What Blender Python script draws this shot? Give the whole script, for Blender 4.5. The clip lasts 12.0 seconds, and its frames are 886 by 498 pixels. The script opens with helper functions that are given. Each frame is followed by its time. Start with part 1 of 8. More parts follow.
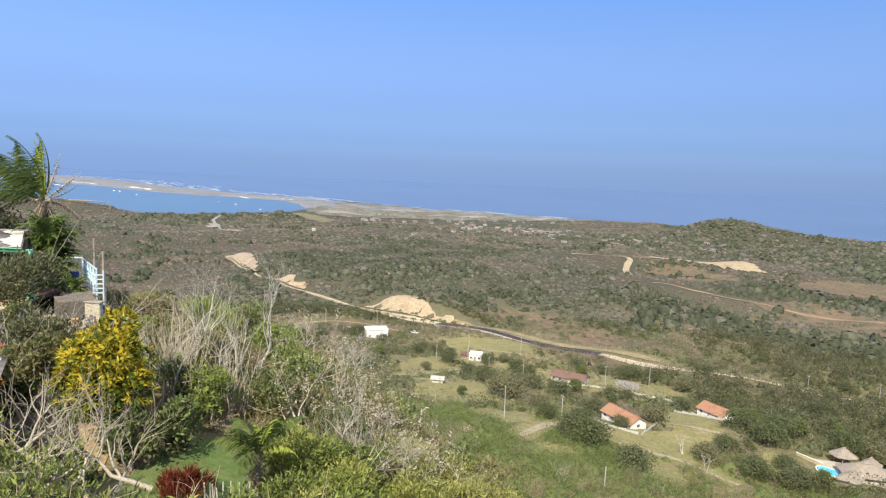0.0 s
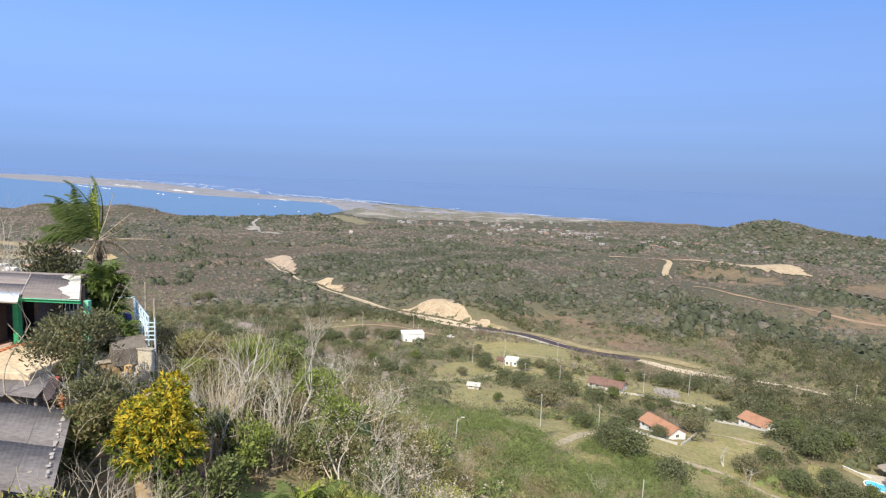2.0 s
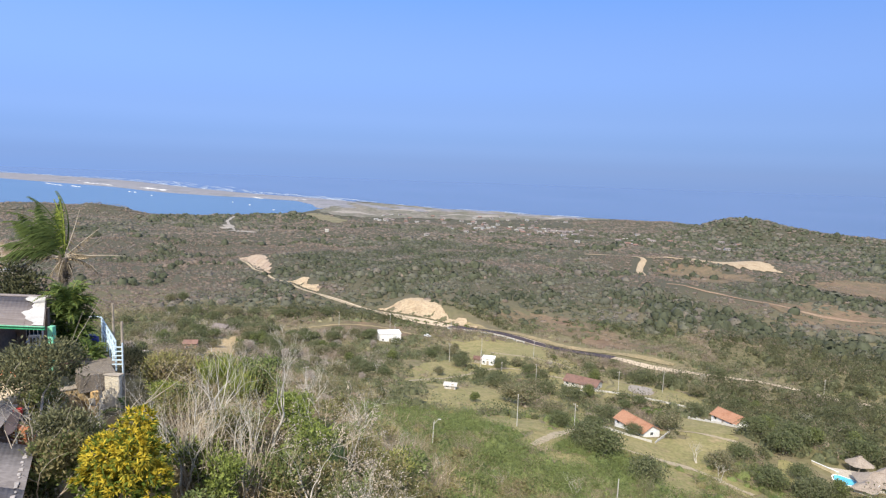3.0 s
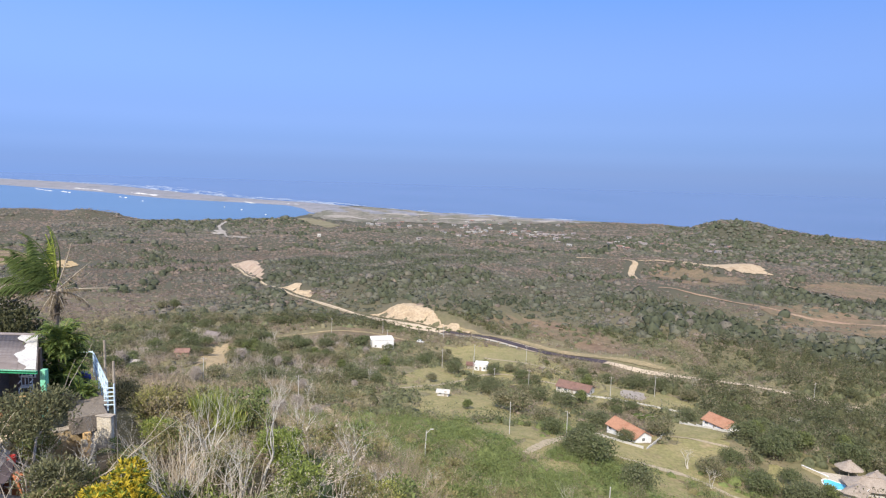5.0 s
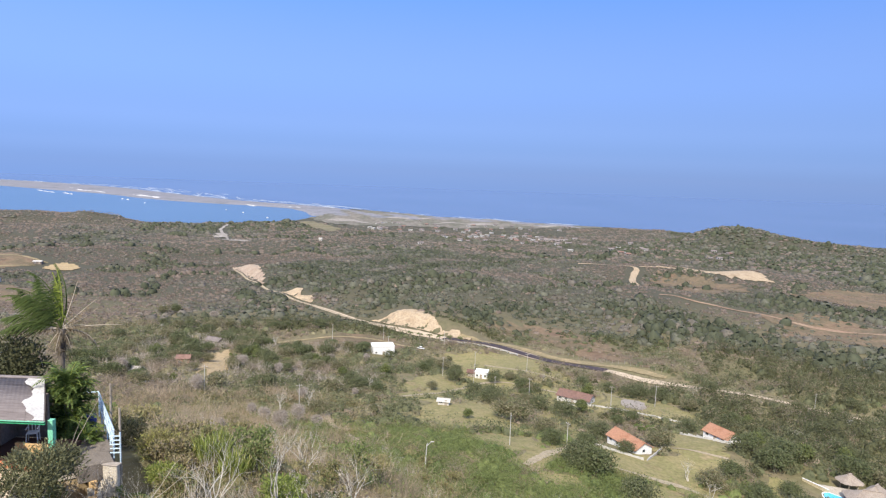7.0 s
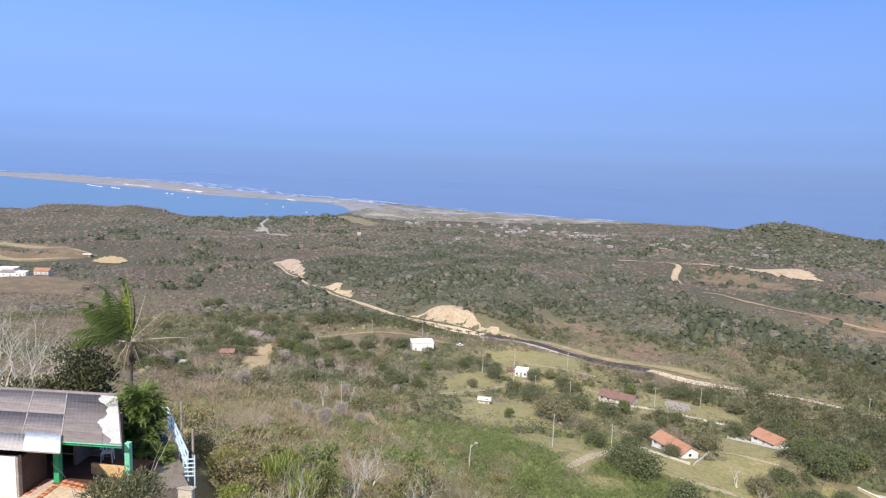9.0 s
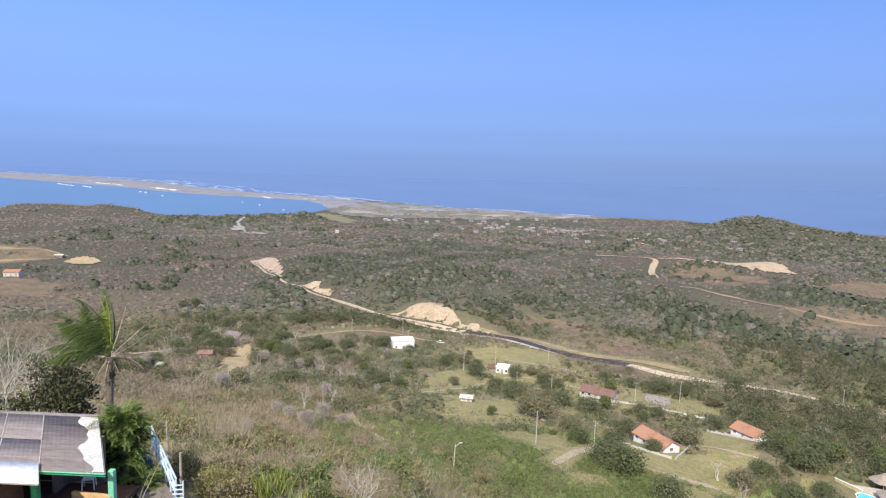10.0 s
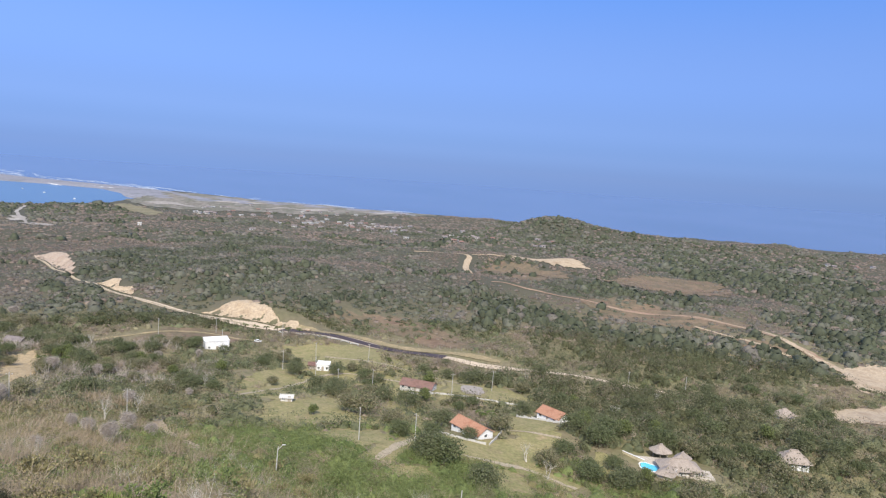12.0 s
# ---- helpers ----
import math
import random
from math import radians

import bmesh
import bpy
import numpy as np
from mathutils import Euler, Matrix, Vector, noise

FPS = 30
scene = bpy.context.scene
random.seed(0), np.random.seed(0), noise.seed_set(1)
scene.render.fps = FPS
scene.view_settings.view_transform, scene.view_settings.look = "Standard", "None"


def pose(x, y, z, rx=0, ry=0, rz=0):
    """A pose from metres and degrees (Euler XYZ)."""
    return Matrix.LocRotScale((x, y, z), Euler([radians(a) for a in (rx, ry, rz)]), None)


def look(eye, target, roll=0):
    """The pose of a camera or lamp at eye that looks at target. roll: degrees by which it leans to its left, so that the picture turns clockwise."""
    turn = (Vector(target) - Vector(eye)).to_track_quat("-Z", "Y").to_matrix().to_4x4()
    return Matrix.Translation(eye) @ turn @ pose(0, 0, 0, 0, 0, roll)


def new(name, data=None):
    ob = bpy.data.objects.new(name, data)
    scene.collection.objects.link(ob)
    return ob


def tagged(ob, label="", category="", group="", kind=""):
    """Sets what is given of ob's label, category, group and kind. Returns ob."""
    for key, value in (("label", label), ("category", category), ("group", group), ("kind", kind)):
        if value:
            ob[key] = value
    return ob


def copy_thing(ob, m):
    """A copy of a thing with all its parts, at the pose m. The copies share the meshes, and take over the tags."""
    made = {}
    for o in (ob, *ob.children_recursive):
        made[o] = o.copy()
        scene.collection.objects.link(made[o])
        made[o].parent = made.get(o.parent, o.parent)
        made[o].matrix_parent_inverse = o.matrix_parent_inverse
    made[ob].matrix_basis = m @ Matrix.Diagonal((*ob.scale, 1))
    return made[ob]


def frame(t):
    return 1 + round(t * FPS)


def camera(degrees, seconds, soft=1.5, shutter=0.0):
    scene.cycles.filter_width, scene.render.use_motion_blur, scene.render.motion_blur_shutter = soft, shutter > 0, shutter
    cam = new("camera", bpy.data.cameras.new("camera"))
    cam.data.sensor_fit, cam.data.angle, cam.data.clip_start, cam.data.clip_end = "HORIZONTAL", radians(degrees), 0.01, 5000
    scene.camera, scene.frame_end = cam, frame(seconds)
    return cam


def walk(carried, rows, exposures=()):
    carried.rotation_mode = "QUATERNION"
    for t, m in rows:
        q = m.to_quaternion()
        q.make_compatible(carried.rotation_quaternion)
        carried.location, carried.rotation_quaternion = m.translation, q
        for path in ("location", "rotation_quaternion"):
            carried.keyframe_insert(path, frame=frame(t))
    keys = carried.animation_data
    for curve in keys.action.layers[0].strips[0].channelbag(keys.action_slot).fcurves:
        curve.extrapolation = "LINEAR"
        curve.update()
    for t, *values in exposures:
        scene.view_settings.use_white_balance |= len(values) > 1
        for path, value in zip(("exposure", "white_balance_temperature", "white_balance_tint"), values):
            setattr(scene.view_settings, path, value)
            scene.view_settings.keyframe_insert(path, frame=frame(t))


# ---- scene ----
cam = camera(67.85, 12.0, 1.25)
PATH = [
    (0.0, pose(0.000, 0.000, 110.000, 83.006, -2.295, 0.282)),
    (0.5, pose(0.004, -0.157, 110.551, 82.986, -2.238, 0.715)),
    (1.0, pose(0.003, -0.295, 111.066, 82.912, -2.151, 0.361)),
    (1.5, pose(-0.024, -0.400, 111.529, 82.950, -2.249, 0.447)),
    (2.0, pose(-0.025, -0.411, 111.954, 82.978, -1.910, 3.400)),
    (2.5, pose(0.054, -0.278, 112.421, 82.885, -2.000, 0.527)),
    (3.0, pose(0.068, -0.180, 112.871, 82.829, -1.939, 1.357)),
    (3.2, pose(0.055, -0.165, 113.049, 82.777, -1.951, 0.676)),
    (4.8, pose(0.313, -0.584, 114.197, 83.014, -1.721, 1.402)),
    (5.0, pose(0.314, -0.599, 114.406, 83.124, -1.661, 0.682)),
    (5.5, pose(0.289, -0.633, 114.952, 82.932, -1.677, 2.521)),
    (6.0, pose(0.263, -0.658, 115.496, 82.974, -1.505, 1.259)),
    (6.5, pose(0.224, -0.675, 115.975, 82.980, -1.900, 1.406)),
    (6.7, pose(0.198, -0.675, 116.150, 83.452, -1.818, 1.007)),
    (8.3, pose(-0.601, -0.185, 116.819, 82.949, -2.608, 0.947)),
    (8.5, pose(-0.878, -0.002, 116.924, 82.933, -2.225, 2.120)),
    (9.0, pose(-1.655, 0.497, 117.203, 82.833, -1.995, 4.031)),
    (9.5, pose(-2.288, 1.126, 117.444, 82.668, -1.726, 2.444)),
    (10.0, pose(-2.592, 1.665, 117.569, 82.572, -1.666, 2.071)),
    (10.5, pose(-2.897, 1.864, 117.625, 82.209, -2.170, -1.337)),
    (11.0, pose(-3.210, 1.878, 117.705, 82.182, -2.869, -5.142)),
    (11.5, pose(-3.668, 1.773, 117.833, 82.426, -3.658, -12.894)),
    (12.0, pose(-4.147, 1.627, 117.999, 82.939, -4.072, -13.464)),
]
walk(cam, PATH, [(0.0, 0.21, 7050, 3), (2.0, 0.2, 6800, 6), (3.2, 0.19, 6650, 8), (5.0, 0.18, 6520, 10), (9.0, 0.17, 6500, 10), (10.5, 0.14, 6500, 10), (11.3, 0.11, 6450, 10), (12.0, 0.07, 6300, 10)])

# ---- sky and sun ----
TO_SUN = Vector((-0.16, -0.70, 0.68)).normalized()
world = bpy.data.worlds.new("sky")
scene.world = world
world.use_nodes = True
wn = world.node_tree.nodes
sky = wn.new("ShaderNodeTexSky")
sky.sky_type = 'NISHITA'
sky.sun_disc = False
sky.sun_elevation = math.asin(TO_SUN.z)
sky.sun_rotation = math.atan2(TO_SUN.x, TO_SUN.y)
sky.altitude = 100
sky.air_density, sky.dust_density, sky.ozone_density = 1.0, 0.0, 3.0
# sea haze: the clear sky washed with pale lavender blue near the horizon
haze = wn.new("ShaderNodeMixRGB")
haze.inputs["Fac"].default_value = 0.92
rise = wn.new("ShaderNodeSeparateXYZ")
world.node_tree.links.new(wn.new("ShaderNodeTexCoord").outputs["Generated"], rise.inputs["Vector"])
veil = wn.new("ShaderNodeValToRGB")
veil.color_ramp.interpolation = 'EASE'
for pos, c in ((0.0, (1.06, 2.28, 5.5)), (0.03, (1.4, 2.66, 6.15)), (0.07, (1.73, 3.05, 6.85)), (0.14, (1.88, 3.36, 7.7)), (0.36, (0.93, 2.8, 8.2)), (1.0, (1.3, 2.85, 7.4))):
    el = veil.color_ramp.elements.new(pos)
    el.color = (*[q / 8 for q in c], 1)
for el in [e for e in veil.color_ramp.elements if tuple(e.color)[:3] in ((0, 0, 0), (1, 1, 1))]:
    veil.color_ramp.elements.remove(el)
lift_veil = wn.new("ShaderNodeVectorMath")
lift_veil.operation = 'SCALE'
lift_veil.inputs["Scale"].default_value = 8
world.node_tree.links.new(rise.outputs["Z"], veil.inputs["Fac"])
world.node_tree.links.new(veil.outputs["Color"], lift_veil.inputs[0])
side_light = wn.new("ShaderNodeMapRange")
side_light.inputs["From Min"].default_value, side_light.inputs["From Max"].default_value = -1.0, 1.0
side_light.inputs["To Min"].default_value, side_light.inputs["To Max"].default_value = 9.2, 6.9
world.node_tree.links.new(rise.outputs["X"], side_light.inputs["Value"])
world.node_tree.links.new(side_light.outputs["Result"], lift_veil.inputs["Scale"])
world.node_tree.links.new(lift_veil.outputs["Vector"], haze.inputs["Color2"])
wn["Background"].inputs["Strength"].default_value = 0.12
world.node_tree.links.new(sky.outputs["Color"], haze.inputs["Color1"])
world.node_tree.links.new(haze.outputs["Color"], wn["Background"].inputs["Color"])
sun = new("sun", bpy.data.lights.new("sun", "SUN"))
sun.data.energy, sun.data.angle, sun.data.color = 5.0, radians(0.55), (1.0, 0.93, 0.82)
sun.matrix_world = look(TO_SUN * 50, (0, 0, 0))


# ---- materials ----
def material(name, colors, scale=1.0, rough=0.8, bump=0.0, bump_scale=20.0, metal=0.0, leaf=0.0, detail=5.0, coords="Object", spec=0.3, mid=0.5, soft=0.18, piece=0.0, stretch=(1, 1, 1), through_leaf=0.0):
    """Blends two to four colours by noise at two scales; leaf: variation from leaf to leaf; piece: from object to object."""
    m = bpy.data.materials.new(name)
    m.use_nodes = True
    nt = m.node_tree
    n, link = nt.nodes, nt.links.new
    bsdf = n["Principled BSDF"]
    co = n.new("ShaderNodeTexCoord")
    mp = n.new("ShaderNodeMapping")
    mp.inputs["Scale"].default_value = stretch
    link(co.outputs[coords], mp.inputs["Vector"])
    big = n.new("ShaderNodeTexNoise")
    big.inputs["Scale"].default_value, big.inputs["Detail"].default_value, big.inputs["Roughness"].default_value = scale, detail, 0.62
    link(mp.outputs["Vector"], big.inputs["Vector"])
    ramp = n.new("ShaderNodeValToRGB")
    els = ramp.color_ramp.elements
    count = len(colors)
    while len(els) < count:
        els.new(0.5)
    for k, c in enumerate(colors):
        els[k].position = mid + soft * (2 * k / max(count - 1, 1) - 1)
        els[k].color = (*c, 1)
    link(big.outputs["Fac"], ramp.inputs["Fac"])
    color = ramp.outputs["Color"]
    fine = n.new("ShaderNodeTexNoise")
    fine.inputs["Scale"].default_value, fine.inputs["Detail"].default_value = scale * 9.7, 4
    link(mp.outputs["Vector"], fine.inputs["Vector"])
    vary = n.new("ShaderNodeMapRange")
    vary.inputs["From Min"].default_value, vary.inputs["From Max"].default_value = 0.3, 0.7
    vary.inputs["To Min"].default_value, vary.inputs["To Max"].default_value = 0.78, 1.2
    link(fine.outputs["Fac"], vary.inputs["Value"])
    value = vary.outputs["Result"]
    if leaf or piece:
        info = n.new("ShaderNodeNewGeometry" if leaf else "ShaderNodeObjectInfo")
        rng = n.new("ShaderNodeMapRange")
        k = leaf or piece
        rng.inputs["To Min"].default_value, rng.inputs["To Max"].default_value = 1 - k, 1 + k
        link(info.outputs["Random Per Island" if leaf else "Random"], rng.inputs["Value"])
        mul = n.new("ShaderNodeMath")
        mul.operation = 'MULTIPLY'
        link(value, mul.inputs[0])
        link(rng.outputs["Result"], mul.inputs[1])
        value = mul.outputs["Value"]
    scl = n.new("ShaderNodeVectorMath")
    scl.operation = 'SCALE'
    link(color, scl.inputs[0])
    link(value, scl.inputs["Scale"])
    link(scl.outputs["Vector"], bsdf.inputs["Base Color"])
    bsdf.inputs["Roughness"].default_value, bsdf.inputs["Metallic"].default_value = rough, metal
    bsdf.inputs["Specular IOR Level"].default_value = spec
    if bump:
        bn = n.new("ShaderNodeTexNoise")
        bn.inputs["Scale"].default_value, bn.inputs["Detail"].default_value = bump_scale, 4
        link(mp.outputs["Vector"], bn.inputs["Vector"])
        bp = n.new("ShaderNodeBump")
        bp.inputs["Strength"].default_value, bp.inputs["Distance"].default_value = min(bump, 1), 1.0 / bump_scale
        link(bn.outputs["Fac"], bp.inputs["Height"])
        link(bp.outputs["Normal"], bsdf.inputs["Normal"])
    if through_leaf:
        tr = n.new("ShaderNodeBsdfTranslucent")
        link(scl.outputs["Vector"], tr.inputs["Color"])
        mx = n.new("ShaderNodeMixShader")
        mx.inputs["Fac"].default_value = through_leaf
        link(bsdf.outputs["BSDF"], mx.inputs[1])
        link(tr.outputs["BSDF"], mx.inputs[2])
        link(mx.outputs["Shader"], n["Material Output"].inputs["Surface"])
    return m


def foliage(name, colors, scale, leaf=0.3, bump=0.0):
    return material(name, colors, scale, rough=0.65, leaf=leaf, detail=4, spec=0.2, through_leaf=0.28, bump=bump, bump_scale=1.6)


M_SOIL = material("hillside_ground", [(0.15, 0.142, 0.066), (0.195, 0.172, 0.09), (0.225, 0.185, 0.11), (0.14, 0.142, 0.06)], 0.035, 0.95, 0.6, 1.2, detail=8)
# darker grey-brown ground under the forest, blending in from 330 to 520 m
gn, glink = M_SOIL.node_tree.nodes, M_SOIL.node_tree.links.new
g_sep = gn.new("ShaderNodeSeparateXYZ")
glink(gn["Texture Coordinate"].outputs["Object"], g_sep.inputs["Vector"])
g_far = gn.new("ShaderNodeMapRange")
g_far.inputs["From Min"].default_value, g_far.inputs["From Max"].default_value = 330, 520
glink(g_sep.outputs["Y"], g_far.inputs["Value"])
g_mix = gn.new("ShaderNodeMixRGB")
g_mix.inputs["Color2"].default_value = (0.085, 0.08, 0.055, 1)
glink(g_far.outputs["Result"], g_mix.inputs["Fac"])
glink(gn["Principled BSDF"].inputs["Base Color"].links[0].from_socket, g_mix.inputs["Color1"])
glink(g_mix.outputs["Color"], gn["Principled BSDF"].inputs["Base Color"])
M_LAWN = material("grass", [(0.184, 0.178, 0.067), (0.294, 0.247, 0.119), (0.229, 0.210, 0.087), (0.312, 0.241, 0.134)], 0.11, 0.95, 0.5, 4, detail=7)
M_YARD = material("mown_lawn", [(0.078, 0.136, 0.036), (0.125, 0.168, 0.056), (0.164, 0.176, 0.072)], 0.5, 0.95, 0.6, 18, detail=6)
M_DRYFIELD = material("dry_field", [(0.165, 0.108, 0.073), (0.212, 0.152, 0.095), (0.145, 0.118, 0.072), (0.195, 0.125, 0.083)], 0.05, 0.95, 0.5, 1.0, detail=8)
M_REDEARTH = material("red_earth", [(0.289, 0.180, 0.120), (0.357, 0.261, 0.175)], 0.05, 0.95, 0.5, 1.0, detail=8)
M_SAND = material("pale_earth", [(0.338, 0.248, 0.157), (0.441, 0.346, 0.237), (0.382, 0.286, 0.183)], 0.08, 0.95, 0.3, 0.5, detail=8)
M_CUTFACE = material("grey_pink_earth", [(0.30, 0.225, 0.165), (0.40, 0.315, 0.24), (0.34, 0.25, 0.19)], 0.1, 0.95, 0.4, 0.6, detail=8)
M_BANK = material("ochre_earth", [(0.34, 0.25, 0.13), (0.44, 0.33, 0.19), (0.30, 0.23, 0.12)], 0.12, 0.95, 0.3, 0.8, detail=8)
M_COASTGRASS = material("coastal_grass", [(0.158, 0.147, 0.084), (0.210, 0.180, 0.108), (0.137, 0.133, 0.078)], 0.02, 0.95, detail=7)
M_FLAT = material("coastal_flat", [(0.17, 0.152, 0.118), (0.225, 0.2, 0.165), (0.14, 0.135, 0.096), (0.255, 0.23, 0.2)], 0.018, 0.95, detail=8, stretch=(1, 0.35, 1))
M_PALEFLAT = material("bleached_sand", [(0.28, 0.25, 0.215), (0.36, 0.325, 0.285)], 0.02, 0.95, detail=7)
M_PATH = material("trodden_earth", [(0.36, 0.25, 0.14), (0.46, 0.34, 0.2)], 0.8, 0.95, 0.6, 12, detail=7)
# Sand greyed and blued, so distance haze sits in its colour.
M_BEACH = material("hazed_beach_sand", [(0.185, 0.186, 0.2), (0.25, 0.243, 0.262), (0.15, 0.156, 0.162)], 0.012, 0.95, detail=7)
M_ASPHALT = material("asphalt", [(0.055, 0.042, 0.046), (0.08, 0.062, 0.064)], 0.2, 0.85, 0.2, 6)
M_GRAVEL = material("gravel_verge", [(0.470, 0.378, 0.274), (0.616, 0.493, 0.353)], 0.15, 0.95, 0.5, 3)
M_LANE = material("worn_lane", [(0.30, 0.245, 0.165), (0.42, 0.345, 0.24), (0.24, 0.21, 0.135)], 0.5, 0.95, 0.4, 3)
M_CONC = material("old_concrete", [(0.26, 0.22, 0.18), (0.38, 0.33, 0.28), (0.30, 0.26, 0.21)], 1.2, 0.9, 0.4, 14)
# Concrete darkened for the palm clump's shade over the garden steps.
M_SHADESTEP = material("shade_dark_concrete", [(0.13, 0.11, 0.09), (0.21, 0.178, 0.148), (0.16, 0.136, 0.112)], 1.6, 0.9, 0.4, 14)
M_FIBRO = material("weathered_fibre_cement", [(0.15, 0.126, 0.122), (0.255, 0.222, 0.212), (0.19, 0.16, 0.153), (0.30, 0.262, 0.25)], 0.7, 0.95, 0.15, 25, piece=0.16, stretch=(0.35, 3.2, 1), spec=0.08, detail=7)
M_SHEDROOF = material("dark_fibre_cement", [(0.112, 0.099, 0.1), (0.178, 0.16, 0.158), (0.135, 0.12, 0.118)], 0.9, 0.9, 0.2, 25, piece=0.12, stretch=(0.6, 1.5, 1))
M_LIP = material("bleached_fibre_cement", [(0.30, 0.27, 0.25), (0.42, 0.385, 0.36), (0.34, 0.30, 0.275)], 1.6, 0.9, 0.2, 25)
# Brown darkened: the shade on the porch's inner wall face is in the colour.
M_SHADEWALL = material("shaded_brown_plaster", [(0.07, 0.045, 0.035), (0.10, 0.065, 0.05)], 1.5, 0.85, 0.2, 10)
M_PINKSLAB = material("pinkish_cement", [(0.52, 0.36, 0.30), (0.62, 0.46, 0.38)], 2.0, 0.9, 0.2, 12)
M_LIME = material("flaking_whitewash", [(0.5, 0.47, 0.43), (0.66, 0.63, 0.58)], 1.2, 0.85, 0.3, 20)
M_WHITE = material("white_paint", [(0.74, 0.73, 0.70), (0.82, 0.81, 0.79)], 0.4, 0.7, 0.1, 8)
# Green kept dark so the colour carries the awning's shade on the column.
M_GREEN = material("green_paint", [(0.035, 0.30, 0.135), (0.055, 0.38, 0.18)], 2.0, 0.55, 0.1, 30)
M_MINT = material("mint_paint", [(0.16, 0.5, 0.31), (0.23, 0.58, 0.39)], 2.0, 0.6, 0.1, 30)
M_RAIL = material("light_blue_paint", [(0.46, 0.60, 0.68), (0.62, 0.72, 0.78)], 5.0, 0.5)
M_OCHRE = material("ochre_plaster", [(0.48, 0.30, 0.13), (0.60, 0.40, 0.19), (0.52, 0.36, 0.2)], 1.0, 0.9, 0.3, 14)
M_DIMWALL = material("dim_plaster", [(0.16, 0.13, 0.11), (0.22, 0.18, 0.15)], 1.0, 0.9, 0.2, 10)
M_BRICK = material("raw_brick", [(0.36, 0.2, 0.13), (0.44, 0.26, 0.17), (0.32, 0.19, 0.13)], 1.2, 0.9, 0.3, 6)
M_TERRACE = material("clay_tile", [(0.48, 0.17, 0.085), (0.58, 0.24, 0.12)], 3.0, 0.8, 0.2, 20, piece=0.2)
M_PATIO = material("beige_patio", [(0.56, 0.42, 0.28), (0.66, 0.52, 0.36)], 0.8, 0.9, 0.2, 10)
M_VILLAPAVE = material("greyed_paving", [(0.38, 0.33, 0.27), (0.50, 0.44, 0.36), (0.43, 0.37, 0.30)], 0.5, 0.9, 0.2, 6)
M_TILE = material("red_roof_tile", [(0.377, 0.180, 0.109), (0.459, 0.247, 0.157), (0.410, 0.209, 0.133)], 0.35, 0.85, 0.5, 5)
M_TILE_OLD = material("old_brown_tile", [(0.2, 0.118, 0.094), (0.262, 0.155, 0.124), (0.18, 0.12, 0.104)], 0.35, 0.85, 0.5, 5)
M_THATCH = material("grey_thatch", [(0.27, 0.22, 0.18), (0.36, 0.30, 0.25), (0.31, 0.255, 0.21)], 0.5, 0.95, 0.7, 6, stretch=(1, 1, 0.3))
M_YELLOWWALL = material("pale_yellow_plaster", [(0.5, 0.42, 0.26), (0.6, 0.51, 0.34)], 0.4, 0.85, 0.2, 6)
M_POOL = material("pool_water", [(0.10, 0.50, 0.72), (0.16, 0.60, 0.80)], 0.5, 0.08, 0.15, 3, spec=0.5)
M_WOOD = material("weathered_wood", [(0.30, 0.25, 0.2), (0.42, 0.37, 0.3)], 3.0, 0.85, 0.4, 30, stretch=(1, 1, 0.15))
M_POLE = material("pale_concrete_pole", [(0.48, 0.46, 0.42), (0.58, 0.56, 0.52)], 1.5, 0.85, 0.2, 12)
M_METAL = material("galvanised_metal", [(0.5, 0.5, 0.5), (0.6, 0.6, 0.6)], 2.0, 0.45, metal=0.8)
M_DARK = material("dark_opening", [(0.03, 0.027, 0.025), (0.045, 0.04, 0.035)], 1.0, 0.8)
M_GLASS = material("window_glass", [(0.03, 0.035, 0.04), (0.04, 0.05, 0.055)], 1.0, 0.08, spec=0.5)
M_REDPLASTIC = material("red_plastic", [(0.55, 0.06, 0.05), (0.62, 0.09, 0.07)], 3.0, 0.45)
M_BLUEPLASTIC = material("blue_plastic", [(0.03, 0.035, 0.20), (0.04, 0.05, 0.27)], 3.0, 0.45)
M_PINK = material("pink_paint", [(0.72, 0.38, 0.36), (0.78, 0.44, 0.42)], 3.0, 0.7)
M_BARK = material("grey_bark", [(0.36, 0.30, 0.23), (0.50, 0.43, 0.34), (0.42, 0.35, 0.27)], 3.0, 0.9, 0.5, 30)
M_PALMTRUNK = material("palm_trunk", [(0.15, 0.12, 0.09), (0.24, 0.2, 0.155), (0.18, 0.145, 0.11)], 2.0, 0.9, 0.6, 18, stretch=(1, 1, 4))
M_PALEBARK = material("pale_bark", [(0.44, 0.40, 0.34), (0.58, 0.54, 0.47), (0.50, 0.45, 0.38)], 3.0, 0.85, 0.5, 30)
M_TWIG = material("dry_twigs", [(0.44, 0.36, 0.26), (0.60, 0.50, 0.38), (0.50, 0.41, 0.30)], 0.4, 0.9, leaf=0.25)
M_SLOPETWIG = material("greyish_brush", [(0.29, 0.235, 0.165), (0.40, 0.325, 0.235), (0.33, 0.265, 0.185)], 0.15, 0.9, leaf=0.25)
M_GREYTWIG = material("grey_twigs", [(0.31, 0.265, 0.225), (0.42, 0.365, 0.315), (0.35, 0.3, 0.255)], 0.3, 0.9, leaf=0.2)
M_BRUSH = material("brown_brush", [(0.22, 0.17, 0.105), (0.31, 0.24, 0.15), (0.26, 0.2, 0.125)], 0.15, 0.9, leaf=0.25)
M_DRYBANK = material("dry_grass_bank", [(0.34, 0.26, 0.14), (0.27, 0.22, 0.12), (0.40, 0.30, 0.17)], 0.08, 0.95, 0.3, 1.5, detail=8)
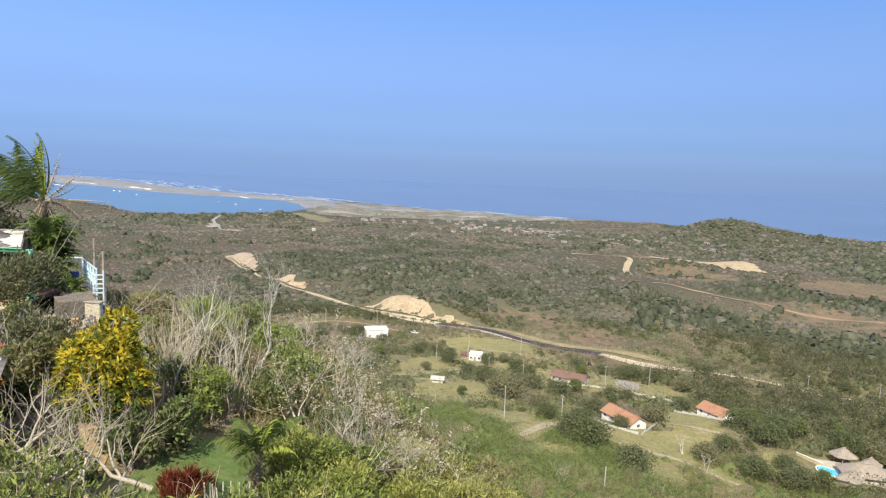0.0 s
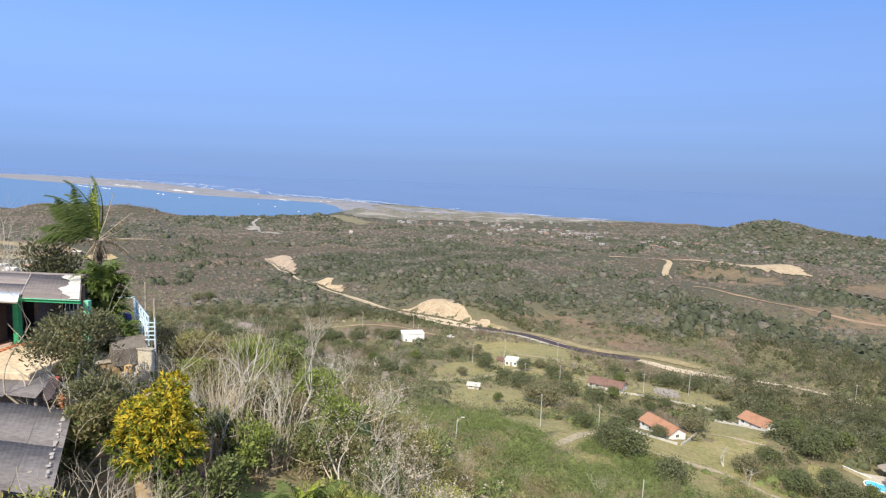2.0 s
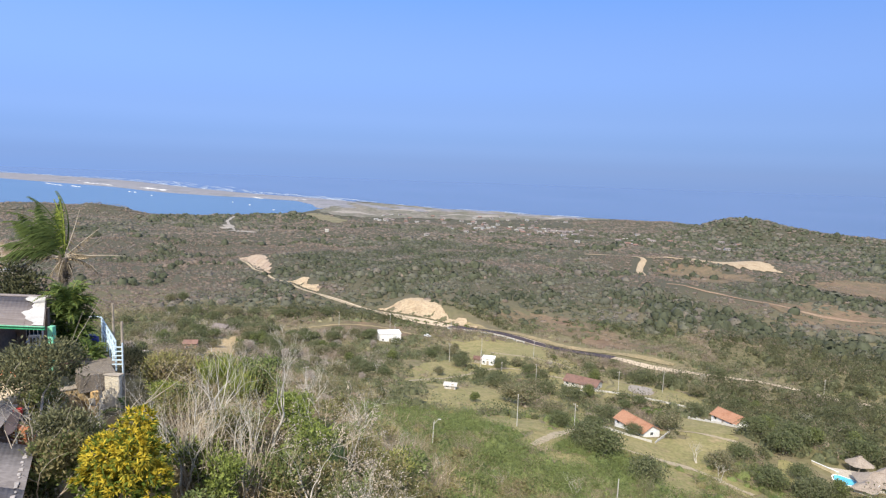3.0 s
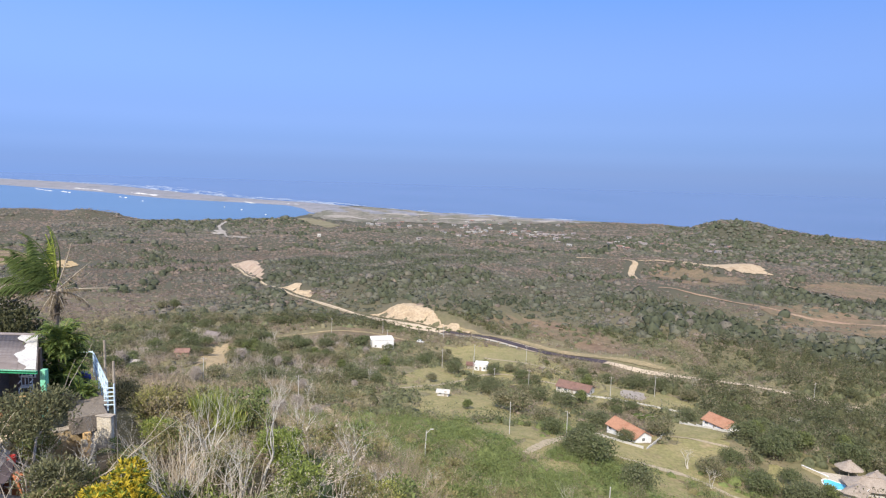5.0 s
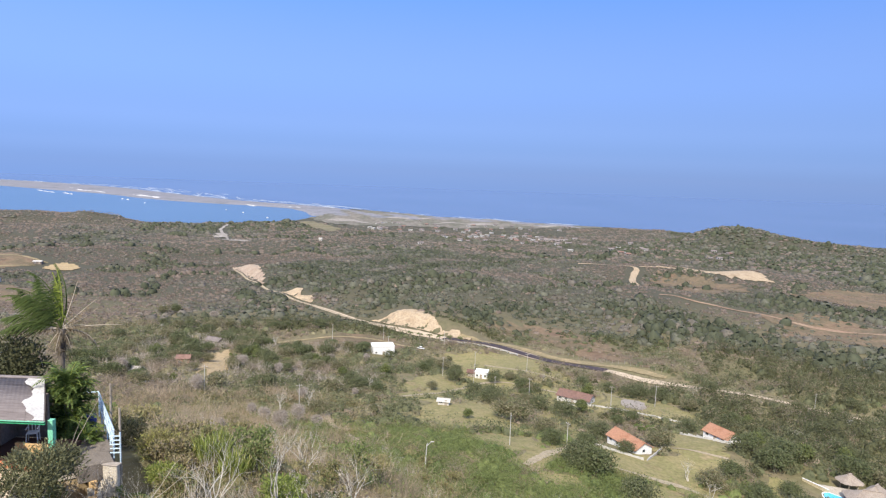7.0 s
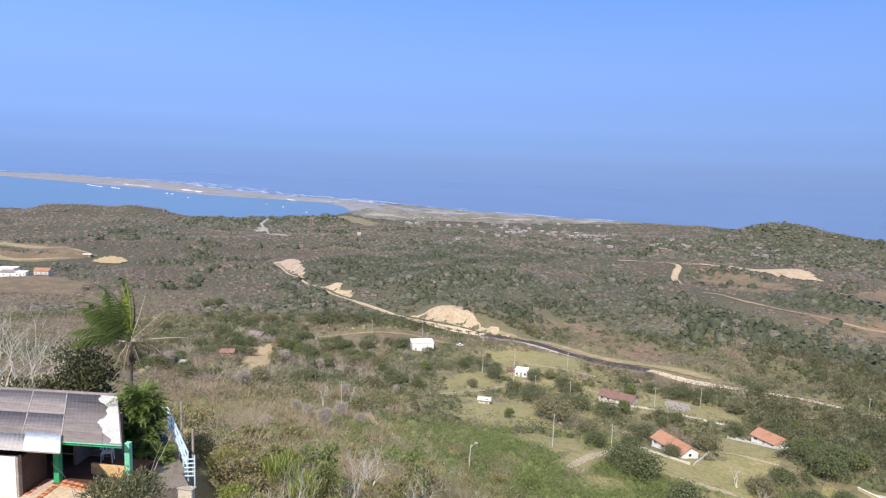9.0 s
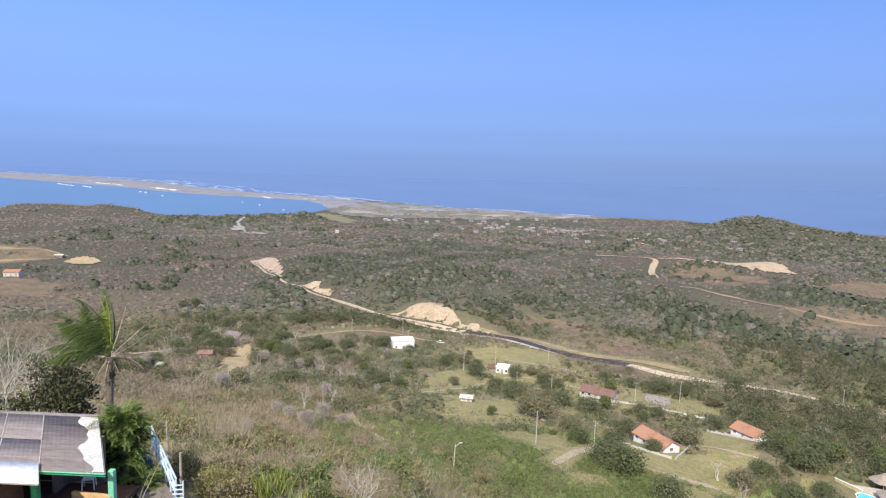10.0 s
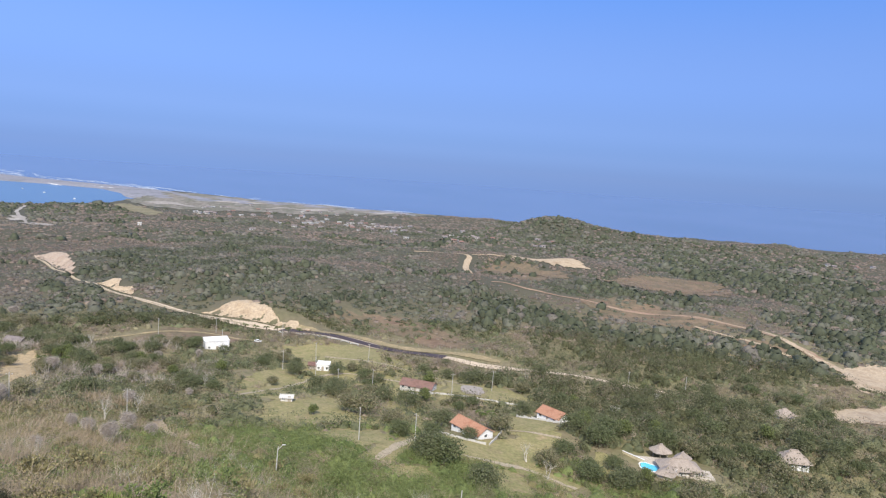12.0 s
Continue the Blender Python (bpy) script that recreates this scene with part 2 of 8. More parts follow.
# The porch shade is put into this dark floor colour.
M_SHADEFLOOR = material("shaded_red_floor", [(0.085, 0.045, 0.035), (0.13, 0.065, 0.05)], 1.0, 0.7, 0.1, 10)
M_ROCK = material("grey_rock", [(0.2, 0.175, 0.16), (0.32, 0.285, 0.265), (0.25, 0.22, 0.2)], 1.4, 0.95, 0.6, 9, detail=7)
M_STONE = material("rough_stone", [(0.42, 0.36, 0.28), (0.56, 0.5, 0.4), (0.48, 0.41, 0.31)], 2.5, 0.92, 0.6, 14, piece=0.2)
# foliage of the hillside
F_OLIVE = foliage("olive_scrub", [(0.225, 0.205, 0.095), (0.3, 0.262, 0.128), (0.243, 0.222, 0.102)], 0.06, 0.2, 0.6)
F_GREEN = foliage("green_scrub", [(0.14, 0.187, 0.064), (0.205, 0.242, 0.088), (0.164, 0.204, 0.07)], 0.06, 0.2, 0.6)
F_BRIGHT = foliage("fresh_leaves", [(0.2, 0.25, 0.062), (0.285, 0.325, 0.088)], 0.3)
F_LEAFY = foliage("leafy_scrub", [(0.156, 0.188, 0.065), (0.207, 0.230, 0.083)], 0.2, 0.25, 0.5)
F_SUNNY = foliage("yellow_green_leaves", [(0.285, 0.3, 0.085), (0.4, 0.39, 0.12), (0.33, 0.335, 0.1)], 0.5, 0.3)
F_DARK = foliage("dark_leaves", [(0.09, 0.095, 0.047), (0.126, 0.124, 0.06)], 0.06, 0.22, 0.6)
F_DRY = foliage("dry_scrub", [(0.307, 0.242, 0.161), (0.392, 0.314, 0.212), (0.324, 0.264, 0.167)], 0.05, 0.22, 0.4)
# Between the near leaves and the hazed far ones, so part-hazed in colour.
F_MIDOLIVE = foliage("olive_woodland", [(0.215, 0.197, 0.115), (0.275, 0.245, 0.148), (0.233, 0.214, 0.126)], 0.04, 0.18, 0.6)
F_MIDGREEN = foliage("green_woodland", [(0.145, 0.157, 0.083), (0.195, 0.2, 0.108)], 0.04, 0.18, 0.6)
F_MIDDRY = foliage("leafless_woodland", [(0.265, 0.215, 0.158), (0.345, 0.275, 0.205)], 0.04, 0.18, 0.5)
# Far leaves are greyed and bluer, with distance haze put into their colours.
F_FAR = foliage("hazed_dry_forest", [(0.178, 0.16, 0.128), (0.222, 0.197, 0.163), (0.19, 0.172, 0.14)], 0.02, 0.1, 0.5)
F_FAROLIVE = foliage("hazed_olive_forest", [(0.165, 0.157, 0.116), (0.205, 0.188, 0.144)], 0.02, 0.1, 0.5)
F_FARGREEN = foliage("hazed_green_forest", [(0.14, 0.143, 0.104), (0.176, 0.174, 0.128)], 0.02, 0.1, 0.5)
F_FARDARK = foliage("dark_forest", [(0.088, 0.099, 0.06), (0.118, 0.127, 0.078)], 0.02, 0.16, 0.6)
F_FARDRY = foliage("hazed_leafless_forest", [(0.225, 0.179, 0.143), (0.285, 0.226, 0.182)], 0.02, 0.1, 0.5)
F_VGREEN = foliage("valley_tree_leaves", [(0.112, 0.136, 0.06), (0.155, 0.172, 0.08)], 0.1, 0.2)
F_YELLOW = foliage("yellow_leaves", [(0.47, 0.355, 0.03), (0.62, 0.48, 0.055), (0.3, 0.285, 0.04)], 2.6, 0.25)
F_CROTONGREEN = foliage("croton_green_leaves", [(0.10, 0.16, 0.03), (0.2, 0.24, 0.04)], 1.2)
F_GREYLEAF = foliage("grey_green_leaves", [(0.135, 0.145, 0.072), (0.205, 0.2, 0.105), (0.16, 0.165, 0.085)], 0.8, 0.4)
F_BLEACHED = foliage("bleached_leaves", [(0.3, 0.265, 0.175), (0.43, 0.385, 0.28), (0.35, 0.31, 0.21)], 0.8, 0.35)
F_RED = foliage("red_leaves", [(0.154, 0.034, 0.022), (0.238, 0.069, 0.033)], 2.0)
F_PURPLE = foliage("purple_bracts", [(0.22, 0.03, 0.25), (0.3, 0.05, 0.33)], 2.0)
F_BLOSSOM = foliage("pale_blossom", [(0.48, 0.4, 0.31), (0.62, 0.53, 0.43)], 2.0, 0.15)
F_FROND = foliage("palm_leaflets", [(0.089, 0.128, 0.035), (0.137, 0.176, 0.050)], 0.8)
F_ARECA = foliage("areca_leaflets", [(0.078, 0.125, 0.036), (0.135, 0.19, 0.055), (0.1, 0.15, 0.043)], 0.8, 0.4)
F_FRONDYELLOW = foliage("young_palm_leaflets", [(0.3, 0.36, 0.06), (0.38, 0.42, 0.09)], 0.8)
F_FRONDDRY = foliage("dry_palm_leaflets", [(0.15, 0.12, 0.08), (0.25, 0.2, 0.13)], 0.8)

# sea
M_SEA = bpy.data.materials.new("sea_water")
M_SEA.use_nodes = True
sn, slink = M_SEA.node_tree.nodes, M_SEA.node_tree.links.new
sb = sn["Principled BSDF"]
sb.inputs["Roughness"].default_value, sb.inputs["IOR"].default_value = 0.22, 1.33
sc = sn.new("ShaderNodeTexCoord")
s1 = sn.new("ShaderNodeTexNoise")
s1.inputs["Scale"].default_value, s1.inputs["Detail"].default_value = 0.0022, 5
sr = sn.new("ShaderNodeValToRGB")
sr.color_ramp.elements[0].position, sr.color_ramp.elements[0].color = 0.35, (0.098, 0.138, 0.222, 1)
sr.color_ramp.elements[1].position, sr.color_ramp.elements[1].color = 0.65, (0.118, 0.16, 0.262, 1)
s2 = sn.new("ShaderNodeTexNoise")
s2.inputs["Scale"].default_value, s2.inputs["Detail"].default_value = 0.12, 4
sbp = sn.new("ShaderNodeBump")
sbp.inputs["Strength"].default_value, sbp.inputs["Distance"].default_value = 0.35, 1.0
slink(sc.outputs["Object"], s1.inputs["Vector"])
slink(sc.outputs["Object"], s2.inputs["Vector"])
slink(s1.outputs["Fac"], sr.inputs["Fac"])
slink(sr.outputs["Color"], sb.inputs["Base Color"])
slink(s2.outputs["Fac"], sbp.inputs["Height"])
slink(sbp.outputs["Normal"], sb.inputs["Normal"])

# ---- the lie of the land ----
SLOPE_S = np.arange(-400.0, 6000.0, 2.0)
SLOPE_Z = np.interp(SLOPE_S, [-400, -60, -10, 12, 24, 36, 60, 90, 120, 160, 200, 260, 330, 420, 600, 900, 1300, 1600, 6000],
                    [150, 116, 104.5, 102, 100.6, 97.5, 85, 70, 58.5, 47.5, 38.5, 27.5, 19, 14, 13, 7, 3.2, 2.2, 2.2])
SLOPE_Z = np.convolve(np.pad(SLOPE_Z, 5, mode="edge"), np.ones(11) / 11, mode="valid")
COAST_X = [-6000, -1500, -1040, -930, -860, -628, -531, -482, -419, -391, -345, -325, -300, -32, 318, 400, 600, 1000, 1500, 6000]
COAST_Y = [1440, 1360, 1290, 1300, 1310, 1300, 1262, 1285, 1345, 1380, 1420, 1600, 1960, 1749, 1590, 1580, 1440, 1230, 1010, 900]


def hump(x, y, cx, cy, rx, ry, turn, top, flat=2):
    c, s = math.cos(math.radians(turn)), math.sin(math.radians(turn))
    u, v = ((x - cx) * c + (y - cy) * s) / rx, (-(x - cx) * s + (y - cy) * c) / ry
    return top * np.exp(-(np.abs(u) ** flat + np.abs(v) ** flat))


# road cuttings: the ends of their foot, the height of the bank and its run
CUTS = [((-219, 652), (-160, 552), 5.0, 11), ((-131, 505), (-101, 468), 3.5, 8), ((-53, 438), (14, 391), 6.6, 12)]


def ease(a, b, q):
    q = np.clip((q - a) / (b - a), 0, 1)
    return q * q * (3 - 2 * q)


def along_cut(a, b, x, y):
    """Share of the way along a cutting's foot, and metres behind it."""
    w = np.array(b, float) - a
    n = np.hypot(*w)
    return ((x - a[0]) * w[0] + (y - a[1]) * w[1]) / n ** 2, (-(x - a[0]) * w[1] + (y - a[1]) * w[0]) / n


def height(x, y):
    """Height of the bare ground over the sea, for arrays of places."""
    x, y = np.asarray(x, float), np.asarray(y, float)
    side = x + 7 * np.clip((150 - y) / 60, 0, 1)
    lean = np.where(side > 0, np.interp(y, [0, 8, 20, 60, 120, 190], [0.3, 0.6, 1.3, 1.3, 1.0, 0.34]), 0.34 * np.clip(y / 60, 0, 1))
    z = np.interp(y + lean * np.clip(np.where(side > 0, side, x), -260, 420), SLOPE_S, SLOPE_Z)
    # the terrace of the yard, by the house
    flat = np.exp(-(((x + 15) / 11) ** 4 + ((y - 25) / 9) ** 4))
    z = z * (1 - flat) + 102.6 * flat
    far = np.clip((y - 330) / 250, 0, 1) * np.clip((1250 - y) / 350, 0.12, 1)
    z = z + far * (3.5 * np.sin(x / 83 + 1.0) * np.cos(y / 117) + 2.2 * np.sin(x / 41 - y / 53) + 1.0 * np.sin(x / 19 + 2) * np.sin(y / 23))
    near = np.clip((y - 40) / 60, 0, 1)
    z = z + near * (0.9 * np.sin(x / 13 + y / 29) + 0.7 * np.sin(y / 11 - x / 23))
    # ridges beyond the road, and the hill by the lagoon
    z = z + hump(x, y, -20, 560, 150, 95, -25, 11) + hump(x, y, 190, 560, 130, 80, -20, 9) + hump(x, y, 270, 745, 115, 52, -10, 15)
    z = z + hump(x, y, -735, 1195, 105, 75, 28, 13, 4) + hump(x, y, -812, 1170, 60, 60, 28, 6) + hump(x, y, -662, 1237, 36, 60, 28, 12, 4) + hump(x, y, -560, 830, 240, 110, 20, 12)
    for a, b, top, run in CUTS:
        u, d = along_cut(a, b, x, y)
        z = z + top * ease(-0.12, 0.22, u) * ease(1.12, 0.7, u) * ease(2, 2 + run, d) * (1 - ease(run + 25, run + 110, d))
    # the headland
    z = z + hump(x, y, 585, 1125, 90, 80, -45, 16) + hump(x, y, 420, 1395, 130, 70, -20, 9)
    z = z + hump(x, y, 505, 1195, 75, 90, -35, 30) + hump(x, y, 745, 1015, 200, 85, -35, 12) + hump(x, y, 838, 968, 45, 50, -35, 7) + hump(x, y, 1080, 850, 230, 110, -35, 14)
    coast = np.interp(x, COAST_X, COAST_Y) + 9 * np.sin(x / 47) + 5 * np.sin(x / 17)
    inland = coast - y
    return np.minimum(z, inland * 0.06 + np.maximum(inland - 30, 0) * 0.35)


# ---- building helpers ----
def mesh_data(name, verts, faces, mat, smooth=False):
    """A mesh from an array of vertices and an array of equal-sided faces."""
    verts, faces = np.asarray(verts, np.float32), np.asarray(faces, np.int32)
    me = bpy.data.meshes.new(name)
    sides = faces.shape[1]
    me.vertices.add(len(verts))
    me.vertices.foreach_set("co", verts.ravel())
    me.loops.add(faces.size)
    me.loops.foreach_set("vertex_index", faces.ravel())
    me.polygons.add(len(faces))
    me.polygons.foreach_set("loop_start", np.arange(0, faces.size, sides, dtype=np.int32))
    me.update(calc_edges=True)
    if np.any(smooth):
        me.polygons.foreach_set("use_smooth", np.broadcast_to(np.asarray(smooth, bool), (len(faces),)).copy())
    me.materials.append(mat)
    return me


def thing(name, place, label, category, group="", turn=0.0):
    ob = new(name)
    ob.empty_display_size = 0.2
    ob.matrix_basis = pose(*place, 0, 0, turn)
    return tagged(ob, label, category, group)


def part(name, data, mat, parent, label=""):
    """Links a bmesh or a ready mesh as one object under a thing or a part."""
    if isinstance(data, bmesh.types.BMesh):
        me = bpy.data.meshes.new(name)
        data.to_mesh(me)
        data.free()
        me.materials.append(mat)
        data = me
    ob = new(name, data)
    ob.parent = parent
    return tagged(ob, label)


def boxes(items, bevel=0.0):
    """A bmesh of boxes: (cx, cy, cz, sx, sy, sz[, turn])."""
    bm = bmesh.new()
    for cx, cy, cz, sx, sy, sz, *turn in items:
        bmesh.ops.create_cube(bm, size=1, matrix=pose(cx, cy, cz, 0, 0, turn[0] if turn else 0) @ Matrix.Diagonal((sx, sy, sz, 1)))
    if bevel:
        bmesh.ops.bevel(bm, geom=bm.edges[:], offset=bevel, segments=1, affect='EDGES')
    return bm


def rod(a, b, r1, r2=None, sides=8):
    """A bmesh of a tapered bar from a to b."""
    a, b = Vector(a), Vector(b)
    bm = bmesh.new()
    m = Matrix.Translation((a + b) / 2) @ (b - a).to_track_quat("Z", "Y").to_matrix().to_4x4()
    bmesh.ops.create_cone(bm, cap_ends=True, segments=sides, radius1=r1, radius2=r1 if r2 is None else r2, depth=(b - a).length, matrix=m)
    return bm


def rods(items, sides=8):
    bm = bmesh.new()
    for a, b, r1, r2 in items:
        a, b = Vector(a), Vector(b)
        m = Matrix.Translation((a + b) / 2) @ (b - a).to_track_quat("Z", "Y").to_matrix().to_4x4()
        bmesh.ops.create_cone(bm, cap_ends=True, segments=sides, radius1=r1, radius2=r2, depth=(b - a).length, matrix=m)
    return bm


def tubes(paths, sides=5):
    """Vertices and quads of tapered tubes along polylines of (point, radius) rows."""
    vs, fs, base = [], [], 0
    ang = np.linspace(0, 2 * math.pi, sides, endpoint=False)
    for pts, rad in paths:
        pts = np.asarray(pts, float)
        way = np.gradient(pts, axis=0)
        way /= np.linalg.norm(way, axis=1, keepdims=True) + 1e-9
        ref = np.where(np.abs(way[:, 2:3]) > 0.9, [[1.0, 0, 0]], [[0, 0, 1.0]])
        u = np.cross(way, ref)
        u /= np.linalg.norm(u, axis=1, keepdims=True) + 1e-9
        v = np.cross(way, u)
        ring = pts[:, None] + np.asarray(rad)[:, None, None] * (np.cos(ang)[None, :, None] * u[:, None] + np.sin(ang)[None, :, None] * v[:, None])
        vs.append(ring.reshape(-1, 3))
        n = len(pts)
        i, j = np.meshgrid(np.arange(n - 1), np.arange(sides), indexing="ij")
        k = (j + 1) % sides
        fs.append(np.stack([base + i * sides + j, base + i * sides + k, base + (i + 1) * sides + k, base + (i + 1) * sides + j], -1).reshape(-1, 4))
        base += n * sides
    return np.concatenate(vs), np.concatenate(fs)


def unit(v):
    return v / (np.linalg.norm(v, axis=-1, keepdims=True) + 1e-9)


def leaf_quads(places, length, width, rng, rise=0.2, out=None, face=None):
    """One rhombic leaf at each place, its long axis random, or mostly along out; face: the way that its surface mostly faces."""
    n = len(places)
    a = rng.normal(size=(n, 3))
    if out is not None:
        a = a * 0.6 + out
    a[:, 2] += rise
    a = unit(a)
    b = unit(np.cross(a, rng.normal(size=(n, 3)) if face is None else face + rng.normal(size=(n, 3)) * 0.45))
    ln = (length * rng.uniform(0.65, 1.3, n))[:, None]
    wd = (width * rng.uniform(0.7, 1.25, n))[:, None]
    v = np.stack([places - a * ln / 2, places + b * wd / 2, places + a * ln / 2, places - b * wd / 2], 1).reshape(-1, 3)
    return v, np.arange(4 * n).reshape(n, 4)


def leaf_tris(places, length, width, rng, rise=0.1, face=None):
    """One pointed leaf spray at each place, as leaf_quads but lighter."""
    n = len(places)
    a = rng.normal(size=(n, 3))
    a[:, 2] += rise
    a = unit(a)
    b = unit(np.cross(a, rng.normal(size=(n, 3)) if face is None else face + rng.normal(size=(n, 3)) * 0.4))
    ln, wd = (length * rng.uniform(0.65, 1.3, n))[:, None], (width * rng.uniform(0.7, 1.25, n))[:, None]
    v = np.stack([places - a * ln / 2 - b * wd / 2, places - a * ln / 2 + b * wd / 2, places + a * ln / 2], 1).reshape(-1, 3)
    return v, np.arange(3 * n).reshape(n, 3)


def domes(base, rad, tall, rng, sides=5, closed=False):
    """A low uneven dome for each crown, in two rings of faces."""
    n = len(base)
    ang = np.arange(sides) * 2 * math.pi / sides + rng.uniform(0, 6.28, (n, 1))
    rings = ((0.98, 0.02), (0.8, 0.5), (0.42, 0.85), (0.04, 0.98)) if closed else ((0.98, 0.02), (0.86, 0.6), (0.34, 1.0))
    v = np.empty((n, len(rings), sides, 3))
    for k, (r, h) in enumerate(rings):
        q = r * rad[:, None] * rng.uniform(0.72, 1.25, (n, sides))
        v[:, k, :, 0] = base[:, None, 0] + q * np.cos(ang)
        v[:, k, :, 1] = base[:, None, 1] + q * np.sin(ang)
        v[:, k, :, 2] = base[:, None, 2] + tall[:, None] * h * rng.uniform(0.8, 1.12, (n, sides))
    j = np.arange(sides)
    f = np.concatenate([np.stack([k * sides + j, k * sides + (j + 1) % sides, (k + 1) * sides + (j + 1) % sides, (k + 1) * sides + j], -1) for k in range(len(rings) - 1)])
    f = np.arange(n)[:, None, None] * (len(rings) * sides) + f[None]
    return v.reshape(-1, 3), f.reshape(-1, 4)


def in_clumps(centres, radii, each, rng, squash=0.75, shell=0.45):
    """Points spread near the shells of clumps; also their outward ways."""
    d = unit(rng.normal(size=(len(centres), each, 3)))
    d[..., 2] = np.where(d[..., 2] < -0.35, -d[..., 2], d[..., 2])
    r = rng.uniform(shell, 1.05, (len(centres), each, 1)) * np.asarray(radii, float).reshape(-1, 1, 1)
    p = np.asarray(centres, float)[:, None] + d * r * [1, 1, squash]
    return p.reshape(-1, 3), d.reshape(-1, 3)


def branching(rng, start, way, length, radius, depth, spread=0.6, kids=3, lift=0.15, bend=0.12):
    """Polylines of a limb and all that grows from it, and the tips."""
    paths, tips = [], []
    n = 6
    pts, rad, p, w = [np.array(start, float)], [radius], np.array(start, float), unit(np.array(way, float))
    for k in range(n):
        w = unit(w + rng.normal(size=3) * bend + [0, 0, lift * 0.15])
        p = p + w * length / n
        pts.append(p)
        rad.append(radius * (1 - 0.55 * (k + 1) / n))
    paths.append((np.array(pts), np.array(rad)))
    if depth == 0:
        tips.append(p)
        return paths, tips
    for k in range(kids):
        at = 3 + int(rng.integers(0, 4)) if k else n
        at = min(at, n)
        side = unit(rng.normal(size=3) * [1, 1, 0.5])
        nw = unit(w * (1 - spread * 0.5) + side * spread + [0, 0, lift])
        a, b = branching(rng, pts[at], nw, length * rng.uniform(0.6, 0.85), rad[at] * 0.72, depth - 1, spread, kids, lift, bend)
        paths += a
        tips += b
    return paths, tips


def frond(rng, base, way, length, droop, leaflet, pairs=26, wind=(-0.25, 0.0, 0.0), broad=0.022, comb=0.85, hang=1.0):
    """Rachis tube path and leaflet quads of one feather-shaped palm leaf."""
    n = 10
    w = unit(np.array(way, float))
    p = np.array(base, float)
    pts = [p]
    for k in range(n):
        w = unit(w + np.array([0, 0, -droop * (k + 1) / n * 0.35]) + np.array(wind) * 0.05)
        p = p + w * length / n
        pts.append(p)
    pts = np.array(pts)
    rad = np.linspace(0.028, 0.006, n + 1) * length / 2.2
    s = np.linspace(0.14, 0.99, pairs)
    mid = np.stack([np.interp(s, np.linspace(0, 1, n + 1), pts[:, c]) for c in range(3)], 1)
    along = unit(np.gradient(mid, axis=0))
    side = unit(np.cross(along, [0, 0, 1.0]) + rng.normal(size=(pairs, 3)) * 0.06)
    up = unit(np.cross(side, along))
    ll = leaflet * np.sin(np.clip(s * 1.05 + 0.1, 0, 1) * math.pi * 0.93 + 0.1)[:, None]
    vs = []
    for sg in (-1, 1):
        d = unit(side * sg * comb + along * 0.55 - np.array([0, 0, 0.35 * hang]) + np.array(wind) * 0.5 + rng.normal(size=(pairs, 3)) * 0.1)
        tip = mid + d * ll - np.array([0, 0, 1]) * ll * 0.25 * hang
        midl = mid + d * ll * 0.5
        wd = along * broad + up * 0.004
        vs.append(np.stack([mid - wd * 0.5, midl - wd, tip, midl + wd], 1))
    v = np.concatenate(vs).reshape(-1, 3)
    return (pts, rad), v


def smooth_line(points, rounds=2, closed=False):
    """Chaikin's corner cutting."""
    p = np.asarray(points, float)
    for _ in range(rounds):
        q = np.roll(p, -1, 0) if closed else p[1:]
        a = p if closed else p[:-1]
        mid = np.stack([0.75 * a + 0.25 * q, 0.25 * a + 0.75 * q], 1).reshape(-1, p.shape[1])
        p = mid if closed else np.concatenate([p[:1], mid, p[-1:]])
    return p


def spaced(points, step):
    p = np.asarray(points, float)
    d = np.r_[0, np.cumsum(np.linalg.norm(np.diff(p, axis=0), axis=1))]
    s = np.linspace(0, d[-1], max(int(d[-1] / step), 2) + 1)
    return np.stack([np.interp(s, d, p[:, c]) for c in range(p.shape[1])], 1)


def ribbon(name, points, width, mat, lift, step=3.0, ragged=0.15, across=4, offset=0.0, label="", kind="structure", category="road"):
    """A strip that lies on the ground along a line; ragged: how uneven its edges are."""
    rng = np.random.default_rng(sum(map(ord, name)) + len(points))
    p = spaced(smooth_line(points), step)
    w = unit(np.gradient(p, axis=0))
    side = np.stack([w[:, 1], -w[:, 0]], 1)
    n = len(p)
    wob = np.convolve(rng.normal(size=n + 4), np.ones(5) / 5, "valid"), np.convolve(rng.normal(size=n + 4), np.ones(5) / 5, "valid")
    s = np.linspace(-0.5, 0.5, across + 1)
    wid = np.broadcast_to(width, (n,)) if np.ndim(width) == 0 else np.interp(np.linspace(0, 1, n), np.linspace(0, 1, len(width)), width)
    edge = s[None] * wid[:, None] * (1 + ragged * 2 * np.where(s[None] < 0, wob[0][:, None], wob[1][:, None])) + offset
    xy = p[:, None] + edge[..., None] * side[:, None]
    z = height(xy[..., 0], xy[..., 1]) + lift
    v = np.concatenate([xy, z[..., None]], -1).reshape(-1, 3)
    i, j = np.meshgrid(np.arange(n - 1), np.arange(across), indexing="ij")
    k = i * (across + 1) + j
    f = np.stack([k, k + 1, k + across + 2, k + across + 1], -1).reshape(-1, 4)
    return tagged(new(name, mesh_data(name, v, f, mat, True)), label, category, kind=kind)


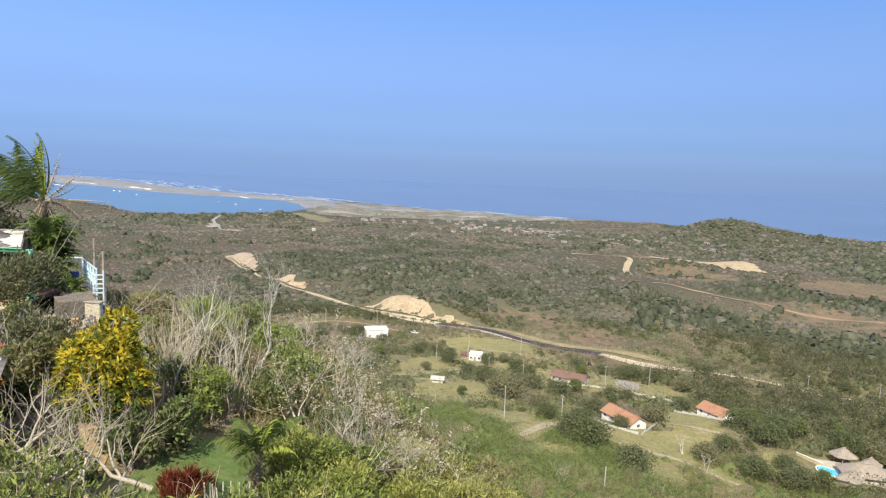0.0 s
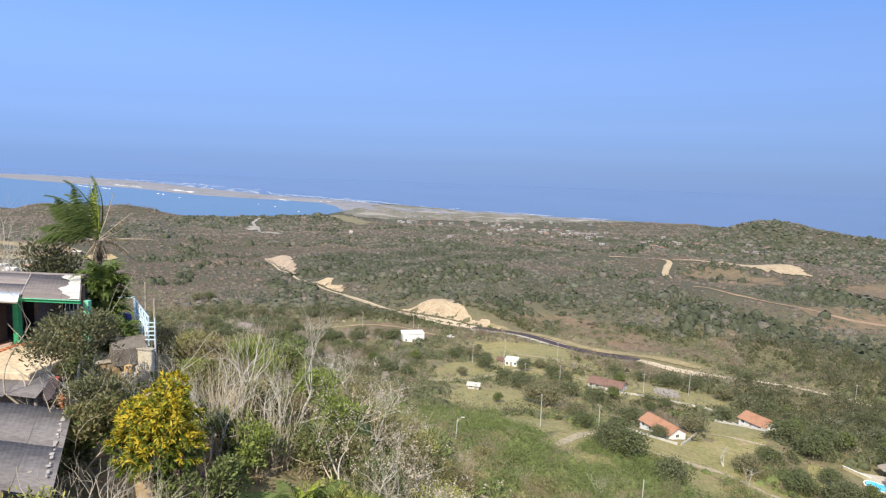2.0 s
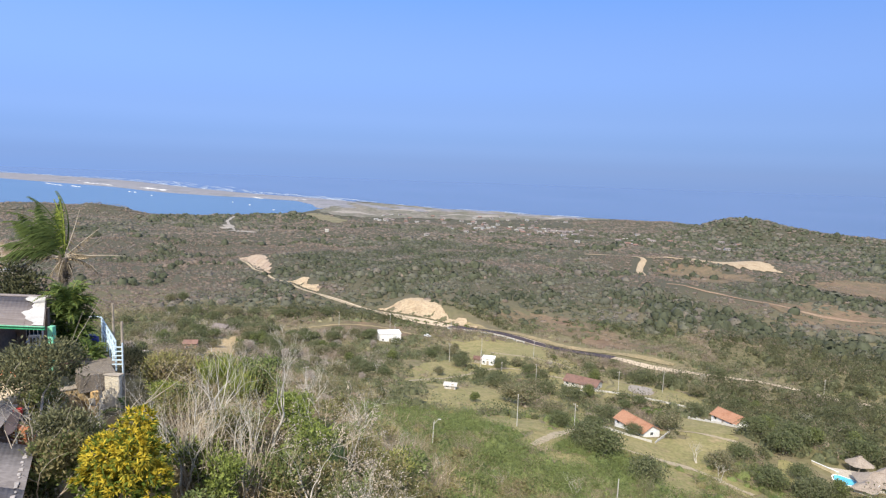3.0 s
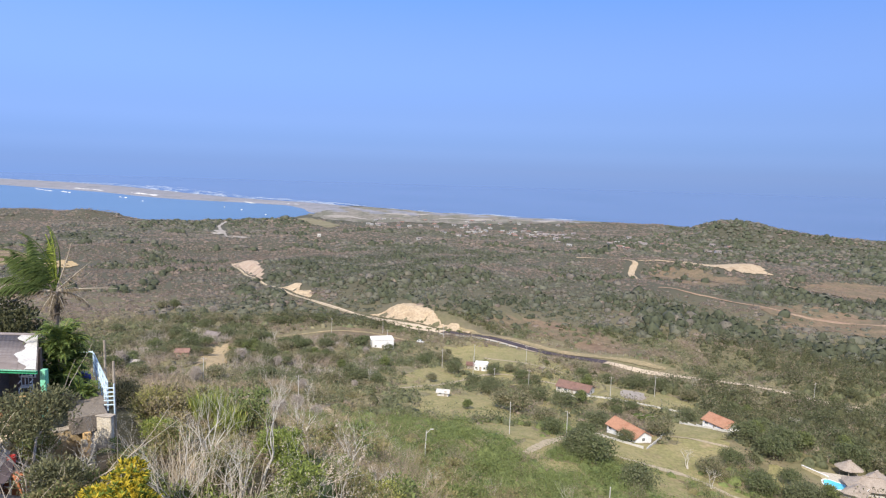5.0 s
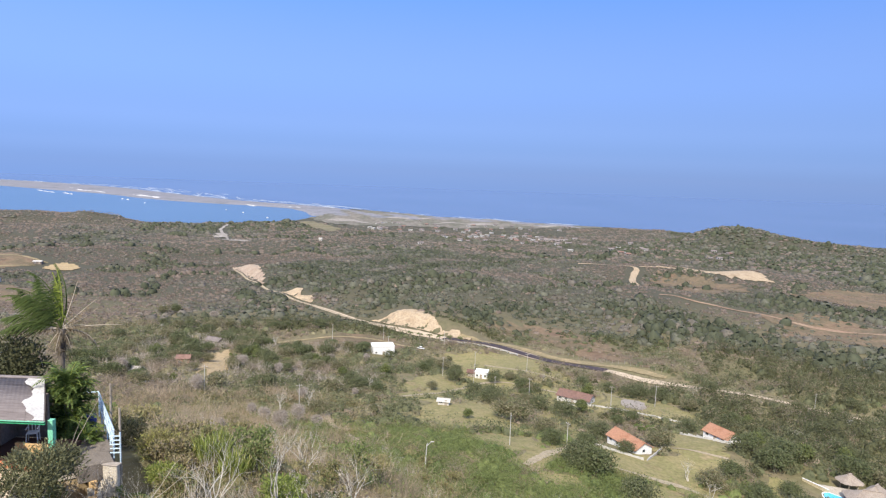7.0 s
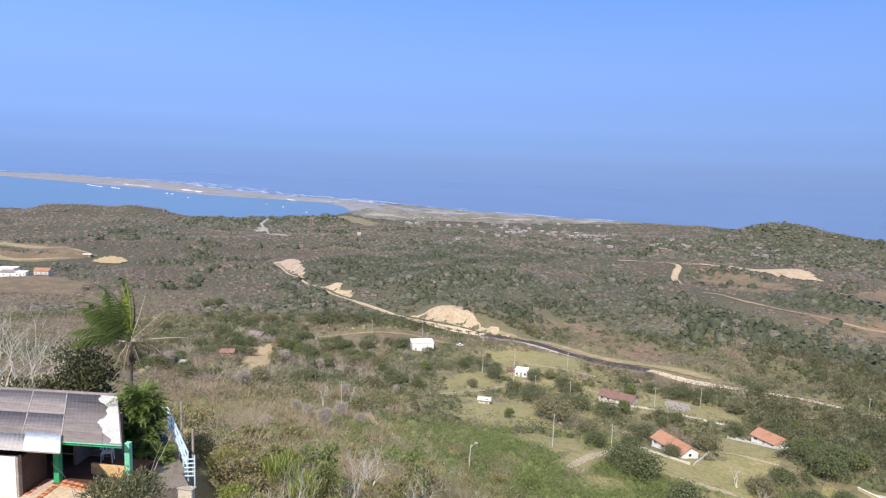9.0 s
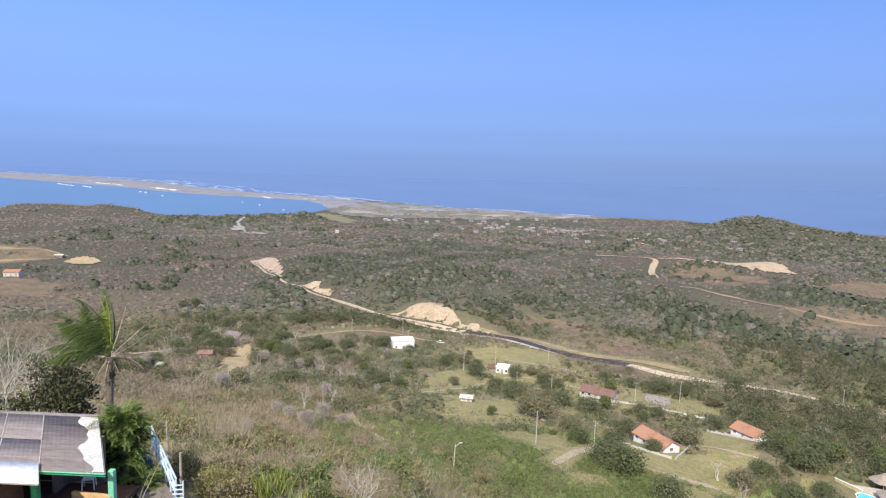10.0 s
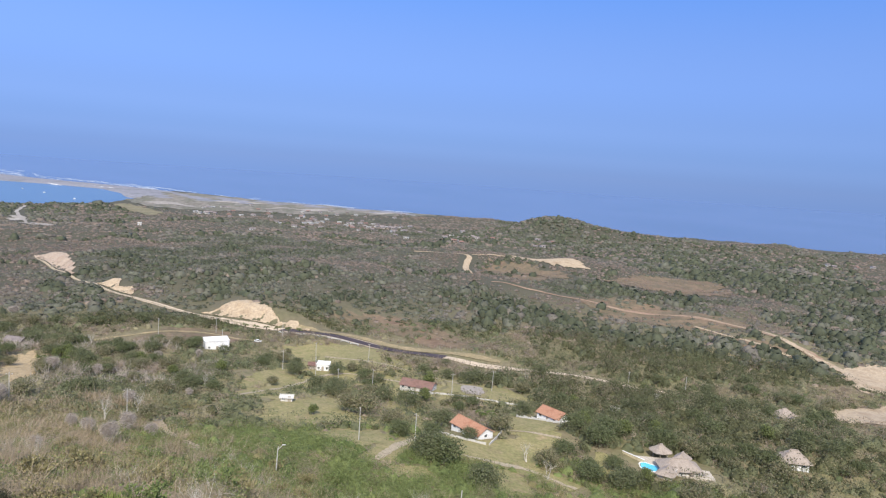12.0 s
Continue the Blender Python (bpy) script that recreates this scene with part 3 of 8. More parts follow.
def patch(name, outline, mat, lift, label="", rings=8, wobble=0.08, relief=0.0, category="ground", step=2.0):
    """A sheet that lies on the ground inside an outline."""
    rng = np.random.default_rng(sum(map(ord, name)) + int(abs(outline[0][0]) * 7))
    b = smooth_line(outline, 1, True)
    b = spaced(np.concatenate([b, b[:1]]), step)[:-1]
    if np.sum(b[:, 0] * np.roll(b[:, 1], -1) - np.roll(b[:, 0], -1) * b[:, 1]) < 0:
        b = b[::-1]
    c = b.mean(0)
    n = len(b)
    jag = np.convolve(np.tile(rng.normal(size=n), 3), np.ones(3) / 3, "same")[n:2 * n] + np.convolve(np.tile(rng.normal(size=n), 3), np.ones(9) / 5, "same")[n:2 * n]
    b = c + (b - c) * (1 + wobble * jag)[:, None]
    t = np.linspace(0, 1, rings + 1)[1:]
    xy = c + (b - c)[None] * t[:, None, None]
    z = height(xy[..., 0], xy[..., 1]) + lift + relief * rng.normal(size=xy.shape[:2]) * t[:, None] * (t[:, None] < 0.99)
    v = np.concatenate([xy, z[..., None]], -1).reshape(-1, 3)
    v = np.concatenate([v, [[*c, float(height(*c)) + lift]]])
    i, j = np.meshgrid(np.arange(rings - 1), np.arange(n), indexing="ij")
    k = (j + 1) % n
    f = np.stack([i * n + j, i * n + k, (i + 1) * n + k, (i + 1) * n + j], -1).reshape(-1, 4)
    me = bpy.data.meshes.new(name)
    me.from_pydata(v.tolist(), [], f[:, ::-1].tolist() + [[len(v) - 1, q, (q + 1) % n] for q in range(n)])
    me.polygons.foreach_set("use_smooth", np.ones(len(me.polygons), bool))
    me.materials.append(mat)
    me.update()
    return tagged(new(name, me), label, category, kind="structure")


def ground(x, y):
    return float(height(x, y))



# ---- the land, the sea and the spit ----
def build_ground():
    az = np.radians(np.r_[np.arange(-180, -52, 4.0), np.arange(-52, 60, 0.36), np.arange(60, 180.1, 4.0)])
    r = np.r_[0.0, 2.0 * 1.016 ** np.arange(0, 470)]
    r = r[r < 2600]
    a, q = np.meshgrid(az, r)
    x, y = q * np.sin(a), q * np.cos(a)
    rough = 0.12 * np.sin(x * 1.7 + y) * np.sin(y * 1.3 - x * 0.6) * np.clip(q / 30, 0, 1) * (q < 300)
    z = height(x, y) + rough * (q > 34)
    v = np.stack([x, y, z], -1).reshape(-1, 3)
    n = len(az)
    i, j = np.meshgrid(np.arange(len(r) - 1), np.arange(n - 1), indexing="ij")
    k = i * n + j
    f = np.stack([k, k + n, k + n + 1, k + 1], -1).reshape(-1, 4)
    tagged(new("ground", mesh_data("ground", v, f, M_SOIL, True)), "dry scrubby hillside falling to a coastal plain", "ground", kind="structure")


build_ground()
v = np.array([[x * 4900, y * 4900, 0] for x in np.linspace(-1, 1, 21) for y in np.linspace(-1, 1, 21)])
f = np.array([[i * 21 + j, (i + 1) * 21 + j, (i + 1) * 21 + j + 1, i * 21 + j + 1] for i in range(20) for j in range(20)])
tagged(new("sea", mesh_data("sea", v, f, M_SEA)), "hazy blue sea and calm lagoon", "water", kind="structure")

OUTER = [(330, 1575), (-32, 1745), (-99, 1786), (-272, 1914), (-481, 2094), (-700, 2201), (-1016, 2493), (-1497, 2990), (-1912, 3248), (-2342, 3470), (-2911, 3780), (-3700, 4200)]
INNER = [(330, 1480), (-32, 1600), (-250, 1560), (-334, 1576), (-387, 1752), (-475, 1890), (-582, 1940), (-741, 1994), (-883, 2043), (-1101, 2211), (-1253, 2346), (-1458, 2455), (-1640, 2560), (-1980, 2770), (-2300, 2960), (-3000, 3420)]


def build_spit():
    o, i = spaced(smooth_line(OUTER, 3), 12)[:260], spaced(smooth_line(INNER, 3), 12)
    n = 300
    o = np.stack([np.interp(np.linspace(0, 1, n), np.linspace(0, 1, len(o)), o[:, c]) for c in (0, 1)], 1)
    i = np.stack([np.interp(np.linspace(0, 1, n), np.linspace(0, 1, len(i)), i[:, c]) for c in (0, 1)], 1)
    rng = np.random.default_rng(4)
    jag = np.convolve(rng.normal(size=n + 6), np.ones(7) / 7, "valid")[:, None]
    i = i + unit(i - o) * jag * 10
    t = np.array([0, 0.06, 0.2, 0.4, 0.6, 0.8, 0.94, 1.0])
    rise = np.array([-0.4, 0.6, 2.6, 3.2, 3.0, 2.6, 1.2, -0.4])
    xy = o[None] * (1 - t)[:, None, None] + i[None] * t[:, None, None]
    z = rise[:, None] + 0.5 * np.sin(xy[..., 0] / 31) * (rise[:, None] > 1)
    v = np.concatenate([xy, z[..., None]], -1).reshape(-1, 3)
    a, b = np.meshgrid(np.arange(len(t) - 1), np.arange(n - 1), indexing="ij")
    k = a * n + b
    f = np.stack([k, k + 1, k + n + 1, k + n], -1).reshape(-1, 4)
    tagged(new("sand_spit", mesh_data("sand_spit", v, f, M_BEACH, True)), "long low sand spit between sea and lagoon", "beach", kind="structure")


build_spit()
M_DUNE = material("white_sand", [(0.56, 0.54, 0.53), (0.72, 0.70, 0.68)], 0.02, 0.95)
M_FOAM = material("sea_foam", [(0.62, 0.66, 0.7), (0.8, 0.82, 0.84)], 0.02, 0.8)


def surf_line(off, start, end, wide, seed):
    rng = np.random.default_rng(seed)
    p = spaced(smooth_line(OUTER, 3), 14)
    p = p[int(start * len(p)):int(end * len(p))]
    w = unit(np.gradient(p, axis=0))
    side = np.stack([w[:, 1], -w[:, 0]], 1)
    n = len(p)
    wob = np.convolve(rng.normal(size=n + 8), np.ones(9) / 9, "valid") * 12
    half = wide * np.clip(0.25 + np.convolve(rng.normal(size=n + 4), np.ones(5) / 5, "valid") * 1.6, 0.02, 1.2)
    c = p + side * (off + wob)[:, None]
    v = np.concatenate([np.c_[c + side * half[:, None], np.full(n, 0.25)], np.c_[c - side * half[:, None], np.full(n, 0.25)]])
    k = np.arange(n - 1)
    f = np.stack([k, k + 1, k + 1 + n, k + n], -1)
    tagged(new("breaking_wave", mesh_data("breaking_wave", v, f, M_FOAM)), "white line of surf along the outer beach", "wave", "surf lines", "structure")


for k, (off, start, end, wide) in enumerate(((8, 0.0, 0.9, 4), (34, 0.0, 0.8, 3.5), (64, 0.05, 0.62, 3.5), (96, 0.2, 0.55, 3.2), (132, 0.3, 0.52, 3), (170, 0.34, 0.48, 3))):
    surf_line(off, start, end, wide, k + 1)
# bare white sand along the lagoon side of the spit: place, length, breadth, number of tongues, height
rng = np.random.default_rng(12)
for x, y, long, wide, count, rim in ((-1362, 2475, 240, 26, 9, 2.4), (-1036, 2230, 225, 30, 10, 2.4), (-1322, 2263, 100, 8, 3, 0.1), (-1016, 2036, 70, 8, 2, 0.1), (-1563, 2690, 34, 12, 2, 2.4), (-1470, 2368, 190, 5, 5, 0.1), (-640, 1992, 190, 6, 5, 0.6), (-470, 1925, 90, 8, 3, 1.6)):
    for k in range(count):
        a = np.linspace(0, 2 * math.pi, 28, endpoint=False)
        rr = 1 + 0.3 * np.sin(2 * a + rng.uniform(0, 6)) + 0.22 * np.sin(5 * a + rng.uniform(0, 6)) + 0.12 * rng.normal(size=28)
        c, sn_ = math.cos(radians(137)), math.sin(radians(137))
        ex, ey = rr * np.cos(a) * long / count * rng.uniform(0.3, 0.8), rr * np.sin(a) * wide * rng.uniform(0.12, 0.4)
        at, off = (k - (count - 1) / 2) * long / count, rng.normal() * wide * 0.3
        v = np.c_[x + (ex + at) * c - (ey + off) * sn_, y + (ex + at) * sn_ + (ey + off) * c, np.full(28, rim)]
        v = np.concatenate([v, [[*v[:, :2].mean(0), rim + 1.8]]])
        f = np.array([[28, q, (q + 1) % 28] for q in range(28)])
        tagged(new("white_dune", mesh_data("white_dune", v, f, M_DUNE, True)), "bright white bare sand on the spit", "dune", "white dunes", "structure")
# the shallow, greener water of the lagoon
M_LAGOON = M_SEA.copy()
M_LAGOON.name = "lagoon_water"
ramp = M_LAGOON.node_tree.nodes["Color Ramp"].color_ramp
ramp.elements[0].color, ramp.elements[1].color = (0.078, 0.14, 0.212, 1), (0.094, 0.164, 0.245, 1)
shore = np.array(INNER[2:] + [(-3600, 3300), (-3600, 900), (-250, 1200)], float)
tagged(new("lagoon", mesh_data("lagoon", np.c_[shore, np.full(len(shore), 0.08)], np.arange(len(shore))[None], M_LAGOON)), "calm blue lagoon behind the spit", "water", kind="structure")

# roads, tracks, clearings and fields
ROAD = [(-217, 651), (-177, 579), (-149, 534), (-115, 481), (-94, 459), (-72, 447), (-53, 435), (-35, 418), (-18, 408), (-1, 398), (18, 382), (43, 364), (61, 350), (83, 332), (99, 320), (120, 307), (135, 297), (150, 289), (166, 281), (180, 276)]
ribbon("road_verge", ROAD, [1.2, 1.3, 1.5, 2.0, 4.5, 9, 8, 6, 4.5, 3.5], M_GRAVEL, 0.25, 4, 0.25, 6, label="pale gravel verge and dirt road in the valley", category="road")
ribbon("road", ROAD[9:14], 7.5, M_ASPHALT, 0.38, 3, 0.02, 4, -0.6, label="dark asphalt road across the valley")
ribbon("road", ROAD[:9], 1.7, M_LANE, 0.36, 4, 0.05, 2, 0.8, label="worn grey road towards the coast")


def earth_cut(k, label):
    """The bare face of a cutting: ragged along the top, scored by rain."""
    a, b, top, run = CUTS[k]
    rng = np.random.default_rng(60 + k)
    w = np.array(b, float) - a
    n, m = int(np.hypot(*w) / 1.2), 14
    side = np.array([-w[1], w[0]]) / np.hypot(*w)
    u = np.linspace(0.0, 1.0, n)
    shape = ([0.1, 0.6, 1.1, 1.2, 1.0, 0.9, 0.7, 0.35, 0.1], [0.1, 0.7, 1.1, 0.75, 0.4, 0.6, 0.85, 0.5, 0.1], [0.15, 0.75, 1.25, 1.3, 0.85, 0.5, 0.4, 0.36, 0.1])[k]
    crest = np.interp(u, np.linspace(0, 1, 9), shape) + np.convolve(rng.normal(size=n + 4), np.ones(5) / 5, "valid") * 0.16
    d = np.linspace(0, 1, m)[None] * np.clip(crest, 0.05, 1.35)[:, None] * (run + 2) + 1.5
    xy = np.array(a, float) + u[:, None, None] * w + d[..., None] * side
    score = np.convolve(rng.normal(size=n + 2), np.ones(3) / 3, "valid")[:, None] * np.sin(np.linspace(0, 1, m) * math.pi)[None]
    z = height(xy[..., 0], xy[..., 1]) + 0.6 + 0.8 * score + 0.15 * rng.normal(size=(n, m))
    v = np.concatenate([xy, z[..., None]], -1).reshape(-1, 3)
    i, j = np.meshgrid(np.arange(n - 1), np.arange(m - 1), indexing="ij")
    q = i * m + j
    f = np.stack([q, q + m, q + m + 1, q + 1], -1).reshape(-1, 4)
    tagged(new("earth_cut", mesh_data("earth_cut", v, f, (M_CUTFACE, M_SAND, M_SAND)[k], True)), label, "ground", kind="structure")


earth_cut(0, "greyish bare cutting beside the road")
earth_cut(1, "bare sandy cutting beside the road")
earth_cut(2, "large bare sandy cutting above the road")
ribbon("road_bank", [(3, 403), (30, 385), (48, 373), (68, 358), (88, 340), (112, 324)], [8, 6, 6, 6, 7, 5], M_DRYBANK, 0.32, 3, 0.3, 4, 0, label="dry grassy bank beside the road", category="bank")
for line, wide in (([(20, 152), (25, 160), (36, 177), (44, 186)], 3.4), ([(40, 166), (46, 165), (56, 164), (66, 162), (74, 152)], 3.0), ([(61, 192), (70, 193), (84, 185)], 1.8),
                   ([(42, 250), (55, 252), (73, 245), (94, 237)], 1.6), ([(-16, 234), (-5, 250), (5, 269), (13, 283), (24, 293), (36, 288), (55, 270)], 2.8),
                   ([(20, 330), (34, 318), (60, 300), (77, 270), (77, 255)], 2.6)):
    ribbon("lane_verge", line, wide + 6, M_LAWN, 0.11, 2.5, 0.35, 4, label="sunburnt grass verge beside the lane", category="verge")
    ribbon("lane", line, wide * 0.62, M_LANE, 0.2, 1.2, 0.45, 3, label="pale worn lane between the plots", category="lane")
ribbon("farm_track", [(-95, 360), (-77, 372), (-61, 381), (-38, 388), (-16, 366)], 2.4, M_DRYBANK, 0.24, 2.5, 0.4, 3, label="faint dry track round the field", category="track")
patch("paved_pad", [(70, 250), (74, 268), (84, 268), (80, 250)], M_CONC, 0.3, "grey paved parking place beside the lawns", category="paving")
ribbon("hill_path", [(-36, 190), (-31, 176), (-23, 155), (-19, 143)], 2.2, M_SAND, 0.2, 2, 0.6, 3, label="bare earth path through the scrub", category="path")
patch("bare_spot", [(-12, 126), (-12, 132), (-8, 132), (-8, 126)], M_SAND, 0.15, "bare patch of pale earth")
UPPER = [(172, 531), (181, 524), (192, 510), (208, 503), (221, 490), (239, 483), (255, 468), (284, 460), (310, 443), (329, 425), (340, 405), (338, 380), (335, 358), (331, 339), (328, 322), (322, 300)]
ribbon("dirt_road", UPPER, [3, 3, 4, 5, 5, 6, 6, 6], M_REDEARTH, 0.35, 5, 0.5, 4, label="reddish dirt track over the far slopes", category="road")
ribbon("dirt_road", UPPER[8:], [2, 3, 5, 6], M_SAND, 0.5, 5, 0.5, 4, label="pale sandy stretch of the dirt track", category="road")
ribbon("dirt_road", [(296, 420), (304, 404), (312, 379), (318, 350)], 3, M_SAND, 0.35, 5, 0.4, 3, label="narrow sandy track through the scrub", category="road")
ribbon("dirt_road", [(150, 763), (180, 762), (216, 745), (200, 711), (190, 678), (178, 590)], [3, 4, 6, 8, 8, 4], M_SAND, 0.5, 6, 0.3, 3, label="winding pale track up the slope", category="road")
ribbon("dirt_road", [(216, 745), (245, 742), (271, 730)], 4, M_SAND, 0.45, 6, 0.4, 3, label="pale track along the slope", category="road")
patch("sand_clearing", [(258, 742), (280, 778), (325, 790), (352, 726), (336, 694), (290, 702)], M_SAND, 0.7, "bright bare sandy hilltop", wobble=0.12)
patch("sand_clearing", [(312, 308), (340, 325), (372, 322), (340, 280), (300, 268), (295, 278)], M_SAND, 0.5, "broad bare sandy clearing")
patch("sand_clearing", [(228, 233), (257, 248), (300, 255), (290, 228), (248, 214), (234, 220)], M_SAND, 0.4, "broad bare sandy clearing")
patch("brown_field", [(200, 665), (230, 690), (290, 680), (300, 645), (250, 600), (205, 610)], M_DRYFIELD, 0.5, "brown dry grass field", category="field")
patch("brown_field", [(330, 640), (413, 690), (470, 660), (480, 610), (400, 590), (340, 600)], M_DRYFIELD, 0.5, "brown dry grass field", category="field")
patch("red_field", [(238, 486), (270, 500), (315, 480), (335, 440), (300, 436), (262, 455)], M_DRYFIELD, 0.25, "reddish brown dry grass field", category="field")
patch("brown_field", [(-80, 352), (-70, 385), (-40, 395), (-20, 372), (-30, 352), (-55, 346)], M_DRYFIELD, 0.12, "dry bare field by the white house", category="field")
patch("sand_clearing", [(-338, 950), (-372, 1020), (-366, 1040), (-345, 1020), (-318, 955)], M_PALEFLAT, 0.5, "pale clearing near the lagoon", wobble=0.3)
patch("sand_clearing", [(-310, 893), (-318, 915), (-282, 918), (-272, 900)], M_PALEFLAT, 0.5, "pale clearing near the lagoon", wobble=0.3)
ribbon("dirt_road", [(-315, 925), (-350, 1010), (-395, 1120), (-427, 1250)], 4.5, M_PALEFLAT, 0.5, 8, 0.3, 2, label="pale track to the lagoon shore", category="road")
patch("coastal_flat", [(-318, 1440), (-200, 1325), (-32, 1362), (150, 1400), (330, 1490), (352, 1560), (318, 1575), (-32, 1730), (-290, 1900), (-322, 1640)], M_FLAT, 0.5, "pale sandy flats behind the beach", category="ground", step=10.0, rings=14, wobble=0.03)
for outline in ([(-300, 1500), (-250, 1440), (-180, 1420), (-190, 1470), (-250, 1520)], [(-60, 1480), (60, 1470), (120, 1500), (20, 1530)], [(150, 1470), (240, 1490), (260, 1520), (170, 1510)], [(-180, 1600), (-60, 1580), (10, 1600), (-100, 1640)]):
    patch("salt_pan", outline, M_PALEFLAT, 0.9, "bleached sandy patch on the coastal flats", category="ground", step=8.0, wobble=0.12)
patch("grass_field", [(-225, 1190), (-262, 1240), (-330, 1400), (-296, 1405), (-225, 1270), (-200, 1200)], M_COASTGRASS, 0.5, "pale green field behind the lagoon", category="field")
ribbon("sand_clearing", [(-540, 672), (-500, 664), (-441, 651), (-398, 640)], [16, 18, 14, 6], M_DRYBANK, 0.4, 8, 0.4, 4, label="bare strip of sandy clearing on the hill slope", kind="structure", category="ground")
ribbon("sand_clearing", [(-490, 596), (-458, 590), (-425, 612), (-402, 628)], [14, 12, 7, 4], M_DRYBANK, 0.4, 8, 0.4, 4, label="bare strip of sandy clearing on the hill slope", kind="structure", category="ground")
patch("brown_field", [(-440, 530), (-405, 512), (-354, 522), (-300, 486), (-275, 435), (-331, 415), (-400, 430), (-470, 480)], M_DRYFIELD, 0.3, "brown bare field below the white houses", category="field")
patch("brown_field", [(-560, 640), (-516, 700), (-442, 660), (-405, 640), (-410, 605), (-461, 585), (-520, 590)], M_DRYFIELD, 0.25, "brown bare field on the hill slope", category="field")
patch("sand_mound", [(-392, 622), (-390, 650), (-368, 642), (-350, 618), (-358, 602), (-378, 608)], M_BANK, 0.6, "mound of yellow sand", relief=0.3, step=1.2, rings=10)
patch("meadow", [(-6, 186), (-14, 250), (-2, 300), (28, 304), (50, 262), (46, 200), (30, 158), (8, 164)], M_LAWN, 0.07, "open sunburnt meadow below the slope", category="meadow", wobble=0.12)
patch("meadow", [(-6, 312), (-4, 352), (50, 356), (58, 316), (90, 282), (100, 244), (60, 236), (30, 290)], M_LAWN, 0.07, "open sunburnt meadow by the road", category="meadow", wobble=0.12)
DRY_SLOPES = [[(219, 705), (253, 718), (307, 679), (286, 625), (220, 545), (185, 560)], [(379, 668), (445, 693), (472, 645), (435, 558), (394, 553), (376, 616)], [(223, 503), (273, 489), (352, 449), (347, 423), (297, 407), (250, 421), (227, 458)], [(306, 401), (329, 361), (318, 343), (290, 356)],
              [(30, 423), (68, 388), (86, 354), (113, 343), (102, 397), (77, 436), (39, 444)]]
for outline in DRY_SLOPES:
    patch("dry_slope", outline, M_DRYFIELD, 0.22, "brown dry grass slope between the trees", category="slope", wobble=0.15)
LAWNS = [[(45, 176), (47, 187), (60, 183), (78, 190), (82, 180), (68, 166), (53, 164), (44, 164)], [(5, 168), (12, 184), (28, 181), (27, 167), (19, 158), (14, 164)], [(-18, 250), (-17, 278), (1, 298), (4, 272)],
         [(0, 330), (2, 352), (45, 358), (50, 330), (42, 312), (15, 316)], [(60, 246), (62, 262), (102, 270), (97, 244)], [(68, 195), (70, 222), (92, 206), (85, 187)],
         [(-9, 196), (-7, 222), (18, 234), (24, 190), (2, 188)], [(46, 136), (52, 158), (63, 160), (57, 140)], [(22, 140), (23, 149), (33, 151), (34, 142)], [(86, 160), (90, 175), (97, 175), (96, 160)]]
for outline in LAWNS:
    patch("lawn", outline, M_LAWN, 0.14, "sunburnt grass plot among the trees", category="lawn", wobble=0.14)


# ---- scrub and forest ----
def inside(outline, x, y):
    p = np.asarray(outline, float)
    hit = np.zeros(len(x), bool)
    for a, b in zip(p, np.roll(p, -1, 0)):
        cross = ((a[1] > y) != (b[1] > y)) & (x < (b[0] - a[0]) * (y - a[1]) / (b[1] - a[1] + 1e-9) + a[0])
        hit ^= cross
    return hit


def near_line(points, x, y, gap):
    p = spaced(smooth_line(points), 4)
    out = np.zeros(len(x), bool)
    for q in p:
        out |= (x - q[0]) ** 2 + (y - q[1]) ** 2 < gap * gap
    return out


LINES = [(ROAD[:5], 2.6), (ROAD[4:9], 6), (ROAD[8:], 9), (UPPER, 8), ([(150, 763), (180, 762), (216, 745), (200, 711), (190, 678), (178, 590)], 9), ([(20, 152), (25, 160), (36, 177), (44, 186)], 4), ([(40, 166), (56, 164), (66, 162), (74, 152)], 4),
         ([(61, 192), (70, 193), (84, 185)], 3), ([(42, 250), (73, 245), (94, 237)], 4), ([(-16, 234), (5, 269), (24, 293), (36, 288), (55, 270)], 4.5), ([(-95, 360), (-61, 381), (-16, 366)], 6),
         ([(-36, 190), (-31, 176), (-23, 155), (-19, 143)], 3.0), ([(-315, 925), (-350, 1010), (-395, 1120), (-427, 1250)], 9), ([(20, 330), (60, 300), (77, 255)], 4), ([(312, 379), (318, 350)], 5), ([(9, 402), (45, 378), (82, 346), (110, 326)], 7)]
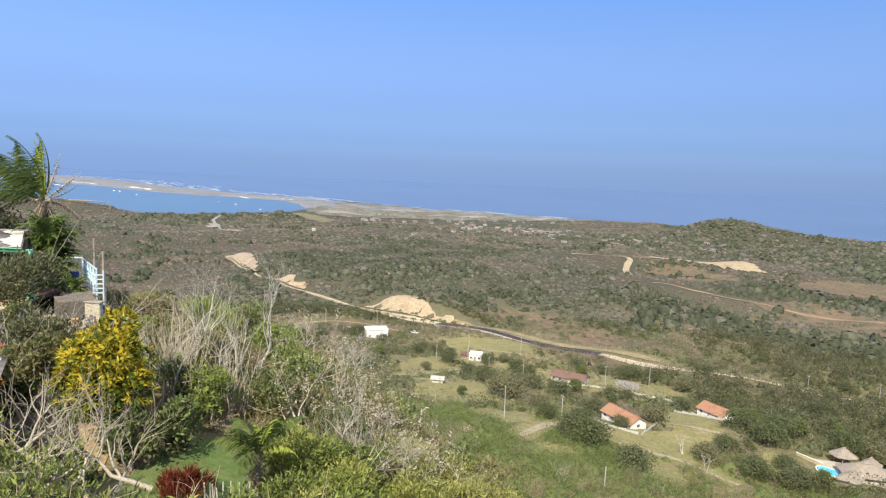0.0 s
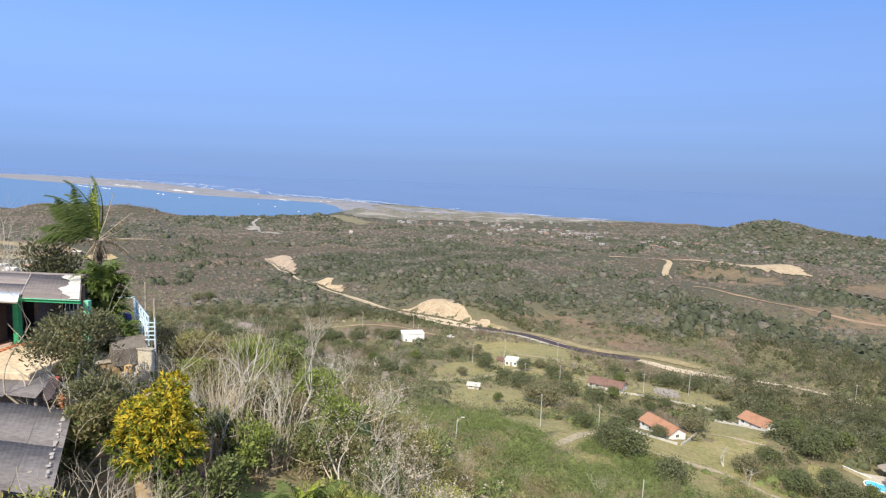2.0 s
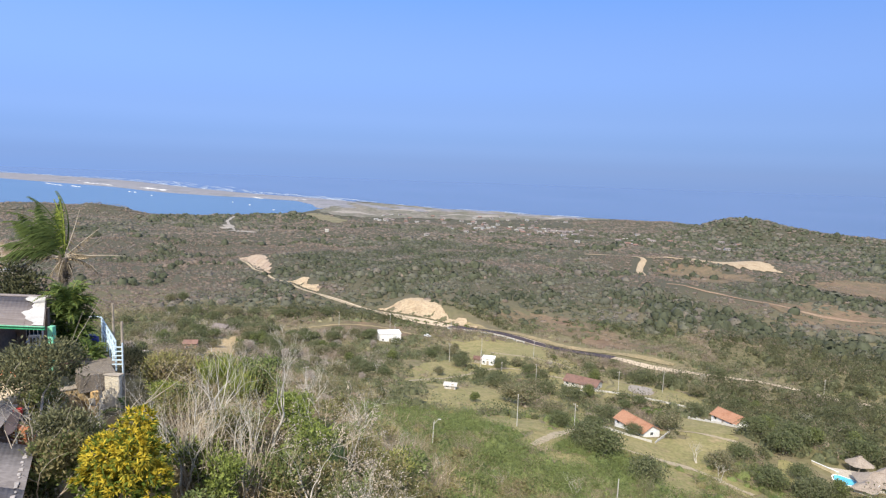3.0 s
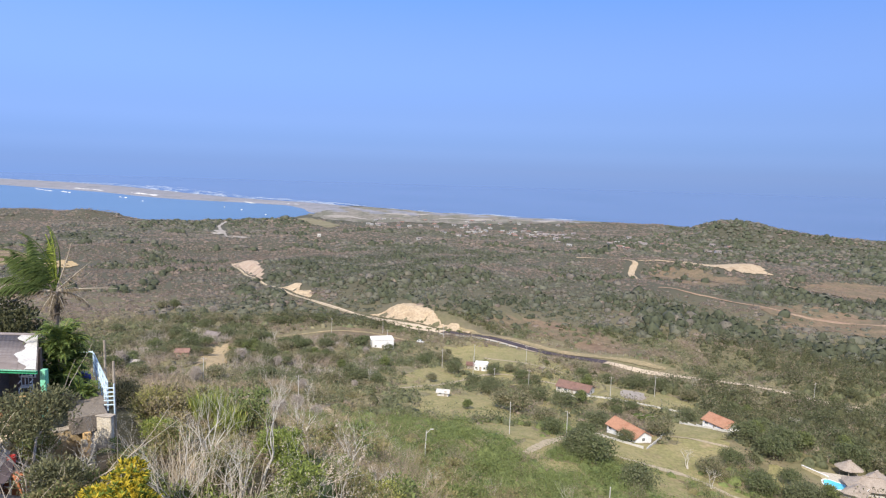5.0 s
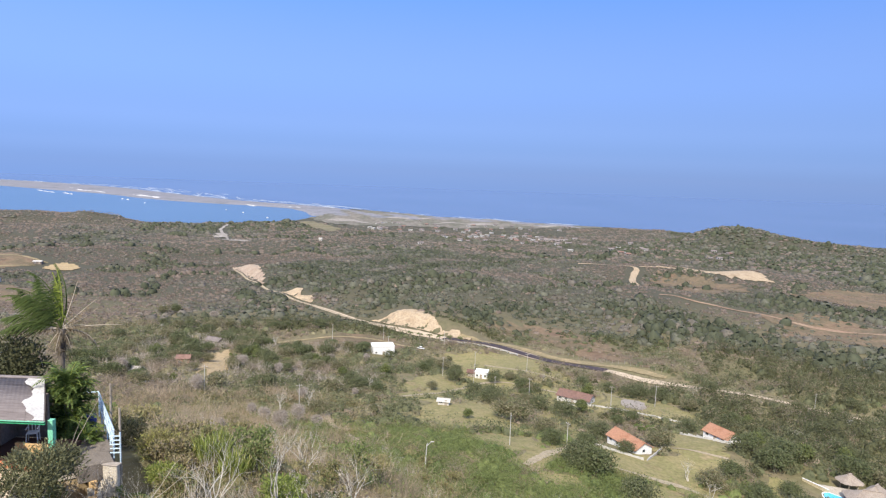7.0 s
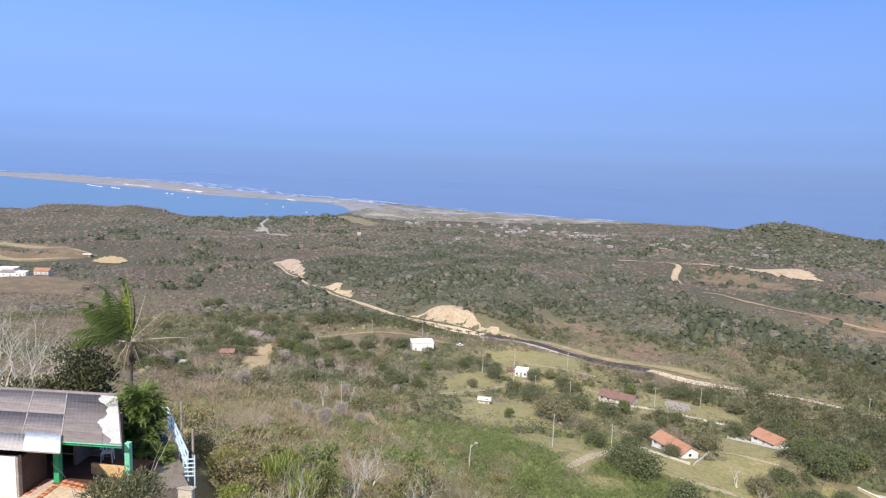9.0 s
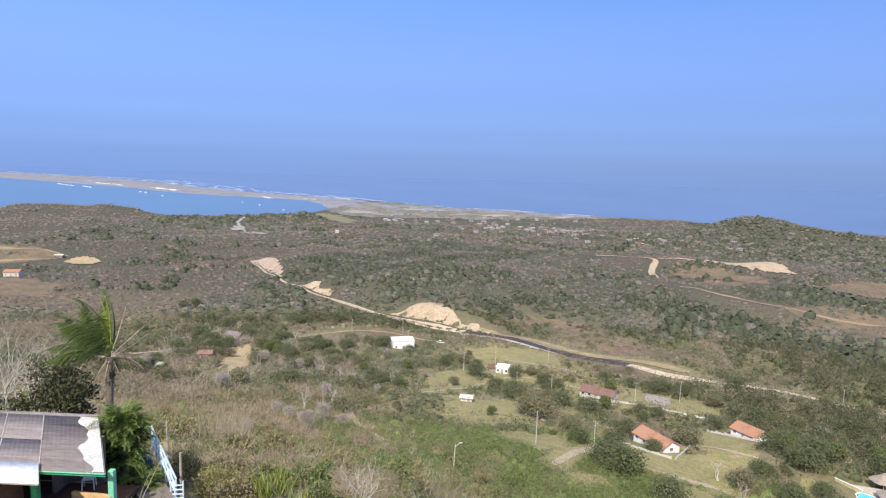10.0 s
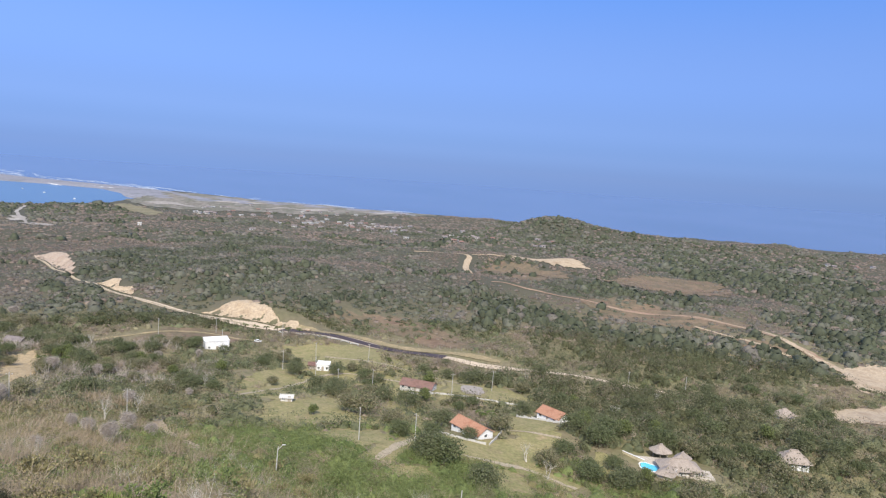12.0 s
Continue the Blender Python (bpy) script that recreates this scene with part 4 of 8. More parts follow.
BARE = LAWNS + [[(-10, 402), (-8, 422), (8, 416), (24, 402), (18, 384)], [(-30, 5), (-30, 33), (-13.2, 31), (-10.5, 22.5), (-7.8, 19), (-4.3, 18.7), (-3.8, 12), (-9, 5)], [(-214, 655), (-220, 672), (-197, 660), (-175, 614), (-156, 552), (-178, 585)], [(-128, 506), (-127, 529), (-113, 506), (-102, 498), (-99, 471), (-113, 483)], [(-54, 440), (-44, 460), (-32, 467), (-22, 453), (-16, 431), (-2, 422), (9, 414), (8, 398), (-8, 409), (-34, 424)],
               [(258, 742), (280, 778), (325, 790), (352, 726), (336, 694), (290, 702)], [(312, 306), (339, 322), (369, 319), (339, 282), (301, 270), (297, 278)], [(230, 232), (257, 246), (297, 252), (288, 229), (248, 216), (236, 221)],
               [(-338, 950), (-372, 1020), (-366, 1040), (-345, 1020), (-318, 955)], [(-440, 530), (-405, 512), (-354, 522), (-310, 480), (-290, 440), (-331, 420), (-400, 435), (-470, 480)], [(-550, 655), (-550, 690), (-430, 668), (-340, 640), (-345, 595), (-400, 600), (-410, 580), (-500, 575), (-500, 610), (-420, 630)], [(-430, 515), (-430, 550), (-370, 545), (-365, 505)], [(-98, 250), (-114, 300), (-108, 312), (-98, 300), (-82, 244), (-82, 222), (-92, 222)], [(-225, 1190), (-262, 1240), (-330, 1400), (-296, 1405), (-225, 1270), (-200, 1200)],
               [(-82, 350), (-72, 388), (-38, 398), (-16, 372), (-28, 350)], [(68, 248), (72, 270), (86, 270), (82, 248)],
               [(99, 156), (98, 178), (127, 177), (130, 154)], [(42, 248), (44, 268), (66, 266), (64, 248)], [(44, 180), (46, 196), (62, 194), (62, 178)], [(84, 200), (84, 218), (102, 214), (98, 198)], [(-42, 322), (-42, 346), (-24, 348), (-24, 324)], [(8, 290), (8, 306), (23, 306), (23, 290)], [(-5, 214), (-5, 226), (5, 226), (5, 214)]]
THIN = [[(-6, 186), (-14, 250), (-2, 300), (28, 304), (50, 262), (46, 200), (30, 158), (8, 164)], [(-6, 312), (-4, 352), (50, 356), (58, 316), (90, 282), (100, 244), (60, 236), (30, 290)], [(195, 660), (230, 700), (300, 690), (310, 645), (250, 590), (200, 600)], [(320, 640), (413, 700), (480, 660), (490, 610), (400, 585), (335, 595)], [(233, 486), (270, 505), (320, 482), (340, 440), (300, 430), (258, 450)], [(12, 385), (45, 400), (130, 345), (160, 300), (120, 312), (60, 360)]]




def field(x, y, s, k):
    """A smooth patchy noise from 0 to 1, with patches about s metres across."""
    out = np.zeros(np.shape(x))
    for octave, share in ((1.0, 0.66), (0.43, 0.34)):
        grid = np.random.default_rng(int(k * 10) + int(octave * 100)).uniform(size=(97, 97))
        u, v = (x * 0.83 + y * 0.56) / (s * octave) + 500, (y * 0.83 - x * 0.56) / (s * octave) + 500
        i, j = np.floor(u).astype(int), np.floor(v).astype(int)
        p, q = u - i, v - j
        p, q = p * p * (3 - 2 * p), q * q * (3 - 2 * q)
        i0, j0, i1, j1 = i % 97, j % 97, (i + 1) % 97, (j + 1) % 97
        out = out + share * ((grid[i0, j0] * (1 - p) + grid[i1, j0] * p) * (1 - q) + (grid[i0, j1] * (1 - p) + grid[i1, j1] * p) * q)
    return np.clip((out - 0.5) * 1.35 + 0.5, 0, 1)


# the dark woods in the hollows, the brown slopes, and the greener hillsides
WOODS = [[(103, 502), (161, 527), (187, 488), (203, 434), (237, 399), (285, 391), (333, 400), (329, 361), (299, 310), (257, 280), (198, 269), (170, 288), (156, 338), (140, 390), (127, 438)], [(395, 437), (526, 526), (594, 533), (354, 313), (334, 321), (360, 375)],
         [(446, 774), (576, 742), (818, 739), (650, 585), (459, 510), (472, 606), (473, 737)], [(251, 542), (324, 582), (375, 526), (345, 492), (290, 500), (255, 526)],
         [(259, 1140), (435, 1250), (700, 1040), (900, 860), (700, 640), (440, 735), (430, 860), (338, 900), (256, 940)], [(-590, 1165), (-500, 1240), (-330, 1400), (-240, 1180), (-330, 1130), (-520, 1080)]]
BRUSHY = [(-86, 182), (-62, 132), (-40, 84), (-22, 58), (-6, 50), (4, 62), (-2, 108), (-14, 150), (-24, 200), (-40, 228), (-62, 216)]
BROWN = [[(148, 660), (157, 745), (210, 800), (325, 810), (350, 721), (300, 640), (240, 590), (170, 600)], [(195, 491), (240, 490), (270, 470), (330, 430), (300, 380), (260, 400), (218, 445)], [(15, 412), (49, 405), (75, 362), (100, 338), (120, 345), (103, 405), (83, 434), (39, 450)], [(330, 640), (413, 690), (480, 650), (480, 600), (400, 585), (340, 600)]]
GREENER = [[(-211, 798), (-114, 809), (-59, 672), (63, 525), (75, 470), (15, 415), (-15, 442), (-41, 470), (-91, 494), (-140, 560)], [(-120, 430), (-40, 400), (-60, 350), (-150, 360), (-220, 470), (-190, 520)]]


def scatter(count, r0, r1, a0, a1, seed, bare=True):
    rng = np.random.default_rng(seed)
    r = np.sqrt(rng.uniform(r0 * r0, r1 * r1, count))
    a = np.radians(rng.uniform(a0, a1, count))
    x, y = r * np.sin(a), r * np.cos(a)
    ok = (height(x, y) > 1.4) & (y < np.interp(x, [-400, -345, -200, -32, 150, 330, 400, 600, 700], [1480, 1425, 1330, 1370, 1410, 1500, 1560, 1480, 2000]))
    for p in BARE:
        ok &= ~inside(p, x, y)
    for p, g in LINES:
        ok &= ~near_line(p, x, y, g)
    for p in THIN + DRY_SLOPES:
        ok &= ~(inside(p, x, y) & (rng.uniform(size=count) < (0.7 if p in DRY_SLOPES else 0.42)))
    return x[ok], y[ok], rng


def kinds_of(x, y, rng):
    """0 olive, 1 green, 2 dark, 3 dry, 4 fresh, for each place; also how much of a wood it is."""
    n = len(x)
    away = np.hypot(x, y)
    far = away > 400
    moist = 0.5 + (field(x, y, np.where(far, 95, 34), 1.0) - 0.5) * np.where(far, 1.5, 0.9) + (field(x, y, np.where(far, 30, 11), 2.0) - 0.5) * np.where(far, 1.1, 0.8) + rng.normal(size=n) * np.where(far, 0.1, 0.13)
    moist = moist - 0.12 * np.clip((away - 1150) / 150, 0, 1) - np.where(away > 480, np.where(x < -150, 0.19, 0.09), 0)
    # green hollow below the slope, brown scrub beside it
    moist = moist + 0.42 * np.exp(-(((x - 22) / 28) ** 2 + ((y - 125) / 45) ** 2)) - 0.06 * np.exp(-(((x + 40) / 34) ** 2 + ((y - 110) / 62) ** 2)) + 0.3 * np.exp(-(((x - 150) / 80) ** 2 + ((y - 190) / 100) ** 2))
    moist = moist + 0.3 * np.exp(-(((x + 95) / 65) ** 2 + ((y - 285) / 65) ** 2))
    moist = moist + np.where(away < 100, 0.16 * np.clip((x + 12) / 14, 0, 1), 0)
    wood = 0.7 * np.exp(-(((x - 120) / 75) ** 2 + ((y - 270) / 60) ** 2)) + 0.9 * np.exp(-(((x - 150) / 60) ** 2 + ((y - 190) / 70) ** 2)) + 0.4 * np.exp(-(((x + 110) / 60) ** 2 + ((y - 400) / 50) ** 2))
    edge_x, edge_y = x + 26 * (field(x, y, 30, 5.0) - 0.5), y + 40 * (field(x, y, 30, 6.0) - 0.5)
    for p in WOODS:
        wood = np.where(inside(p, edge_x, edge_y), np.where(away > 900, 0.55, 1.0), wood)
    for p in BROWN:
        moist = np.where(inside(p, edge_x, edge_y), moist - 0.3, moist)
    for p in GREENER:
        moist = np.where(inside(p, edge_x, edge_y), moist + 0.2, moist)
    # narrow bands of darker trees; their colour stands in for shaded gullies
    wood = np.maximum(wood, np.where((away > 430) & (away < 1150), 0.8 * (np.abs(field(x, y, 150, 7.0) - 0.5) < 0.035), 0))
    k = np.where(moist > 0.62, 1, np.where(moist > 0.4, 0, 3))
    u = rng.uniform(size=n)
    k = np.where(far & (moist > 0.95) & (u > 0.35), 2, k)
    k = np.where(u < 0.62 * wood, 2, np.where(u < 0.85 * wood, 1, k))
    k = np.where((rng.uniform(size=n) < 0.04) & (moist > 0.5), 4, k)
    k = np.where(rng.uniform(size=n) < 0.07, 3, k)
    hollow = np.exp(-(((x - 22) / 36) ** 2 + ((y - 128) / 42) ** 2))
    return k, np.maximum(wood, 1.4 * hollow)


def bushes(name, count, r0, r1, a0, a1, seed, size, clumps, each, leaf, mats, labels, tall=1.0, sides=5, core=0.85, twiggy=True, shrink=1.0):
    """Scrub or wood: for each plant an uneven solid crown with loose leaves round it. shrink: size at the far rim."""
    x, y, rng = scatter(count, r0, r1, a0, a1, seed)
    kind, wood = kinds_of(x, y, rng)
    z = height(x, y)
    far = np.interp(np.hypot(x, y), [r0, r1], [1, shrink])
    for k, mat in enumerate(mats):
        pick = kind == k
        n = int(pick.sum())
        if not n:
            continue
        lush = 1 + (0.3 if r0 < 180 else 0.55) * wood[pick]
        rad = size * far[pick] * lush * np.clip(rng.lognormal(-0.12, 0.42, n), 0.35, 1.9) * (0.65 + 0.7 * field(x[pick], y[pick], 7 if r0 < 150 else 24, 3.0 + k))
        h = rad * tall * lush * rng.uniform(0.75, 1.25, n) * (1.2 if k == 2 else 1.0)
        base = np.stack([x[pick], y[pick], z[pick] - 0.1], 1)
        dry = k == 3 and twiggy
        close = dry and r0 < 180
        body = core * (0.5 if close else 0.75 if dry else 1.0) / (lush if r0 < 400 else 1.0)
        v1, f1 = domes(base, rad * body, h * body * (0.75 if dry else 1.0), rng, sides, r0 < 400)
        f1 = np.concatenate([f1[:, [0, 1, 2]], f1[:, [0, 2, 3]]])
        off = rng.normal(size=(n, clumps, 3)) * [0.42, 0.42, 0.1] * rad[:, None, None]
        centre = base[:, None] + off + np.array([0, 0, 0.5]) * h[:, None, None]
        p, d = in_clumps(centre.reshape(-1, 3), np.repeat(rad, clumps) * rng.uniform(0.5, 0.9, n * clumps), each * (2 if close else 1), rng, 0.6 * tall, 0.2 if close else 0.65)
        if dry:
            v2, f2 = leaf_tris(p, leaf * (3.2 if close else 2.4), leaf * (0.17 if close else 0.26), rng, 0.9)
        else:
            v2, f2 = leaf_tris(p, leaf, leaf * 0.75, rng, 0.1, face=d)
        v, f = np.concatenate([v1, v2]), np.concatenate([f1, f2 + len(v1)])
        tagged(new(name, mesh_data(name, v, f, mat, (np.arange(len(f)) < len(f1)) & (r0 > 500))), labels[k], "scrub", kind="stuff")


NEAR_MATS = [F_OLIVE, F_GREEN, F_DARK, F_DRY, F_LEAFY]
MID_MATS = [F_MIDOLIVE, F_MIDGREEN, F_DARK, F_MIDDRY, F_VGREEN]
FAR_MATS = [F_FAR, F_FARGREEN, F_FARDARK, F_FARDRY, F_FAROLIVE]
LABELS = ["olive green thorny scrub on the slope", "green leafy scrub on the slope", "dark green trees in the hollow", "dry leafless grey-brown scrub", "fresh bright green bushes"]
bushes("undergrowth", 2300, 14, 42, -44, 34, 17, 0.55, 3, 20, 0.14, NEAR_MATS, LABELS, 0.8, core=0.6)
bushes("scrub", 5400, 38, 95, -42, 53, 11, 1.4, 3, 32, 0.18, NEAR_MATS, LABELS, 0.8, core=0.55)
bushes("scrub", 7600, 90, 190, -41, 53, 12, 2.0, 3, 32, 0.26, NEAR_MATS, LABELS, 0.78, core=0.55)
bushes("woodland", 11300, 180, 430, -42, 53, 13, 2.75, 3, 18, 0.56, MID_MATS, LABELS, 0.8, 5, core=0.5)
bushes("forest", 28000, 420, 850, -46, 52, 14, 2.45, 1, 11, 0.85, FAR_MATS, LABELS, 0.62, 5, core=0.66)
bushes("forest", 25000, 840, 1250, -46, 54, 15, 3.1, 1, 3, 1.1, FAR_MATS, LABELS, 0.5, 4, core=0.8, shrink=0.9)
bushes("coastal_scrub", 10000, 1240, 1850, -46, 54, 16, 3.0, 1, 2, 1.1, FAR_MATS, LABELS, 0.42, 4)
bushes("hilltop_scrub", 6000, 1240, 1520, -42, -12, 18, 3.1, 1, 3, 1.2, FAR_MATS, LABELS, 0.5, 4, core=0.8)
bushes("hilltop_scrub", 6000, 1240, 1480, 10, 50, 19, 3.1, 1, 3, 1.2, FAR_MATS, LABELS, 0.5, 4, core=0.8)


def brush(count, outline, seed, tall, mat, label, gate):
    """Leafless brush: many fine stems fanning up from each root, in drifts."""
    rng = np.random.default_rng(seed)
    p = np.asarray(outline, float)
    x, y = rng.uniform(p[:, 0].min(), p[:, 0].max(), count * 4), rng.uniform(p[:, 1].min(), p[:, 1].max(), count * 4)
    away = np.hypot(x, y)
    ok = inside(outline, x + 14 * (field(x, y, 18, 5.0) - 0.5), y + 14 * (field(x, y, 18, 6.0) - 0.5)) & (field(x, y, 15, gate) > rng.uniform(0.3, 0.62, count * 4))
    for q in BARE:
        ok &= ~inside(q, x, y)
    for q, g in LINES:
        ok &= ~near_line(q, x, y, g)
    x, y, away = x[ok][:count], y[ok][:count], away[ok][:count]
    n, stems = len(x), 64
    size = tall * np.clip(rng.lognormal(-0.1, 0.4, n), 0.4, 1.9) * (0.75 + away / 400)
    root = np.stack([x, y, height(x, y) - 0.05], 1)
    way = unit(rng.normal(size=(n, stems, 3)) * [0.55, 0.55, 0.2] + [0.08, 0, 0.9])
    start = root[:, None] + rng.normal(size=(n, stems, 3)) * [0.34, 0.34, 0.03] * size[:, None, None] + way * (rng.uniform(0, 0.5, (n, stems)) * size[:, None])[..., None]
    end = start + way * (rng.uniform(0.3, 0.75, (n, stems)) * size[:, None])[..., None]
    side = unit(np.cross(way, rng.normal(size=(n, stems, 3)))) * (0.012 + 0.00016 * away[:, None, None])
    v = np.stack([start - side, start + side, end], 2).reshape(-1, 3)
    tagged(new("brush", mesh_data("brush", v, np.arange(len(v)).reshape(-1, 3), mat)), label, "scrub", kind="stuff")


brush(520, BRUSHY, 71, 2.2, M_SLOPETWIG, "greyish leafless brush on the slope", 8.0)
brush(520, BRUSHY, 72, 1.7, M_BRUSH, "brown leafless brush on the slope", 9.0)
brush(900, BRUSHY, 75, 1.5, F_OLIVE, "yellowish olive tall grass on the slope", 12.0)
brush(420, BRUSHY, 76, 1.5, F_LEAFY, "green tall grass on the slope", 13.0)
brush(420, [(-30, 56), (10, 46), (44, 90), (46, 140), (20, 150), (-10, 110)], 73, 1.9, M_SLOPETWIG, "pale leafless brush among green scrub", 10.0)
brush(240, [(-150, 215), (-96, 205), (-40, 230), (-24, 300), (-60, 345), (-150, 345)], 74, 2.6, M_GREYTWIG, "grey leafless brush between the trees", 11.0)


# ---- the yard: house, shed, steps ----
def corrugated(w, d, waves, amp, drop=0.0):
    """A wavy sheet, w wide and d deep, its near edge at y = 0, falling by drop."""
    n = waves * 6
    xs = np.linspace(0, w, n + 1)
    zs = amp * np.cos(np.linspace(0, waves * 2 * math.pi, n + 1))
    top = np.concatenate([np.c_[xs, np.zeros(n + 1), zs], np.c_[xs, np.full(n + 1, d), zs - drop]])
    low = top - [0, 0, 0.008]
    k = np.arange(n)
    m = n + 1
    f = np.concatenate([np.stack([k, k + 1, k + 1 + m, k + m], -1), np.stack([k + 2 * m, k + 3 * m, k + 1 + 3 * m, k + 1 + 2 * m], -1), np.stack([k + 2 * m, k + 2 * m + 1, k + 1, k], -1), np.stack([k + m, k + m + 1, k + 3 * m + 1, k + 3 * m], -1)])
    return np.concatenate([top, low]), f


def skew(mesh, shift):
    """Leans a sheet sideways: x grows by shift for each metre of y."""
    for v in mesh.vertices:
        v.co.x += v.co.y * shift
    return mesh


def build_house():
    house = thing("bungalow", (-14.69, 22.82, 104.72), "low white and green bungalow with a corrugated roof", "house")
    lean = -0.61
    # roof sheets: two long ones at the gable, then two rows of short ones, each a little out of line
    rng = np.random.default_rng(5)
    v, f = corrugated(1.62, 2.5, 9, 0.0035, 0.0)
    sheet = skew(mesh_data("roof_sheet", v, f, M_FIBRO), lean)
    v, f = corrugated(1.62, 4.9, 9, 0.0035, 0.0)
    long_sheet = skew(mesh_data("roof_sheet", v, f, M_FIBRO), lean)
    for k, x in enumerate((-1.58, -2.33)):
        part("roof_sheet", long_sheet, M_FIBRO, house).matrix_basis = pose(x, -0.12, 1.93 + 0.009 * k)
    for row in range(2):
        for col in range(1, 7):
            ob = part("roof_sheet", sheet, M_FIBRO, house)
            ob.matrix_basis = pose(-1.55 * (col + 1) - 0.78 + lean * row * 2.4 + rng.normal() * 0.012, row * 2.4 - 0.12 + rng.normal() * 0.015, 1.93 + row * 0.012 + (col % 2) * 0.009, 0, 0, rng.normal() * 0.25)
    # pale worn lips where the sheets overlap
    for col in range(1, 7):
        for row in range(2):
            x0 = -1.55 * col - 0.76 + lean * row * 2.4
            n = 14
            ys = np.linspace(0.02, 2.36, n)
            w = 0.012 + 0.014 * rng.uniform(size=n)
            v = np.concatenate([np.c_[x0 + lean * ys - w, ys + row * 2.4 - 0.12, np.full(n, 1.953 + row * 0.012)], np.c_[x0 + lean * ys + w, ys + row * 2.4 - 0.12, np.full(n, 1.953 + row * 0.012)]])
            k = np.arange(n - 1)
            part("sheet_lip", mesh_data("sheet_lip", v, np.stack([k, k + n, k + n + 1, k + 1], -1), M_LIP), M_LIP, house)
    # flaked whitewash at the open end of the roof
    ys = np.linspace(0.0, 4.6, 30)
    inner = -0.62 + 0.2 * np.sin(ys * 2.3 + 1) + 0.07 * np.sin(ys * 5.9) - 0.05 * rng.uniform(size=30)
    n = 9
    xs = np.linspace(0, 1, n)[None] * inner[:, None] + lean * ys[:, None] - 0.02
    zs = 1.962 + 0 * xs + np.where(ys[:, None] > 2.3, 0.014, 0)
    v = np.stack([xs, np.broadcast_to(ys[:, None], xs.shape) - 0.1, zs], -1).reshape(-1, 3)
    i, j = np.meshgrid(np.arange(29), np.arange(n - 1), indexing="ij")
    k = i * n + j
    part("lime_coat", mesh_data("lime_coat", v, np.stack([k, k + n, k + n + 1, k + 1], -1).reshape(-1, 4), M_LIME), M_LIME, house, "flaking white lime wash")
    part("ridge_cap", boxes([(-5.3 - 2.75, 4.68, 1.96, 10.6, 0.2, 0.08)], 0.02), M_FIBRO, house)
    part("fascia", boxes([(-1.22, -0.05, 1.84, 2.45, 0.06, 0.13)], 0.01), M_GREEN, house, "green painted fascia board")
    part("gutter_edge", boxes([(-1.22, -0.12, 1.915, 2.5, 0.1, 0.025)], 0.006), M_MINT, house, "pale green drip edge")
    part("column", boxes([(-2.92, 0.55, 0.93, 0.22, 0.24, 1.9)], 0.012), M_GREEN, house, "green painted column")
    part("column", boxes([(-0.02, 0.38, 0.9, 0.2, 0.22, 1.84)], 0.012), M_MINT, house, "pale green column")
    # white awning sheet, and the old grey sheets beside it
    v, f = corrugated(1.38, 1.42, 8, 0.0015, 0.0)
    awning = part("awning_sheet", skew(mesh_data("awning_sheet", v, f, M_WHITE), -0.66), M_WHITE, house, "white corrugated awning sheet")
    awning.matrix_basis = pose(-2.98, -1.2, 2.02, 1.5, 0, 0)
    part("awning_rail", boxes([(0.68, 0.04, -0.04, 1.36, 0.05, 0.06)], 0.005), M_WOOD, awning)
    v, f = corrugated(1.5, 1.3, 9, 0.004, 0.0)
    old = skew(mesh_data("awning_sheet", v, f, M_LIP), -0.66)
    for k in range(3):
        part("awning_sheet", old, M_LIP, house, "stained grey awning sheet").matrix_basis = pose(-4.42 - 1.44 * k, -1.2, 1.985 - 0.008 * (k % 2), 1.5, 0, 0)
    part("side_wall", boxes([(-6.1, -0.72, 0.7, 5.0, 0.14, 1.64)], 0.01), M_WHITE, house, "sunlit white front wall")
    part("wall_end", boxes([(-3.57, -0.66, 0.7, 0.09, 0.2, 1.66)], 0.01), M_CONC, house)
    part("return_wall", boxes([(-3.56, 0.1, 0.66, 0.1, 1.34, 1.56)], 0.01), M_SHADEWALL, house, "inner wall face with shade in its brown")
    # Back, end and inner walls take dark plaster in place of the porch shade.
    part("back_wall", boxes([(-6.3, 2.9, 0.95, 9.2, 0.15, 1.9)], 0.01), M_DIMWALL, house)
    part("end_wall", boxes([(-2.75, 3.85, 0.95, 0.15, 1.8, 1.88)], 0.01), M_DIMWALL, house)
    part("inner_wall", boxes([(-3.1, 2.35, 0.95, 0.14, 1.0, 1.86)], 0.01), M_DIMWALL, house, "inner porch wall darkened in place of shade")
    part("low_wall", boxes([(-1.3, 1.3, 0.1, 1.6, 0.14, 0.62, -6)], 0.012), M_OCHRE, house, "stained ochre parapet wall")
    # A dark slab takes the place of the unlit room behind the doorway.
    part("doorway", boxes([(-3.9, 2.81, 0.85, 0.8, 0.05, 1.6)], 0.01), M_DARK, house, "dark slab standing for the open doorway")
    win = part("window", boxes([(-2.25, 2.8, 1.0, 0.7, 0.06, 0.7)], 0.01), M_WHITE, house, "white barred window")
    part("pane", boxes([(-2.25, 2.76, 1.0, 0.6, 0.02, 0.6)]), M_GLASS, win)
    for x in (-2.42, -2.25, -2.08):
        part("bar", rod((x, 2.73, 0.7), (x, 2.73, 1.3), 0.014), M_WHITE, win)
    part("porch_floor", boxes([(-5.4, 1.6, -0.12, 10.2, 2.5, 0.2)], 0.02), M_SHADEFLOOR, house, "red porch floor with shade in its colour")
    part("slab", boxes([(-3.28, 0.0, -0.1, 0.34, 1.3, 0.2, -8)], 0.015), M_PINKSLAB, house, "worn pinkish cement strip")
